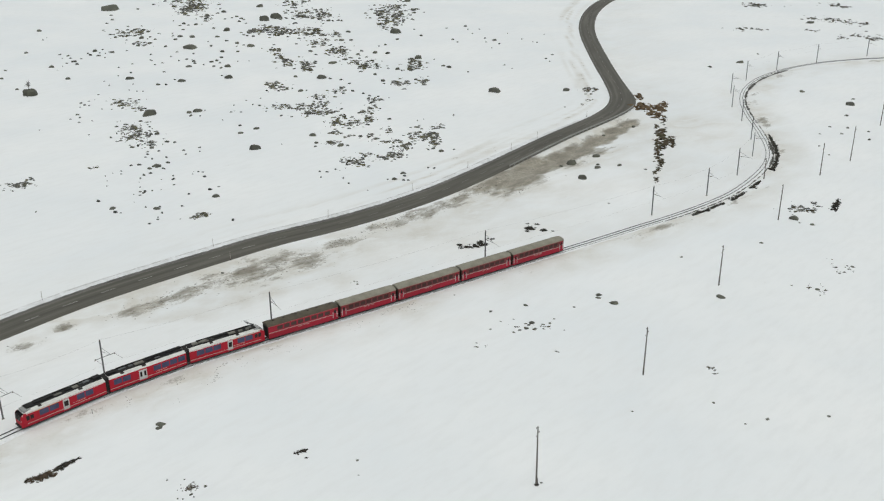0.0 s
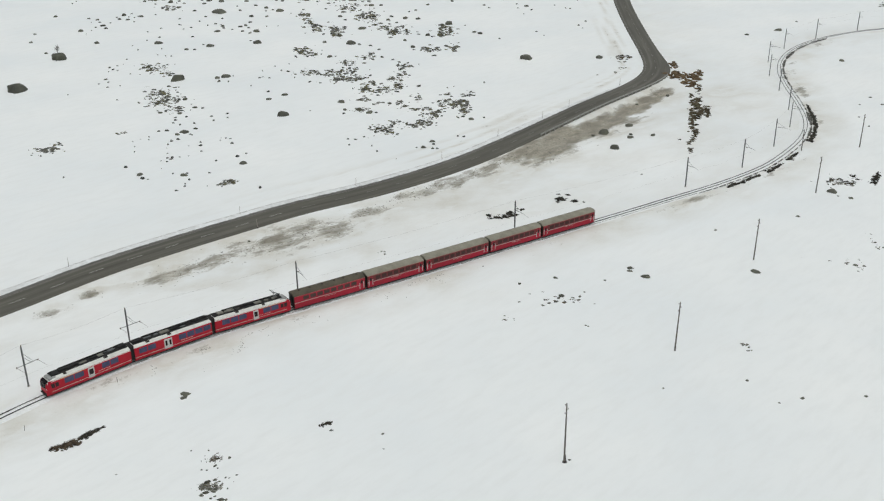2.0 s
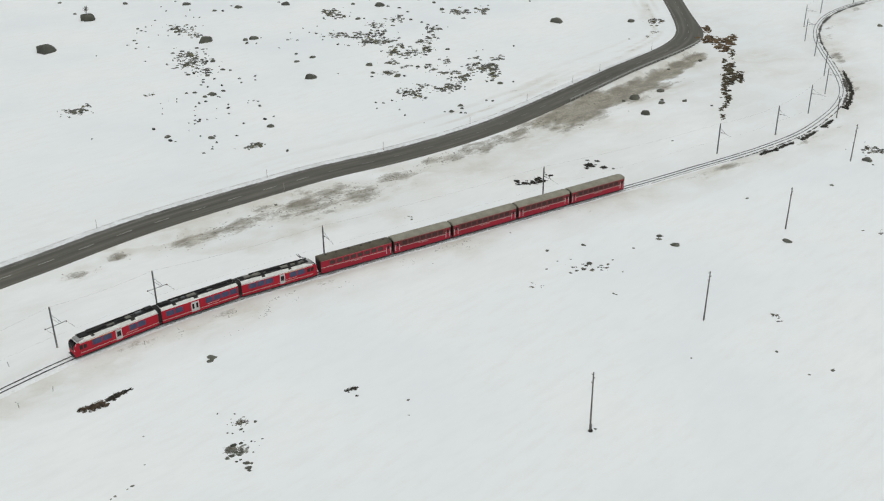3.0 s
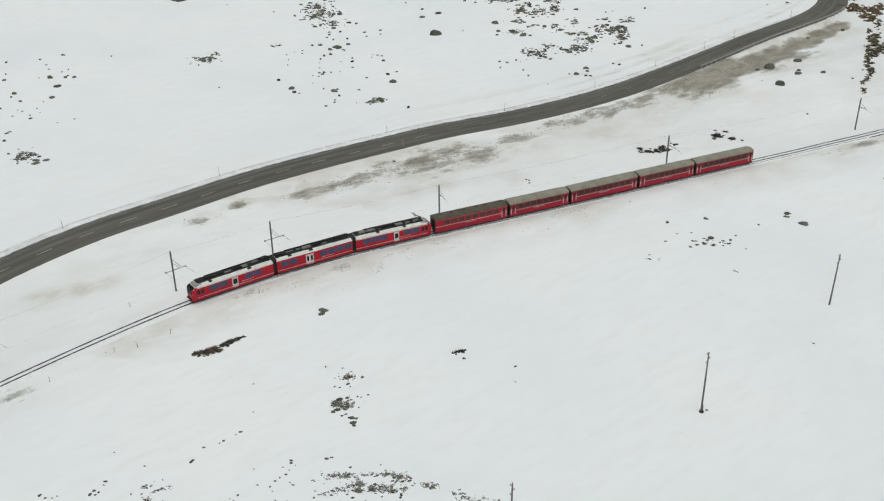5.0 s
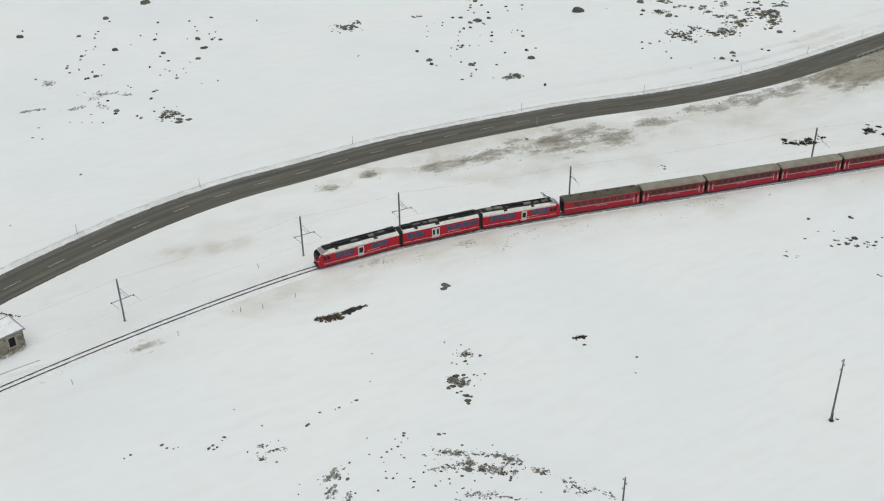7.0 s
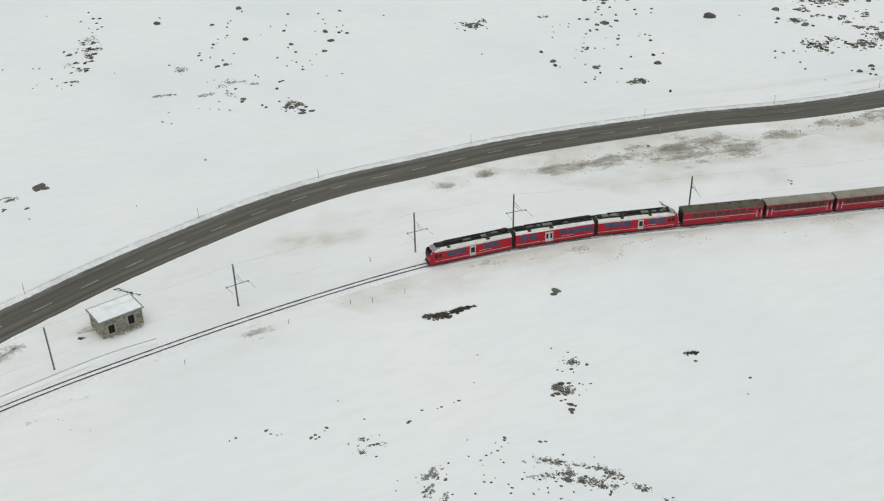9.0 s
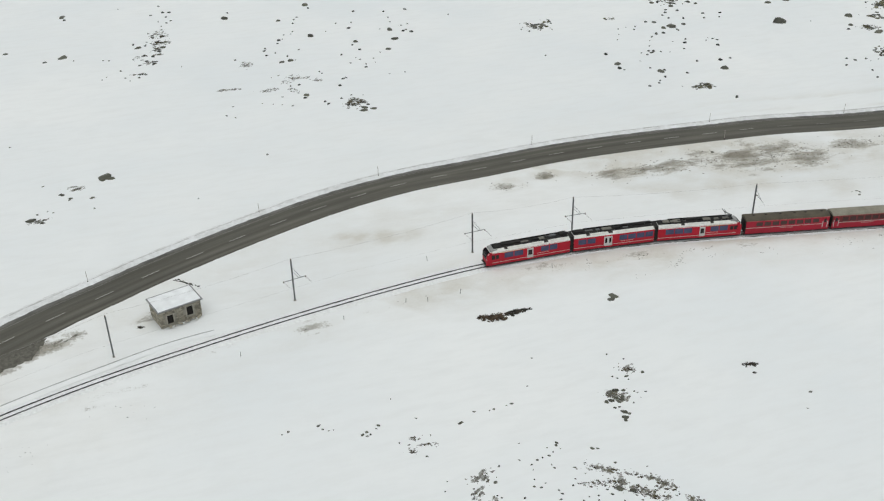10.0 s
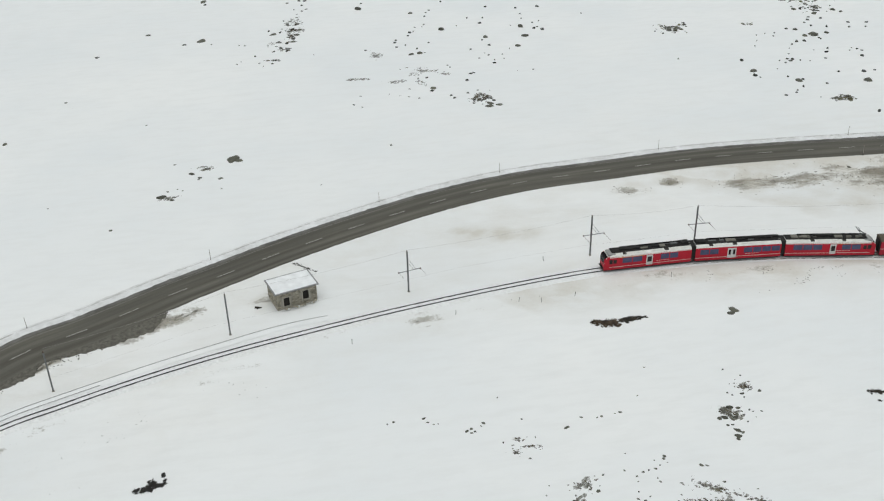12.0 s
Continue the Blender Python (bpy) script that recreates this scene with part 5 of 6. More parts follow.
def railcar(name, length, windows, doors, nose, label, group, seed, pantograph=False, equipment=(), grilles=(), fairings=(), gold=()):
    """One section of the modern railcar. nose: 'front', 'rear' or ''. windows: start, end, panes. doors: start, end, leaves."""
    rng = random.Random(seed)
    car = tagged(empty(name), label, "train", group)
    fx = (lambda x: length - x) if nose == 'rear' else (lambda x: x)
    half = [(1.24, 0.40), (1.325, 0.75), (1.325, 2.62), (1.28, 2.98)]
    z0 = 0.40
    st = [(0.45, 1, 1, z0), (length - 0.45, 1, 1, z0)]
    if nose:
        st = [(fx(x), sy, sz, z0) for x, sy, sz in ((0.0, 0.82, 0.62), (0.05, 0.91, 0.77), (0.16, 0.95, 0.88), (0.38, 0.98, 0.95), (0.8, 1, 0.99), (1.2, 1, 1), (length - 0.45, 1, 1))]
    part("body", loft(bmesh.new(), both(half), st), M_RED, car, "bright red painted body")
    a, b = (fx(1.0), fx(length - 0.45)) if nose else (0.45, length - 0.45)
    sh = [(1.285, 2.97), (1.25, 3.06), (1.12, 3.22), (0.92, 3.32), (0.5, 3.40)]
    st = [(a, 0.97, 0.35, 2.97), (a + (0.7 if b > a else -0.7), 1, 1, 2.97), (b, 1, 1, 2.97)] if nose else [(a, 1, 1, 2.97), (b, 1, 1, 2.97)]
    part("roof", loft(bmesh.new(), both(sh), st), M_SILVER, car, "pale grey roof shoulders")
    lo, hi = sorted((a, b))
    part("roof_trough", boxes((lo + (0.5 if nose == 'front' else 0.1), hi - (0.5 if nose == 'rear' else 0.1), -0.60, 1.16, 3.10, 3.48), bev=0.04), M_ROOFDARK, car, "black roof equipment trough")
    part("roof_screen", boxes((lo + 2.4, hi - 0.3, 0.92, 1.10, 3.4, 3.66), bev=0.03), M_ROOFDARK, car, "black screen along the roof edge")
    for x0, x1, ya, yb, h, tone in equipment:
        part("roof_box", boxes((x0, x1, ya, yb, 3.5, 3.56 + h), bev=0.04), M_ROOFBOX if tone else M_ROOFDARK, car)
    x = lo + 2.6
    while x < hi - 1.6:
        w = rng.uniform(0.4, 1.5)
        y0 = rng.uniform(-0.4, 0.2)
        part("roof_box", boxes((x, x + w, y0, y0 + rng.uniform(0.3, 0.55), 3.45, 3.54 + rng.uniform(0.04, 0.22)), bev=0.03), rng.choice((M_ROOFBOX, M_GALV, M_ROOFDARK, M_ROOFDARK)), car)
        if rng.random() < 0.5:
            part("roof_pipe", tube(bmesh.new(), (x, 0.62, 3.56), (x + 1.4, 0.62 - rng.uniform(0, 0.5), 3.58), 0.05), M_GALV, car)
        x += w + rng.uniform(0.15, 0.8)
    for x0, x1 in grilles:
        part("roof_grille", boxes((x0, x1, -1.10, -0.62, 3.12, 3.40), bev=0.02), M_UNDER, car, "dark grille in the roof shoulder")
    for x0, x1 in fairings:
        part("roof_fairing", boxes((x0, x1, -1.04, -0.58, 3.22, 3.42), bev=0.05), M_SILVER, car, "white raised roof fairing")
    part("skirt", boxes((lo + 0.3, hi - 0.3, -1.15, 1.15, 0.16, 0.44), bev=0.05), M_UNDER, car)
    for sy in (-1, 1):
        part("stripe", side_panel(bmesh.new(), a, b, 0.92, 1.01, 1.325, sy), M_CREAM, car, "thin white line")
        for g0, g1 in gold:
            part("class_line", side_panel(bmesh.new(), g0, g1, 2.74, 2.81, 1.318, sy), M_GOLD, car, "thin yellow class line")
        if nose:
            part("stripe", side_panel(bmesh.new(), a, b, 2.83, 2.93, 1.31, sy), M_SILVER, car)
        for w0, w1, n in windows:
            step = (w1 - w0) / n
            for k in range(n):
                part("window", side_panel(bmesh.new(), w0 + k * step + 0.08, w0 + (k + 1) * step - 0.08, 1.60, 2.66, 1.325, sy, bev=0.01), M_GLASS, car, "bluish tinted window")
        for d0, d1, n in doors:
            door = part("door", side_panel(bmesh.new(), d0, d1, 0.72, 2.72, 1.328, sy, bev=0.01), M_DOOR, car, "light grey sliding door")
            step = (d1 - d0) / n
            for k in range(n):
                part("pane", side_panel(bmesh.new(), d0 + k * step + 0.2, d0 + (k + 1) * step - 0.2, 1.35, 2.4, 1.343, sy), M_DARKGLASS, door)
        bm = bmesh.new()
        for k in range(5):
            side_panel(bm, length * 0.58 + k * 0.5, length * 0.58 + k * 0.5 + 0.38, 1.36, 1.44, 1.325, sy)
        part("lettering", bm, M_CREAM, car, "row of small white marks")
    if nose:
        bm = bmesh.new()
        rows = [[bm.verts.new((fx(x), y, z)) for y in (-w, -w * 0.4, w * 0.4, w)] for x, z, w in ((-0.05, 1.66, 1.0), (-0.03, 2.06, 1.02), (0.03, 2.44, 1.06), (0.15, 2.74, 1.10), (0.40, 2.95, 1.10), (0.80, 3.06, 1.06))]
        for p, q in zip(rows[:-1], rows[1:]):
            for k in range(3):
                bm.faces.new((p[k], p[k + 1], q[k + 1], q[k]))
        bmesh.ops.solidify(bm, geom=bm.faces[:], thickness=0.04)
        part("windscreen", bm, M_DARKGLASS, car, "black raked windscreen")
        for sy in (-1, 1):
            part("cab_pillar", tube(bmesh.new(), (fx(0.0), sy * 1.14, 1.66), (fx(0.42), sy * 1.24, 2.95), 0.045, 0.06), M_SILVER, car, "pale pillar beside the windscreen")
        x0, x1 = sorted((fx(0.66), fx(0.88)))
        part("brow", boxes((x0, x1, -1.14, 1.14, 2.99, 3.10), bev=0.03), M_SILVER, car, "pale brow over the windscreen")
        for sy in (-1, 1):
            part("wiper", tube(bmesh.new(), (fx(-0.09), sy * 0.25, 1.7), (fx(-0.02), sy * 0.55, 2.42), 0.02), M_ROOFDARK, car)
            part("buffer", tube(bmesh.new(), (fx(-0.28), sy * 0.72, 0.62), (fx(0.12), sy * 0.72, 0.62), 0.14, 0.10, 12), M_UNDER, car)
            x2, x3 = sorted((fx(0.9), fx(1.05)))
            part("mirror", boxes((x2, x3, sy * 1.40 - 0.07, sy * 1.40 + 0.07, 2.1, 2.5), bev=0.02), M_ROOFDARK, car)
        x0, x1 = sorted((fx(0.75), fx(2.2)))
        part("cab_hood", boxes((x0, x1, -1.0, 1.0, 3.0, 3.44), bev=0.16), M_HOOD, car, "grey rounded hood over the cab")
        x0, x1 = sorted((fx(1.7), fx(3.0)))
        part("roof_unit", boxes((x0, x1, -0.6, 0.95, 3.3, 3.66), bev=0.08), M_ROOFDARK, car, "black roof unit behind the cab")
        for sy in (-1, 1):
            part("cab_window", side_panel(bmesh.new(), fx(0.95), fx(1.55), 1.62, 2.48, 1.322, sy), M_DARKGLASS, car)
            part("cab_window", side_panel(bmesh.new(), fx(1.68), fx(2.3), 1.66, 2.44, 1.325, sy), M_DARKGLASS, car)
            x0, x1 = sorted((fx(0.06), fx(0.30)))
            part("headlight", boxes((x0, x1, sy * 0.78 - 0.13, sy * 0.78 + 0.13, 1.28, 1.46), bev=0.03), M_SILVER, car)
        x0, x1 = sorted((fx(-0.05), fx(0.5)))
        part("bumper", boxes((x0, x1, -1.02, 1.02, 0.15, 0.82), bev=0.08), M_UNDER, car, "black coupler apron")
        x0, x1 = sorted((fx(-0.35), fx(0.0)))
        part("coupler", boxes((x0, x1, -0.18, 0.18, 0.62, 0.86), bev=0.03), M_UNDER, car)
    for x0, x1 in ((0.0, 0.5), (length - 0.5, length)):
        if not (nose == 'front' and x0 == 0) and not (nose == 'rear' and x0 > 0):
            part("gangway", boxes((x0, x1, -1.14, 1.14, 0.7, 3.42), bev=0.05), M_ROOFDARK, car, "black bellows")
    if pantograph:
        bm = bmesh.new()
        px = length - 3.2
        tube(bm, (px - 0.3, 0, 3.6), (px + 1.1, 0, 4.25), 0.08)
        tube(bm, (px + 1.1, -0.15, 4.25), (px - 0.2, -0.15, 5.0), 0.055)
        tube(bm, (px + 1.1, 0.15, 4.25), (px - 0.2, 0.15, 5.0), 0.055)
        tube(bm, (px - 0.2, -0.95, 5.03), (px - 0.2, 0.95, 5.03), 0.08)
        tube(bm, (px + 0.15, -0.75, 5.0), (px + 0.15, 0.75, 5.0), 0.05)
        part("pantograph", bm, M_GALV, car, "raised grey pantograph")
    add_bogies(car, length)
    return car


def coach(length, label, group, dark_band, n_windows, seed, vents=False):
    rng = random.Random(seed)
    car = tagged(empty("passenger_coach"), label, "train coach", group)
    a, b = 0.35, length - 0.35
    part("lower_body", loft(bmesh.new(), both([(1.27, 0.42), (1.33, 0.66), (1.33, 1.64)]), [(a, 1, 1, 0), (b, 1, 1, 0)]), M_COACHRED, car, "deep red lower side")
    part("upper_body", loft(bmesh.new(), both([(1.325, 1.64), (1.325, 3.0), (1.29, 3.12)]), [(a, 1, 1, 0), (b, 1, 1, 0)]), M_COACHBAND if dark_band else M_COACHRED, car,
         "brownish red window band" if dark_band else "deep red window band")
    part("roof", loft(bmesh.new(), both([(1.34, 3.11), (1.31, 3.22), (1.12, 3.46), (0.72, 3.62), (0.3, 3.68)]), [(a - 0.1, 0.97, 0.84, 3.11), (a + 0.35, 1, 1, 3.11), (b - 0.35, 1, 1, 3.11), (b + 0.1, 0.97, 0.84, 3.11)]), M_COACHROOF if dark_band else M_DARKROOF, car, "weathered grey-brown roof")
    for x0, x1 in ((a - 0.05, a), (b, b + 0.05)):
        part("end_wall", boxes((x0, x1, -1.22, 1.22, 0.6, 3.12)), M_UNDER, car, "dark grimy end wall")
    for x0, x1 in ((0.0, a - 0.05), (b + 0.05, length)):
        part("gangway", boxes((x0, x1, -0.55, 0.55, 0.8, 2.85), bev=0.05), M_ROOFDARK, car, "black gangway bellows")
    part("underframe", boxes((a + 0.3, b - 0.3, -1.05, 1.05, 0.18, 0.46), bev=0.04), M_UNDER, car)
    x = a + 1.5
    while vents and x < b - 1:
        part("roof_vent", boxes((x, x + 0.4, -0.2, 0.2, 3.62, 3.80), bev=0.04), M_UNDER, car)
        x += rng.uniform(2.0, 3.4)
    for sy in (-1, 1):
        part("stripe", side_panel(bmesh.new(), a, b, 1.60, 1.70, 1.33, sy), M_CREAM, car, "thin cream line")
        part("gutter", side_panel(bmesh.new(), a, b, 3.05, 3.11, 1.335, sy), M_GUTTER, car, "faded red roof gutter")
        step = (b - a - 3.6) / n_windows
        for k in range(n_windows):
            x0 = a + 1.8 + k * step
            part("window", side_panel(bmesh.new(), x0 + 0.16, x0 + step - 0.16, 1.96, 2.80, 1.327, sy, bev=0.01), M_BROWNGLASS if dark_band else M_BAREGLASS, car, "dark window")
        for x0 in (a + 0.35, b - 1.15):
            if not dark_band and x0 < 2:
                continue
            door = part("door", side_panel(bmesh.new(), x0, x0 + 0.8, 0.6, 2.9, 1.332, sy, bev=0.01), M_COACHRED, car)
            for xx in (x0 - 0.12, x0 + 0.8):
                part("handrail", side_panel(bmesh.new(), xx, xx + 0.13, 0.85, 2.2, 1.35, sy), M_DOOR, door, "pale handrail")
            part("pane", side_panel(bmesh.new(), x0 + 0.15, x0 + 0.65, 1.9, 2.7, 1.345, sy), M_DARKGLASS, door)
        bm = bmesh.new()
        for k in range(6):
            side_panel(bm, length * 0.42 + k * 0.42, length * 0.42 + k * 0.42 + 0.32, 1.32, 1.40, 1.33, sy)
        part("lettering", bm, M_CREAM, car, "row of small white marks")
    add_bogies(car, length)
    return car


def place_car(car, length, s):
    """Sets a car with its leading end at s on the track and its trailing end on the track too."""
    a, b = TRACK.at(s), TRACK.at(s + length)
    d = b - a
    car.matrix_world = pose(a.x, a.y, RAIL_TOP, 0, 0, math.degrees(math.atan2(d.y, d.x)))
    return s + length


s = TRACK.near(-76.6, 153.6) + 1.5
G_TRAIN = "cars of the red train"
s = place_car(railcar("railcar", 16.7, [(3.3, 7.1, 2), (10.4, 13.8, 2)], [(7.8, 9.0, 1)], 'front', "bright red railcar with raked cab and pale roof, on the track", G_TRAIN, 1,
                      equipment=[(3.2, 6.9, -0.1, 0.7, 0.22, 0), (10.6, 11.6, -0.3, 0.5, 0.12, 1), (14.6, 16.0, -0.2, 0.8, 0.34, 0)],
                      grilles=[(3.5, 4.1), (11.2, 12.0)], fairings=[(4.3, 7.2), (8.4, 10.8), (12.6, 15.4)], gold=[(2.6, 7.4)]), 16.7, s)
s = place_car(railcar("railcar", 16.6, [(1.2, 4.7, 2), (9.2, 16.0, 4)], [(6.3, 7.9, 2)], '', "bright red middle railcar section with black roof trough", G_TRAIN, 2,
                      equipment=[(0.7, 2.4, -0.3, 0.7, 0.26, 0), (6.2, 8.0, -0.3, 0.5, 0.16, 1), (9.4, 16.0, 0.3, 0.8, 0.24, 0)],
                      grilles=[(2.9, 3.6), (7.2, 8.0)], fairings=[(4.0, 6.4), (8.6, 12.5)]), 16.6, s)
s = place_car(railcar("railcar", 16.7, [(1.8, 7.1, 3), (10.5, 14.0, 2)], [(8.45, 9.55, 1)], 'rear', "bright red railcar with raked cab and raised pantograph", G_TRAIN, 3, True,
                      equipment=[(1.6, 2.8, -0.3, 0.6, 0.16, 1), (3.6, 5.0, -0.3, 0.6, 0.14, 1), (5.6, 9.0, 0.2, 0.75, 0.24, 0), (9.4, 10.8, -0.3, 0.5, 0.14, 1)],
                      grilles=[(4.9, 5.6), (10.6, 11.2)], fairings=[(1.2, 3.6), (6.2, 9.8)], gold=[(9.8, 14.4)]), 16.7, s)
s += 0.5
for length, dark, n, vents, words in ((16.9, False, 8, True, "deep red coach with brown weathered roof and separate windows"),
                                      (14.6, True, 7, False, "red coach with dark window band and grey-brown roof"),
                                      (17.4, True, 9, False, "long red coach with dark window band and olive-grey roof"),
                                      (15.1, True, 7, False, "red coach with dark window band and grey-brown roof"),
                                      (16.6, True, 8, False, "last red coach of the train, with a dark window band")):
    s = place_car(coach(length, words, G_TRAIN, dark, n, int(length * 10), vents), length, s)


# ---- overhead line ----
def mast_frame(x, y):
    s0 = TRACK.near(x, y)
    w = TRACK.way(s0)
    c = TRACK.at(s0)
    side = 1 if (Vector((x, y)) - c).dot(Vector((-w.y, w.x))) > 0 else -1
    return pose(x, y, min(0.0, ground_z(x, y)), 0, 0, math.degrees(math.atan2(w.y, w.x))), side, (Vector((x, y)) - c).length


def catenary_mast(x, y, h, kind, label):
    m, side, reach = mast_frame(x, y)
    mast = tagged(empty("catenary_mast", m), label, "catenary mast", "catenary masts along the track")
    bm = bmesh.new()
    for dy in (-0.11, 0.11):
        box(bm, -0.11, 0.11, dy - 0.015, dy + 0.015, -0.4, h)
    box(bm, -0.015, 0.015, -0.1, 0.1, -0.4, h)
    part("post", bm, M_GALV, mast, "grey steel H-beam post")
    part("footing", boxes((-0.2, 0.2, -0.2, 0.2, -0.5, 0.12), bev=0.03), M_MORTAR, mast)
    bm = bmesh.new()
    tube(bm, (0, 0, h), (0, 0, h + 0.16), 0.09, 0.12)
    tube(bm, (0, 0, h + 0.16), (0, 0, h + 0.34), 0.12, 0.05)
    part("insulator", bm, M_CERAMIC, mast, "brown top insulator")
    k = -side
    out = min(max(reach - 2.0, 1.4), 2.6)
    if kind == "double":
        zb = 5.9
        part("strut", tube(tube(bmesh.new(), (0, 0, 0.84 * h), (0.7, k * out, zb), 0.035), (0, 0, zb + 0.1), (0.3, k * out, zb), 0.035), M_GALV, mast)
        part("crossarm", tube(bmesh.new(), (-2.45, k * out, zb), (1.45, k * out, zb + 0.1), 0.06), M_GALV, mast, "steel crossarm along the track")
        for e in (-1, 1):
            part("insulator", tube(tube(bmesh.new(), (e * 1.95 - 0.5, k * out, zb - 0.12), (e * 1.95 - 0.5, k * out, zb + 0.14), 0.11), (e * 1.95 - 0.5, k * out, zb), (e * 1.95 - 0.2, k * (reach - 0.3), 5.8), 0.025), M_CERAMIC, mast)
    elif kind == "bracket":
        part("bracket", tube(tube(tube(bmesh.new(), (0, 0, 0.90 * h), (0.1, k * out, 6.1), 0.035), (0, 0, 6.0), (0.1, k * (out + 0.4), 6.0), 0.045), (0.1, k * out, 6.05), (0.1, k * (reach - 0.3), 5.75), 0.025), M_GALV, mast, "steel bracket arm")
        part("insulator", tube(bmesh.new(), (0.02, k * 0.5, 5.96), (0.05, k * 0.9, 6.0), 0.10), M_CERAMIC, mast)
    else:
        part("bracket", tube(bmesh.new(), (0, -0.5, 0.84 * h), (0, 0.5, 0.84 * h), 0.05), M_GALV, mast)
    return mast


MASTS = [(-126.4, 75.1, 7.3, "plain"), (-114.8, 101.2, 7.8, "plain"), (-98.5, 128.2, 8.1, "double"), (-78.7, 157.0, 8.1, "double"), (-64.8, 171.4, 8.0, "double"),
         (-36.0, 192.9, 7.8, "bracket"), (10.4, 226.4, 8.0, "bracket"), (56.6, 257.7, 8.0, "bracket"), (75.0, 272.7, 8.0, "bracket"), (88.4, 290.6, 8.2, "bracket"),
         (98.1, 308.9, 7.7, "bracket"), (102.8, 327.3, 7.7, "bracket"), (105.8, 349.8, 7.7, "bracket"), (107.4, 368.9, 7.7, "bracket"), (112.2, 388.9, 7.7, "bracket"),
         (123.9, 410.0, 7.7, "bracket"), (141.7, 427.8, 7.7, "bracket"), (163.6, 442.6, 7.7, "bracket"), (190.2, 454.7, 7.7, "bracket")]
LABELS = {"plain": "grey steel mast with a short top bracket, standing in snow", "double": "grey steel catenary mast with a long crossarm, in snow",
          "bracket": "grey steel catenary mast with a bracket arm, in snow"}
for x, y, h, kind in MASTS:
    catenary_mast(x, y, h, kind, LABELS[kind])


def wire(points, sag, r, name, label):
    bm = bmesh.new()
    for a, b in zip(points[:-1], points[1:]):
        a, b = Vector(a), Vector(b)
        n = 8
        prev = a
        for k in range(1, n + 1):
            u = k / n
            p = a.lerp(b, u) - Vector((0, 0, 4 * sag * u * (1 - u)))
            tube(bm, prev, p, r, r, 5)
            prev = p
    tagged(mesh_object(name, bm, M_WIRE), label, "overhead wire")


wire([(x, y, h + 0.3) for x, y, h, _ in MASTS], 0.5, 0.011, "feeder_wire", "thin grey feeder wire strung over the mast tops")
s0, s1 = TRACK.near(-126.4, 75.1), TRACK.near(190.2, 454.7)
wire([(*TRACK.side(u, 0.2 if i % 2 else -0.2), 5.55 + RAIL_TOP) for i, u in enumerate(np.linspace(s0, s1, 24))], 0.0, 0.006, "contact_wire", "thin contact wire over the railway track")


# ---- wooden line poles ----
def line_pole(x, y, h, lean, stub=False):
    pole = tagged(empty("utility_pole", pose(x, y, ground_z(x, y), lean, lean * 0.6, 20)), "slim weathered wooden utility pole standing in snow", "utility pole", "wooden poles across the snow field")
    part("shaft", tube(bmesh.new(), (0, 0, -0.5), (0, 0, h), 0.16, 0.10, 10), M_WOOD, pole)
    for k, dx in enumerate((-0.24, 0.24, -0.24)):
        z = h - 0.35 - 0.75 * k
        arm = part("bracket", tube(bmesh.new(), (0, 0, z - 0.1), (dx, 0, z), 0.03), M_GALV, pole)
        part("insulator", tube(bmesh.new(), (dx, 0, z - 0.02), (dx, 0, z + 0.2), 0.07, 0.05), M_CERAMIC, arm)
    if stub:
        part("base_stub", tube(bmesh.new(), (0.16, 0.1, -0.4), (0.14, 0.08, 1.3), 0.17, 0.15, 10), M_UNDER, pole, "dark tarred base post")
        part("base_collar", tube(tube(bmesh.new(), (0.1, 0.05, -0.3), (0.1, 0.05, 0.12), 0.42, 0.36, 12), (0.1, 0.05, 0.12), (0.1, 0.05, 0.4), 0.34, 0.2, 12), M_UNDER, pole, "dark melted-out foot")
    return pole


for x, y, h, lean, stub in ((-10.3, 104.6, 10.6, 0.5, True), (15.0, 136.5, 11.0, -0.4, True), (38.7, 172.2, 10.4, 0.6, False), (63.5, 213.0, 10.0, 0.4, False), (89.6, 254.0, 10.0, 0.6, False),
                            (113.0, 290.0, 10.0, 0, False), (127.0, 303.5, 11.2, 0.5, False), (152.2, 343.5, 10.5, 0.4, False), (95.4, 287.1, 6.4, 0, False)):
    line_pole(x, y, h, lean, stub)


# ---- snow stakes along the road ----
for x, y in ((-143.7, 82.3), (-135.0, 115.3), (-124.0, 150.8), (-111.5, 176.0), (-89.0, 205.4), (-57.2, 236.1), (-30.5, 256.0), (-8.3, 276.9), (7.9, 297.8), (22.4, 316.6), (31.9, 329.2), (51.9, 355.8), (-51.4, 228.4)):
    stake = tagged(empty("snow_stake", pose(x, y, ground_z(x, y), random.uniform(-3, 3), random.uniform(-3, 3), 0)), "slim wooden snow stake at the road edge", "snow stake", "snow stakes along the road")
    part("rod", tube(bmesh.new(), (0, 0, -0.3), (0, 0, 2.5), 0.055, 0.045, 8), M_SNOWPOLE, stake)
    part("foot", tube(bmesh.new(), (0, 0, -0.2), (0, 0, 0.5), 0.09, 0.08, 8), M_UNDER, stake)


# ---- short marker stakes in the snow beside the track ----
for x, y in ((-96.2, 110.5), (-87.5, 127.1), (-81.0, 136.6), (-74.0, 143.5), (-84.7, 150.5), (-63.2, 158.7), (-77.8, 138.7)):
    stake = tagged(empty("marker_stake", pose(x, y, ground_z(x, y), random.uniform(-8, 8), random.uniform(-8, 8), 0)), "short dark wooden marker stake in the snow", "marker stake", "marker stakes beside the track")
    part("rod", tube(bmesh.new(), (0, 0, -0.3), (0, 0, 0.85), 0.05, 0.04, 8), M_WOOD, stake)
    part("cap", tube(bmesh.new(), (0, 0, 0.85), (0, 0, 0.95), 0.06, 0.05, 8), M_UNDER, stake)


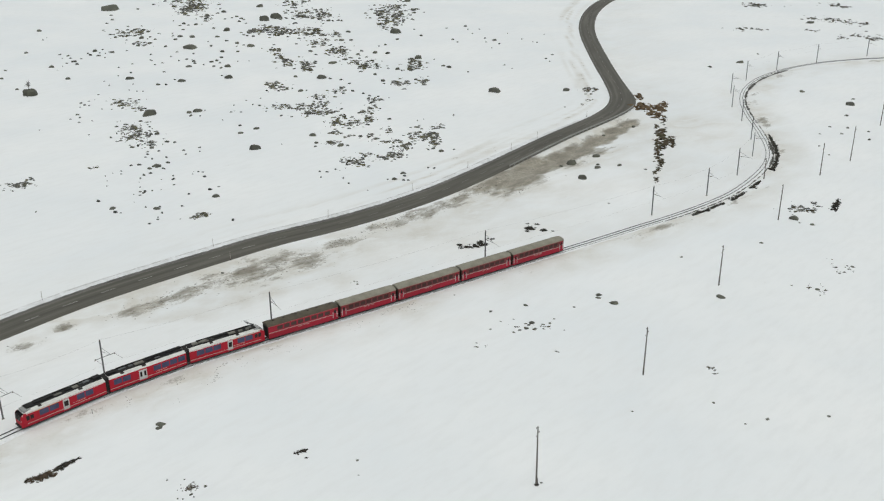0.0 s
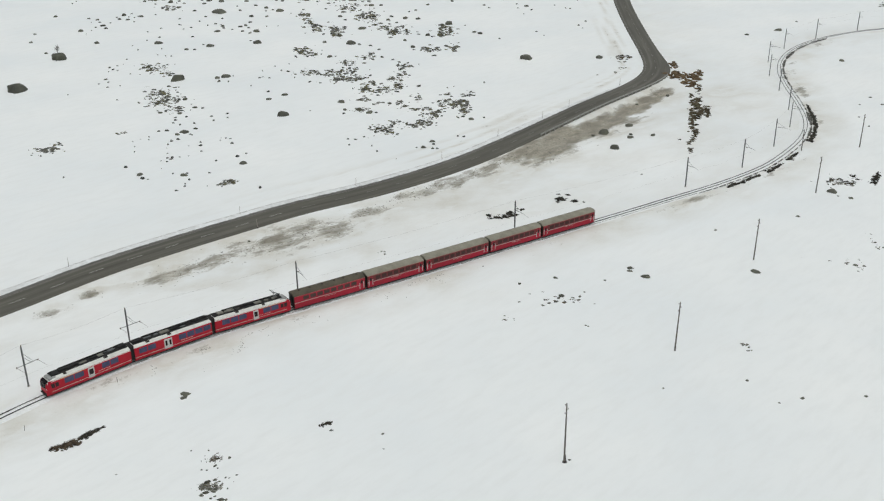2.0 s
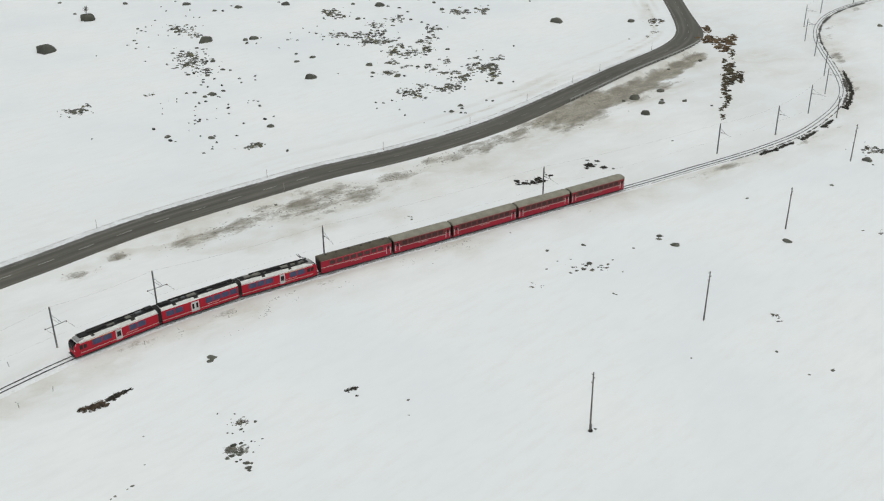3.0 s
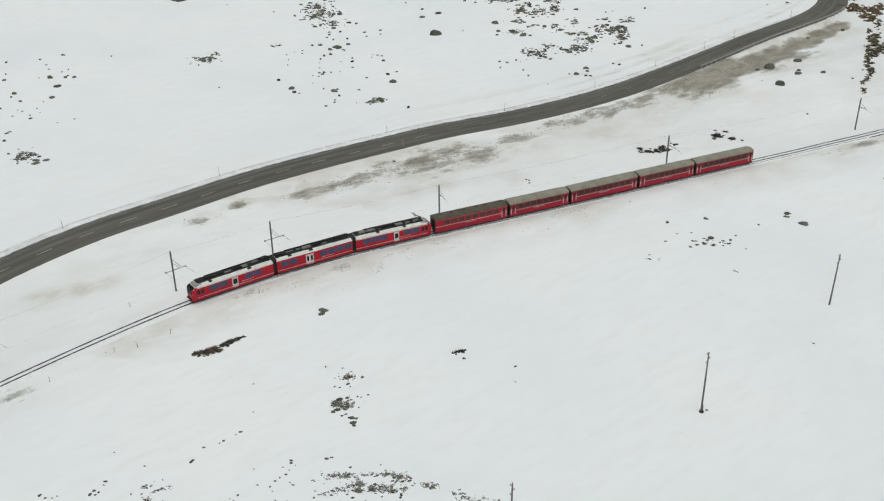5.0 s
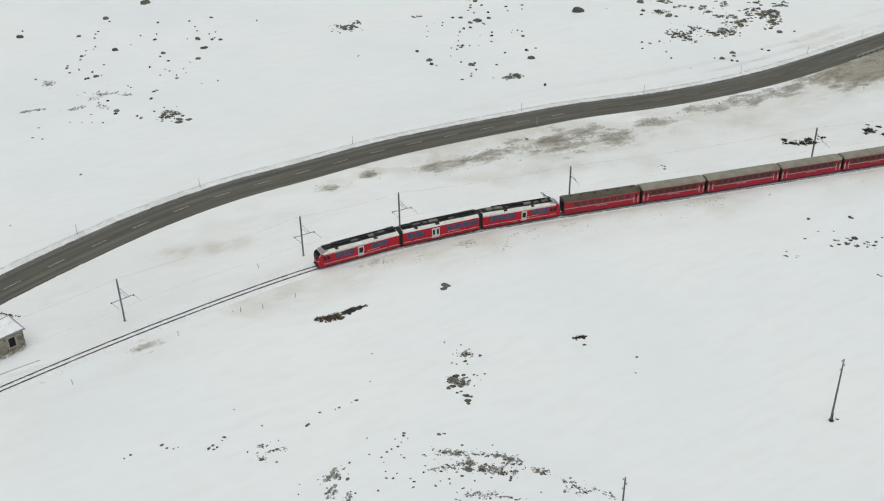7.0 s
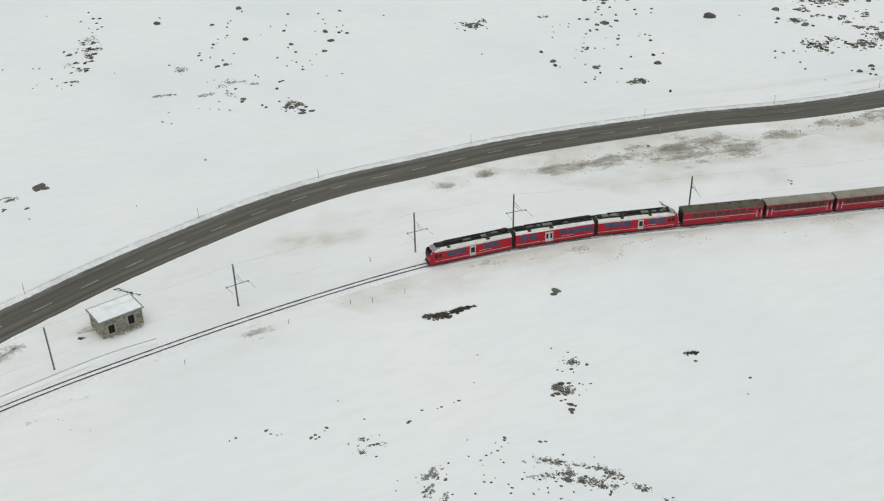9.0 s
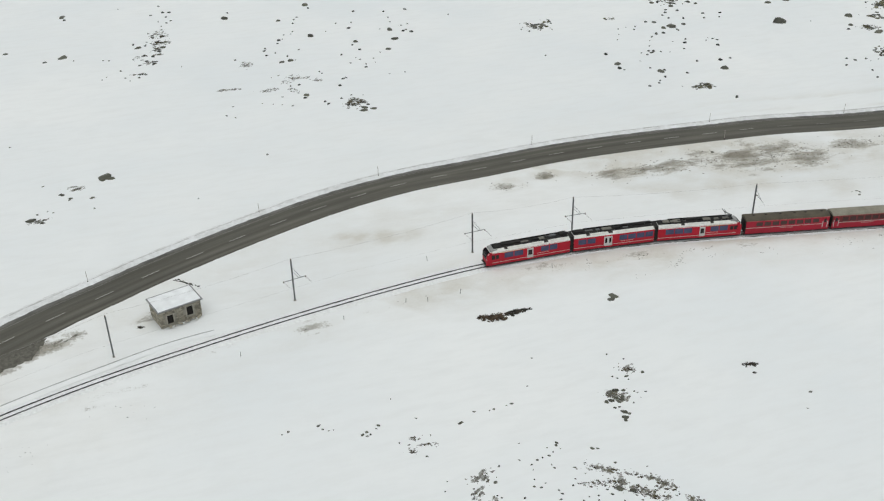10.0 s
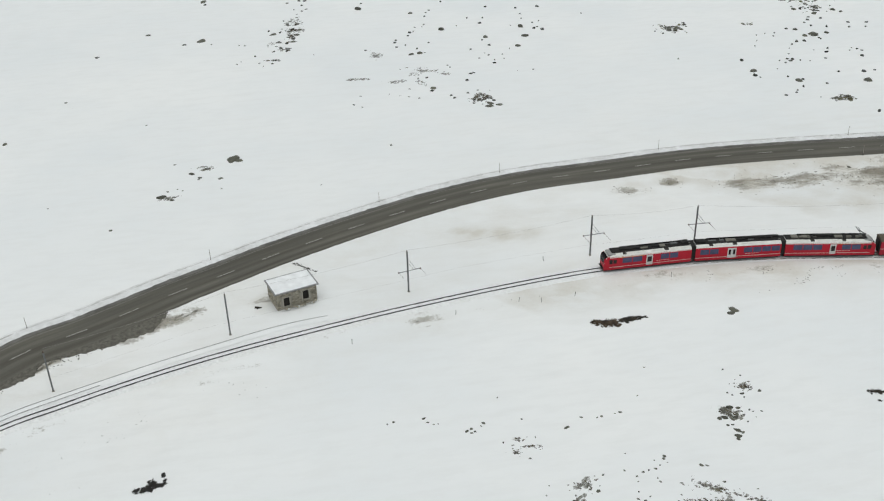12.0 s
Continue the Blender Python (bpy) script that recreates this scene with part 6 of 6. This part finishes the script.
# ---- guard rail on the outer side of the road before the bend ----
def make_guardrail():
    rail = tagged(empty("guard_rail"), "grey steel guard rail beside the mountain road", "guard rail")
    a, b = ROAD.near(15, 302), ROAD.near(66, 370)
    wave = [(0.47, 0.48), (0.40, 0.58), (0.47, 0.70), (0.40, 0.82), (0.47, 0.94), (0.55, 0.94), (0.59, 0.70), (0.55, 0.48), (0.47, 0.48)]
    part("beam", ribbon(ROAD, a, b, 2.0, lambda s: [(-near_half(s) - o, z) for o, z in wave]), M_GUARD, rail)
    u = a
    post = None
    while u < b:
        p = ROAD.side(u, -near_half(u) - 0.69)
        if post is None:
            post = part("post", boxes((-0.09, 0.09, -0.09, 0.09, -1.2, 0.9)), M_GUARD, rail)
            ob = post
        else:
            ob = new("post", post.data)
            ob.parent = rail
        ob.matrix_world = pose(p.x, p.y, 0)
        u += 2.6


make_guardrail()


# ---- the stone hut ----
def lump(bm, c, r, flat, seed, sub=1, rot=0.0):
    """Adds an angular lump of rock."""
    res = bmesh.ops.create_icosphere(bm, subdivisions=sub, radius=1.0)
    q = Matrix.Rotation(rot, 3, 'Z')
    for v in res["verts"]:
        n = noise.noise(v.co * 1.3 + Vector((seed * 7.1, seed * 3.3, 0))) * 0.55 + noise.noise(v.co * 3.1 + Vector((0, seed * 5.7, seed))) * 0.25
        p = v.co * (1 + n)
        v.co = Vector(c) + q @ Vector((p.x * r, p.y * r * 0.75, p.z * r * flat))


def make_hut():
    yaw = math.degrees(math.atan2(117.4 - 110.9, -110.2 + 113.4))
    hut = tagged(empty("stone_hut", pose(-113.4, 110.9, 0, 0, 0, yaw)), "small rubble-stone hut with a snow-covered roof beside the track", "hut")
    L, D, H, T = 7.2, 4.8, 3.0, 0.45
    o1, o2 = (1.15, 2.3, 0.12, 1.85), (4.65, 5.8, 0.5, 2.3)
    front = [(0, o1[0], 0, T, -0.4, H), (o1[1], o2[0], 0, T, -0.4, H), (o2[1], L, 0, T, -0.4, H)]
    for o in (o1, o2):
        front += [(o[0], o[1], 0, T, -0.4, o[2]), (o[0], o[1], 0, T, o[3], H)]
    wf = part("wall", boxes(*front), M_MORTAR, hut, "front wall of grey-brown rubble stone")
    wl = part("wall", boxes((0, T, T, D, -0.4, H)), M_MORTAR, hut)
    wr = part("wall", boxes((L - T, L, T, D, -0.4, H)), M_MORTAR, hut)
    part("wall", boxes((T, L - T, D - T, D, -0.4, H)), M_MORTAR, hut)
    part("floor", boxes((T, L - T, T, D - T, -0.2, 0.3)), M_DARK, hut)
    for o in (o1, o2):
        x0, x1, z0, z1 = o
        fr = part("window_frame", boxes((x0 - 0.14, x0 + 0.03, -0.05, 0.2, z0 - 0.1, z1 + 0.14), (x1 - 0.03, x1 + 0.14, -0.05, 0.2, z0 - 0.1, z1 + 0.14),
                                        (x0 + 0.03, x1 - 0.03, -0.05, 0.2, z1, z1 + 0.14), (x0 + 0.03, x1 - 0.03, -0.05, 0.2, z0 - 0.1, z0 + 0.02), bev=0.015), M_FRAME, hut, "pale stone opening surround")
        part("shutter", boxes((x0 + 0.03, x1 - 0.03, 0.22, 0.27, z0, z1)), M_DARK, fr, "dark boarded opening")
    part("roof", boxes((-0.4, L + 0.4, -0.45, D + 0.4, H, H + 0.16), bev=0.02), M_ROOFEDGE, hut, "grey sheet roof edge")
    bm = bmesh.new()
    bmesh.ops.create_grid(bm, x_segments=26, y_segments=18, size=0.5)
    for v in bm.verts:
        ex = min(1, (0.5 - abs(v.co.x)) * 9, (0.5 - abs(v.co.y)) * 7)
        v.co = Vector((L / 2 + v.co.x * (L + 0.34), D / 2 + v.co.y * (D + 0.36), H + 0.165 + 0.24 * math.sqrt(max(ex, 0)) + 0.05 * noise.noise((v.co.x * 6, v.co.y * 5, 3))))
    part("roof_snow", bm, M_HUTSNOW, hut, "smooth blanket of snow", True)
    rng = random.Random(5)
    for x0, z0 in [(rng.uniform(1.2, 6.8), rng.uniform(-1.0, -0.35)) for _ in range(26)]:
        bm = bmesh.new()
        lump(bm, (x0, z0, 0.05), rng.uniform(0.12, 0.32), 0.6, rng.uniform(0, 50), 1, rng.uniform(0, 6))
        part("fallen_stone", bm, M_STONEWALL, hut)
    stones = []
    for k in range(4):
        bm = bmesh.new()
        box(bm, -0.5, 0.5, -0.5, 0.5, -0.5, 0.5, 0.14)
        for v in bm.verts:
            v.co += Vector([rng.uniform(-0.07, 0.07) for _ in range(3)])
        me = bpy.data.meshes.new("stone")
        bm.to_mesh(me)
        bm.free()
        me.materials.append(M_STONEWALL)
        stones.append(me)
    # courses of stones on the front, then on the two side walls
    for wall, run, put in ((wf, L, lambda u, z: pose(u, -0.01, z)), (wr, D, lambda u, z: pose(L + 0.01, u, z, 0, 0, 90)), (wl, D, lambda u, z: pose(-0.01, u, z, 0, 0, 90))):
        z = -0.05
        while z < H - 0.15:
            h = rng.uniform(0.2, 0.32)
            u = 0.0
            while u < run - 0.1:
                w = min(rng.uniform(0.28, 0.62), run - u)
                mid = u + w / 2
                clear = wall is not wf or not any(o[0] - 0.2 < mid + w / 2 and mid - w / 2 < o[1] + 0.2 and o[2] - 0.15 < z + h and z < o[3] + 0.15 for o in (o1, o2))
                if clear and z + h < H:
                    st = new("stone", rng.choice(stones))
                    st.parent = wall
                    st.matrix_local = put(mid, z + h / 2) @ Matrix.Diagonal((w * 0.93, rng.uniform(0.10, 0.16), h * 0.9, 1))
                u += w
            z += h


make_hut()


# ---- rocks, stones, heath and shrubs ----
def rock_mesh(k):
    """A low angular rock of unit width, its foot sunk in the snow."""
    rng = random.Random(700 + k)
    bm = bmesh.new()
    bmesh.ops.create_icosphere(bm, subdivisions=3, radius=0.5)
    deep, slab = rng.uniform(0.55, 0.95), rng.uniform(0.15, 0.6)
    for v in bm.verts:
        q = v.co * 2
        n = noise.noise(q * 0.9 + Vector((k * 7.1, k * 3.3, 0))) * 0.42 + noise.noise(q * 2.3 + Vector((0, k * 5.7, k))) * 0.24 + noise.noise(q * 5.5 + Vector((k, 0, 2 * k))) * 0.10
        v.co *= 1 + n
    # split and chip the rock along a few planes
    for _ in range(7):
        a, e = rng.uniform(0, 6.28), rng.uniform(-0.1, 1.3)
        n = Vector((math.cos(a) * math.cos(e), math.sin(a) * math.cos(e), math.sin(e)))
        d = rng.uniform(0.24, 0.42)
        for v in bm.verts:
            over = v.co.dot(n) - d
            if over > 0:
                v.co -= n * over * 0.95
    x0, x1 = min(v.co.x for v in bm.verts), max(v.co.x for v in bm.verts)
    top = max(v.co.z for v in bm.verts)
    for v in bm.verts:
        z = v.co.z / top
        z = z if z < 0.45 else 0.45 + (z - 0.45) * slab
        v.co = Vector(((v.co.x - (x0 + x1) / 2) / (x1 - x0), v.co.y / (x1 - x0) * deep, z * 0.5))
    me = bpy.data.meshes.new("rock")
    bm.to_mesh(me)
    bm.free()
    me.materials.append(M_ROCK)
    return me


ROCK_SHAPES = [rock_mesh(k) for k in range(14)]


def rock(x, y, w, k):
    rng = random.Random(k)
    ob = new("boulder" if w > 2.2 else "rock", ROCK_SHAPES[k % len(ROCK_SHAPES)])
    high = rng.uniform(0.75, 1.25) if y > 240 else rng.uniform(0.35, 0.75)
    turn = math.degrees(-math.atan2(x, y)) + rng.uniform(-35, 35) + 180 * rng.randint(0, 1)
    ob.matrix_world = pose(x, y, ground_z(x, y) + 0.01 * w, rng.uniform(-8, 8), rng.uniform(-10, 10), turn) @ Matrix.Diagonal((w, w, w * high, 1))
    words = "large lichen-grey boulder half sunk in snow" if w > 3 else "dark angular boulder sunk in the snow" if w > 1.3 else "small dark rock poking out of the snow"
    return tagged(ob, words, "boulder" if w > 2.2 else "rock", "rocks on the snow field")


k = 0
for row in (*ALL_ROCKS, SLOPE_ROCKS, MEADOW_ROCKS, LONE_ROCKS):
    for x, y, w in row:
        k += 1
        rock(x, y, w, k)
# stones beside the feet of two poles
rock(-9.2, 105.0, 0.75, 301)
rock(15.9, 137.1, 0.6, 302)


def flake(bm, c, r, rng, high=0.3, turn=None, long=1.0):
    """Adds a low ragged hump of stone or turf."""
    n = rng.randint(6, 8)
    a0 = rng.uniform(0, 6.28) if turn is None else turn
    ca, sa = math.cos(a0), math.sin(a0)
    rings = []
    wob = [rng.uniform(0.55, 1.2) for _ in range(n)]
    flat = rng.uniform(0.45, 0.9)
    for f, z in ((1.0, -0.06), (0.72, 0.7)):
        ring = []
        for i in range(n):
            a = 6.2832 * i / n
            u, v = math.cos(a) * r * f * wob[i] * long, math.sin(a) * r * f * wob[i] * flat
            ring.append(bm.verts.new((c[0] + u * ca - v * sa, c[1] + u * sa + v * ca, c[2] + r * high * z * (rng.uniform(0.6, 1.3) if z > 0 else 1))))
        rings.append(ring)
    tip = bm.verts.new((c[0] + rng.uniform(-0.2, 0.2) * r, c[1] + rng.uniform(-0.2, 0.2) * r, c[2] + r * high))
    for i in range(n):
        j = (i + 1) % n
        bm.faces.new((rings[0][i], rings[0][j], rings[1][j], rings[1][i]))
        bm.faces.new((rings[1][i], rings[1][j], tip))


def tuft(bm, c, r, rng, n=9):
    """Adds a low ragged clump of twigs and leaves."""
    for _ in range(n):
        a = rng.uniform(0, 2 * math.pi)
        d = r * math.sqrt(rng.random())
        p = Vector((c[0] + math.cos(a) * d, c[1] + math.sin(a) * d, c[2] + rng.uniform(0, r * 0.3)))
        b = rng.uniform(0, 2 * math.pi)
        u = Vector((math.cos(b), math.sin(b), rng.uniform(-0.3, 0.5))) * r * rng.uniform(0.2, 0.45)
        v = Vector((-math.sin(b), math.cos(b), rng.uniform(-0.2, 0.6))) * r * rng.uniform(0.10, 0.25)
        vs = [bm.verts.new(q) for q in (p - u, p - v, p + u, p + v)]
        bm.faces.new((vs[0], vs[1], vs[2]))
        bm.faces.new((vs[0], vs[2], vs[3]))


def lines_near(x, y):
    """True on the road or the track."""
    return (ROAD.at(ROAD.near(x, y)) - Vector((x, y))).length < 4.9 or (TRACK.at(TRACK.near(x, y)) - Vector((x, y))).length < 2.3


rng = random.Random(77)
for row in ALL_STONES:
    bm = bmesh.new()
    for x, y, w in row:
        flake(bm, (x, y, ground_z(x, y)), w * 0.55, rng, 0.62 if y > 240 else 0.5)
    tagged(mesh_object("scattered_stones", bm, M_STONES), "scatter of small dark stones on the snow", "stones", kind="stuff")


def bare_patch(x, y, rx, ry, n, grain, seed, along=None, plants=0.4, thick=2.8, mats=None):
    """Stones and low plants where the snow is thin; grain sets the size of the pieces."""
    rng = random.Random(seed)
    turn = -math.atan2(x, y) if along is None else along
    ca, sa = math.cos(turn), math.sin(turn)
    stones, plant = bmesh.new(), bmesh.new()
    hubs = [(rng.uniform(-0.95, 0.95), rng.uniform(-0.8, 0.8)) for _ in range(max(3, n // 4))]
    for i in range(int(n * thick)):
        if rng.random() < 0.55:
            hx, hy = rng.choice(hubs)
            hx, hy = hx + rng.gauss(0, 0.16), hy + rng.gauss(0, 0.28)
        else:
            a, d = rng.uniform(0, 6.2832), math.sqrt(rng.random()) * (1.05 if rng.random() < 0.7 else 2.2)
            hx, hy = math.cos(a) * d, math.sin(a) * d
        u, v = hx * rx, hy * ry
        px, py = x + u * ca - v * sa, y + u * sa + v * ca
        if lines_near(px, py):
            continue
        c = (px, py, ground_z(px, py))
        r = grain * (0.8 + 2.7 * rng.random() ** 2.2)
        if rng.random() < plants:
            flake(plant, c, r * 1.1, rng, 0.5 if y > 240 else 0.35, turn + rng.gauss(0, 0.5), 1.3)
            tuft(plant, c, r * 1.1, rng, 5)
        else:
            flake(stones, c, r, rng, 0.65 if y > 240 else 0.45, turn + rng.gauss(0, 0.6), rng.uniform(0.9, 1.7))
    for name, bm, mat, words, kind in (("stone_patch", stones, mats[0] if mats else M_PATCHSTONE, "scatter of dark stones showing through thin snow", "stones"),
                                       ("heath_patch", plant, mats[1] if mats else M_HILLHEATH if y > 250 and x < 30 else M_HEATH, "patch of dry brown heath breaking through snow", "heath plants")):
        if len(bm.verts):
            tagged(mesh_object(name, bm, mat), words, kind, kind="stuff")
        else:
            bm.free()


k = 0
for patches in (*ALL_BARE, SLOPE_PATCHES, FAR_SPECKS):
    for x, y, rx, ry, n, grain in patches:
        k += 1
        if y < 150:
            bare_patch(x, y, rx, ry, n, grain * 0.8, k, None, 0.25, 2.6, (M_SCREE, M_HEATH))
        elif -200 < x < -140 and y < 235:
            bare_patch(x, y, rx, ry, n, grain * 0.8, k, None, 0.1, 3.0, (M_PALESCREE, M_HEATH))
        else:
            bare_patch(x, y, rx, ry, n, grain, k, None, 0.4, 4.0 if y > 400 else 3.0)
for x, y, rx, ry, n, grain in ROADSIDE:
    k += 1
    w = ROAD.way(ROAD.near(x, y))
    bare_patch(x, y, rx * 1.2, ry * 1.8, n, grain * 0.45, k, math.atan2(w.y, w.x), 0.55, 2.4, (M_TURFSTONE, M_TURF))

# x, y, half width, half depth, count
TRACK_SPECKS = [(-103, 91.5, 5, 1.5, 7), (-108.3, 79.5, 4, 2, 8), (-110.1, 72.8, 3, 2, 8), (-111.6, 68.1, 3, 2, 6), (-116.7, 61.6, 3, 2, 4), (-107, 63, 3, 2, 5),
                (-43.8, 170.1, 3, 1.2, 8), (-47.3, 163.7, 3, 1, 4), (-57.5, 163, 5, 1, 4), (-42, 174, 5, 1.5, 10), (-34, 180.7, 6, 1.5, 12), (-20, 191, 6, 1.5, 10),
                (-8, 200, 6, 2, 8), (-82, 137, 5, 2, 5)]
for x, y, rx, ry, n in TRACK_SPECKS:
    k += 1
    bare_patch(x, y, rx, ry, n, 0.036, k, 0.7, 0.2, 1.3)


# trails trodden in the snow below the track
TRODDEN = [(-43.6, 169.8), (-43.6, 170.9), (-43.5, 172), (-43.7, 173.3), (-44, 174.6), (-43.8, 175.6), (-43.1, 176.2), (-42.2, 177.2), (-41.3, 178.1), (-40.4, 178.9), (-39.8,
              179.5), (-50.4, 169.2), (-50.5, 170.5), (-49.9, 170.9), (-50, 170.2), (-49.9, 171.6), (-57.3, 162), (-57.9, 163.2), (-58.7, 164.4), (-13, 198.5), (-12.4, 199.2), (-11.7,
              199.9), (-11, 200.7), (-9.2, 201.2), (-8.5, 202.1), (-7.5, 201.7), (-7.1, 203.1), (-6.3, 203.6)]
rng = random.Random(91)
bm = bmesh.new()
for x, y in TRODDEN:
    for _ in range(3):
        px, py = x + rng.gauss(0, 0.22), y + rng.gauss(0, 0.3)
        flake(bm, (px, py, ground_z(px, py)), rng.uniform(0.09, 0.2), rng, 0.2)
tagged(mesh_object("trodden_trail", bm, M_TURFSTONE), "grey trodden trail in the snow below the track", "footprints", kind="stuff")


def clumps(rows, name, mat, words, kind, seed, size=0.42, high=0.45, deep=0.24, wide=0.26, count=14):
    """Low clumps of twigs and turf grown together."""
    rng = random.Random(seed)
    bm = bmesh.new()
    for x, y, w in rows:
        turn = -math.atan2(x, y)
        ca, sa = math.cos(turn), math.sin(turn)
        for _ in range(count):
            u, v = rng.gauss(0, wide) * w, rng.gauss(0, deep) * w
            px, py = x + u * ca - v * sa, y + u * sa + v * ca
            c = (px, py, ground_z(px, py))
            r = w * size * rng.uniform(0.25, 0.75)
            flake(bm, c, r, rng, high, turn + rng.gauss(0, 0.6), 1.25)
            tuft(bm, (c[0], c[1], c[2] + 0.1 * r), r * 1.25, rng, 6)
    return tagged(mesh_object(name, bm, mat), words, kind, "low shrubs in the snow" if kind == "shrub" else "")


DARK = "low dark clumps pressed flat by the snow"
clumps(FIELD_SHRUBS[:7], "low_shrub", M_BROWNSHRUB, "wide brown-black shrub pressed flat by the snow", "shrub", 51)
clumps(FIELD_SHRUBS[7:], "low_shrub", M_SHRUB, DARK, "shrub", 52)
clumps(LONE_SHRUB, "low_shrub", M_SHRUB, DARK, "shrub", 53)
clumps(TRACK_SHRUBS, "low_shrub", M_SHRUB, "row of dark low bushes behind a mast", "shrub", 54)
clumps(BEND_SHRUBS, "low_shrub", M_SHRUB, DARK, "shrub", 55)
clumps(SLOPE_SHRUBS[:3], "low_shrub", M_SHRUB, DARK, "shrub", 56, 0.34, 0.8, 0.7, 0.2, 24)
clumps(SLOPE_SHRUBS[3:], "low_shrub", M_SHRUB, DARK, "shrub", 57)
clumps(BEND_MOUNDS[:7], "heath_mound", M_MOUND, "rust-brown heath mound beside the road bend", "heath mound", 58, 0.36, 0.6, 0.8, 0.3, 40)
clumps(BEND_MOUNDS[7:22], "heath_mound", M_HEATH, "long tongue of brown heath running down the slope", "heath mound", 59, 0.34, 0.6, 0.9, 0.22, 30)
clumps(BEND_MOUNDS[22:], "heath_mound", M_HEATH, "thin brown heath inside the road bend", "heath mound", 60, 0.24, 0.4, 0.5)
clumps(MELT_HOLE, "melt_hole", M_MELT, "curved black melt hole in the snow", "melt hole", 61, 0.5, 0.1, 0.16, 0.14)
clumps([(-117.2, 109.8, 0.9)], "low_shrub", M_SHRUB, "small dark bush beside the hut", "shrub", 63)


def brush(x, y, rx, ry, n, seed, mat, size, label, along):
    """Dark low clumps, flattened by snow."""
    rng = random.Random(seed)
    bm = bmesh.new()
    ca, sa = math.cos(along), math.sin(along)
    for i in range(n):
        hx = rng.uniform(-1, 0.9)
        u, v = (hx + rng.gauss(0, 0.1)) * rx, rng.gauss(0, 0.45) * ry * (1.1 - 0.6 * hx)
        px, py = x + u * ca - v * sa, y + u * sa + v * ca
        r = rng.uniform(0.25, 0.9) * size
        flake(bm, (px, py, ground_z(px, py) + 0.02), r, rng, 0.4, along, 1.4)
        tuft(bm, (px, py, ground_z(px, py) + 0.05), r, rng, 5)
    tagged(mesh_object("low_shrub", bm, mat), label, "shrub", "low shrubs in the snow")


brush(-119.3, 124.2, 2.4, 0.25, 40, 62, M_SHRUB, 0.26, "thin line of dark twigs behind the hut", 0.2)

# dark strips on the outer side of the track's curve, added as shrub-like clumps
for i, (x, y, run) in enumerate(((107.6, 326, 7), (109.2, 314, 7), (107.6, 303, 5), (104.2, 296.5, 3.5), (92.6, 281.5, 3.5), (83.6, 272.6, 4.5), (74.6, 264.0, 4.5), (68.5, 260.0, 3))):
    w = TRACK.way(TRACK.near(x, y))
    p = TRACK.side(TRACK.near(x, y), -2.9)
    brush(p.x, p.y, run, 0.5, int(run * 14), 90 + i, M_SHRUB, 0.75, DARK, math.atan2(w.y, w.x))


def bare_bush(x, y, h):
    """A leafless pale bush: a short stem with fine twigs."""
    rng = random.Random(3)
    bush = tagged(empty("bare_bush", pose(x, y, ground_z(x, y))), "small leafless grey bush behind a boulder", "bush")
    part("stem", tube(bmesh.new(), (0, 0, -0.3), (0.2, 0, h * 0.4), 0.12, 0.07), M_WOOD, bush)
    bm = bmesh.new()
    for _ in range(60):
        a, e = rng.uniform(0, 6.28), rng.uniform(0.5, 1.4)
        p = Vector((0.15, 0, h * rng.uniform(0.15, 0.45)))
        q = p + Vector((math.cos(a) * math.cos(e), math.sin(a) * math.cos(e), math.sin(e))) * h * rng.uniform(0.3, 0.6)
        tube(bm, p, q, 0.05, 0.02, 4)
    part("twigs", bm, M_WOOD, bush)


bare_bush(-164.1, 399.5, 3.6)
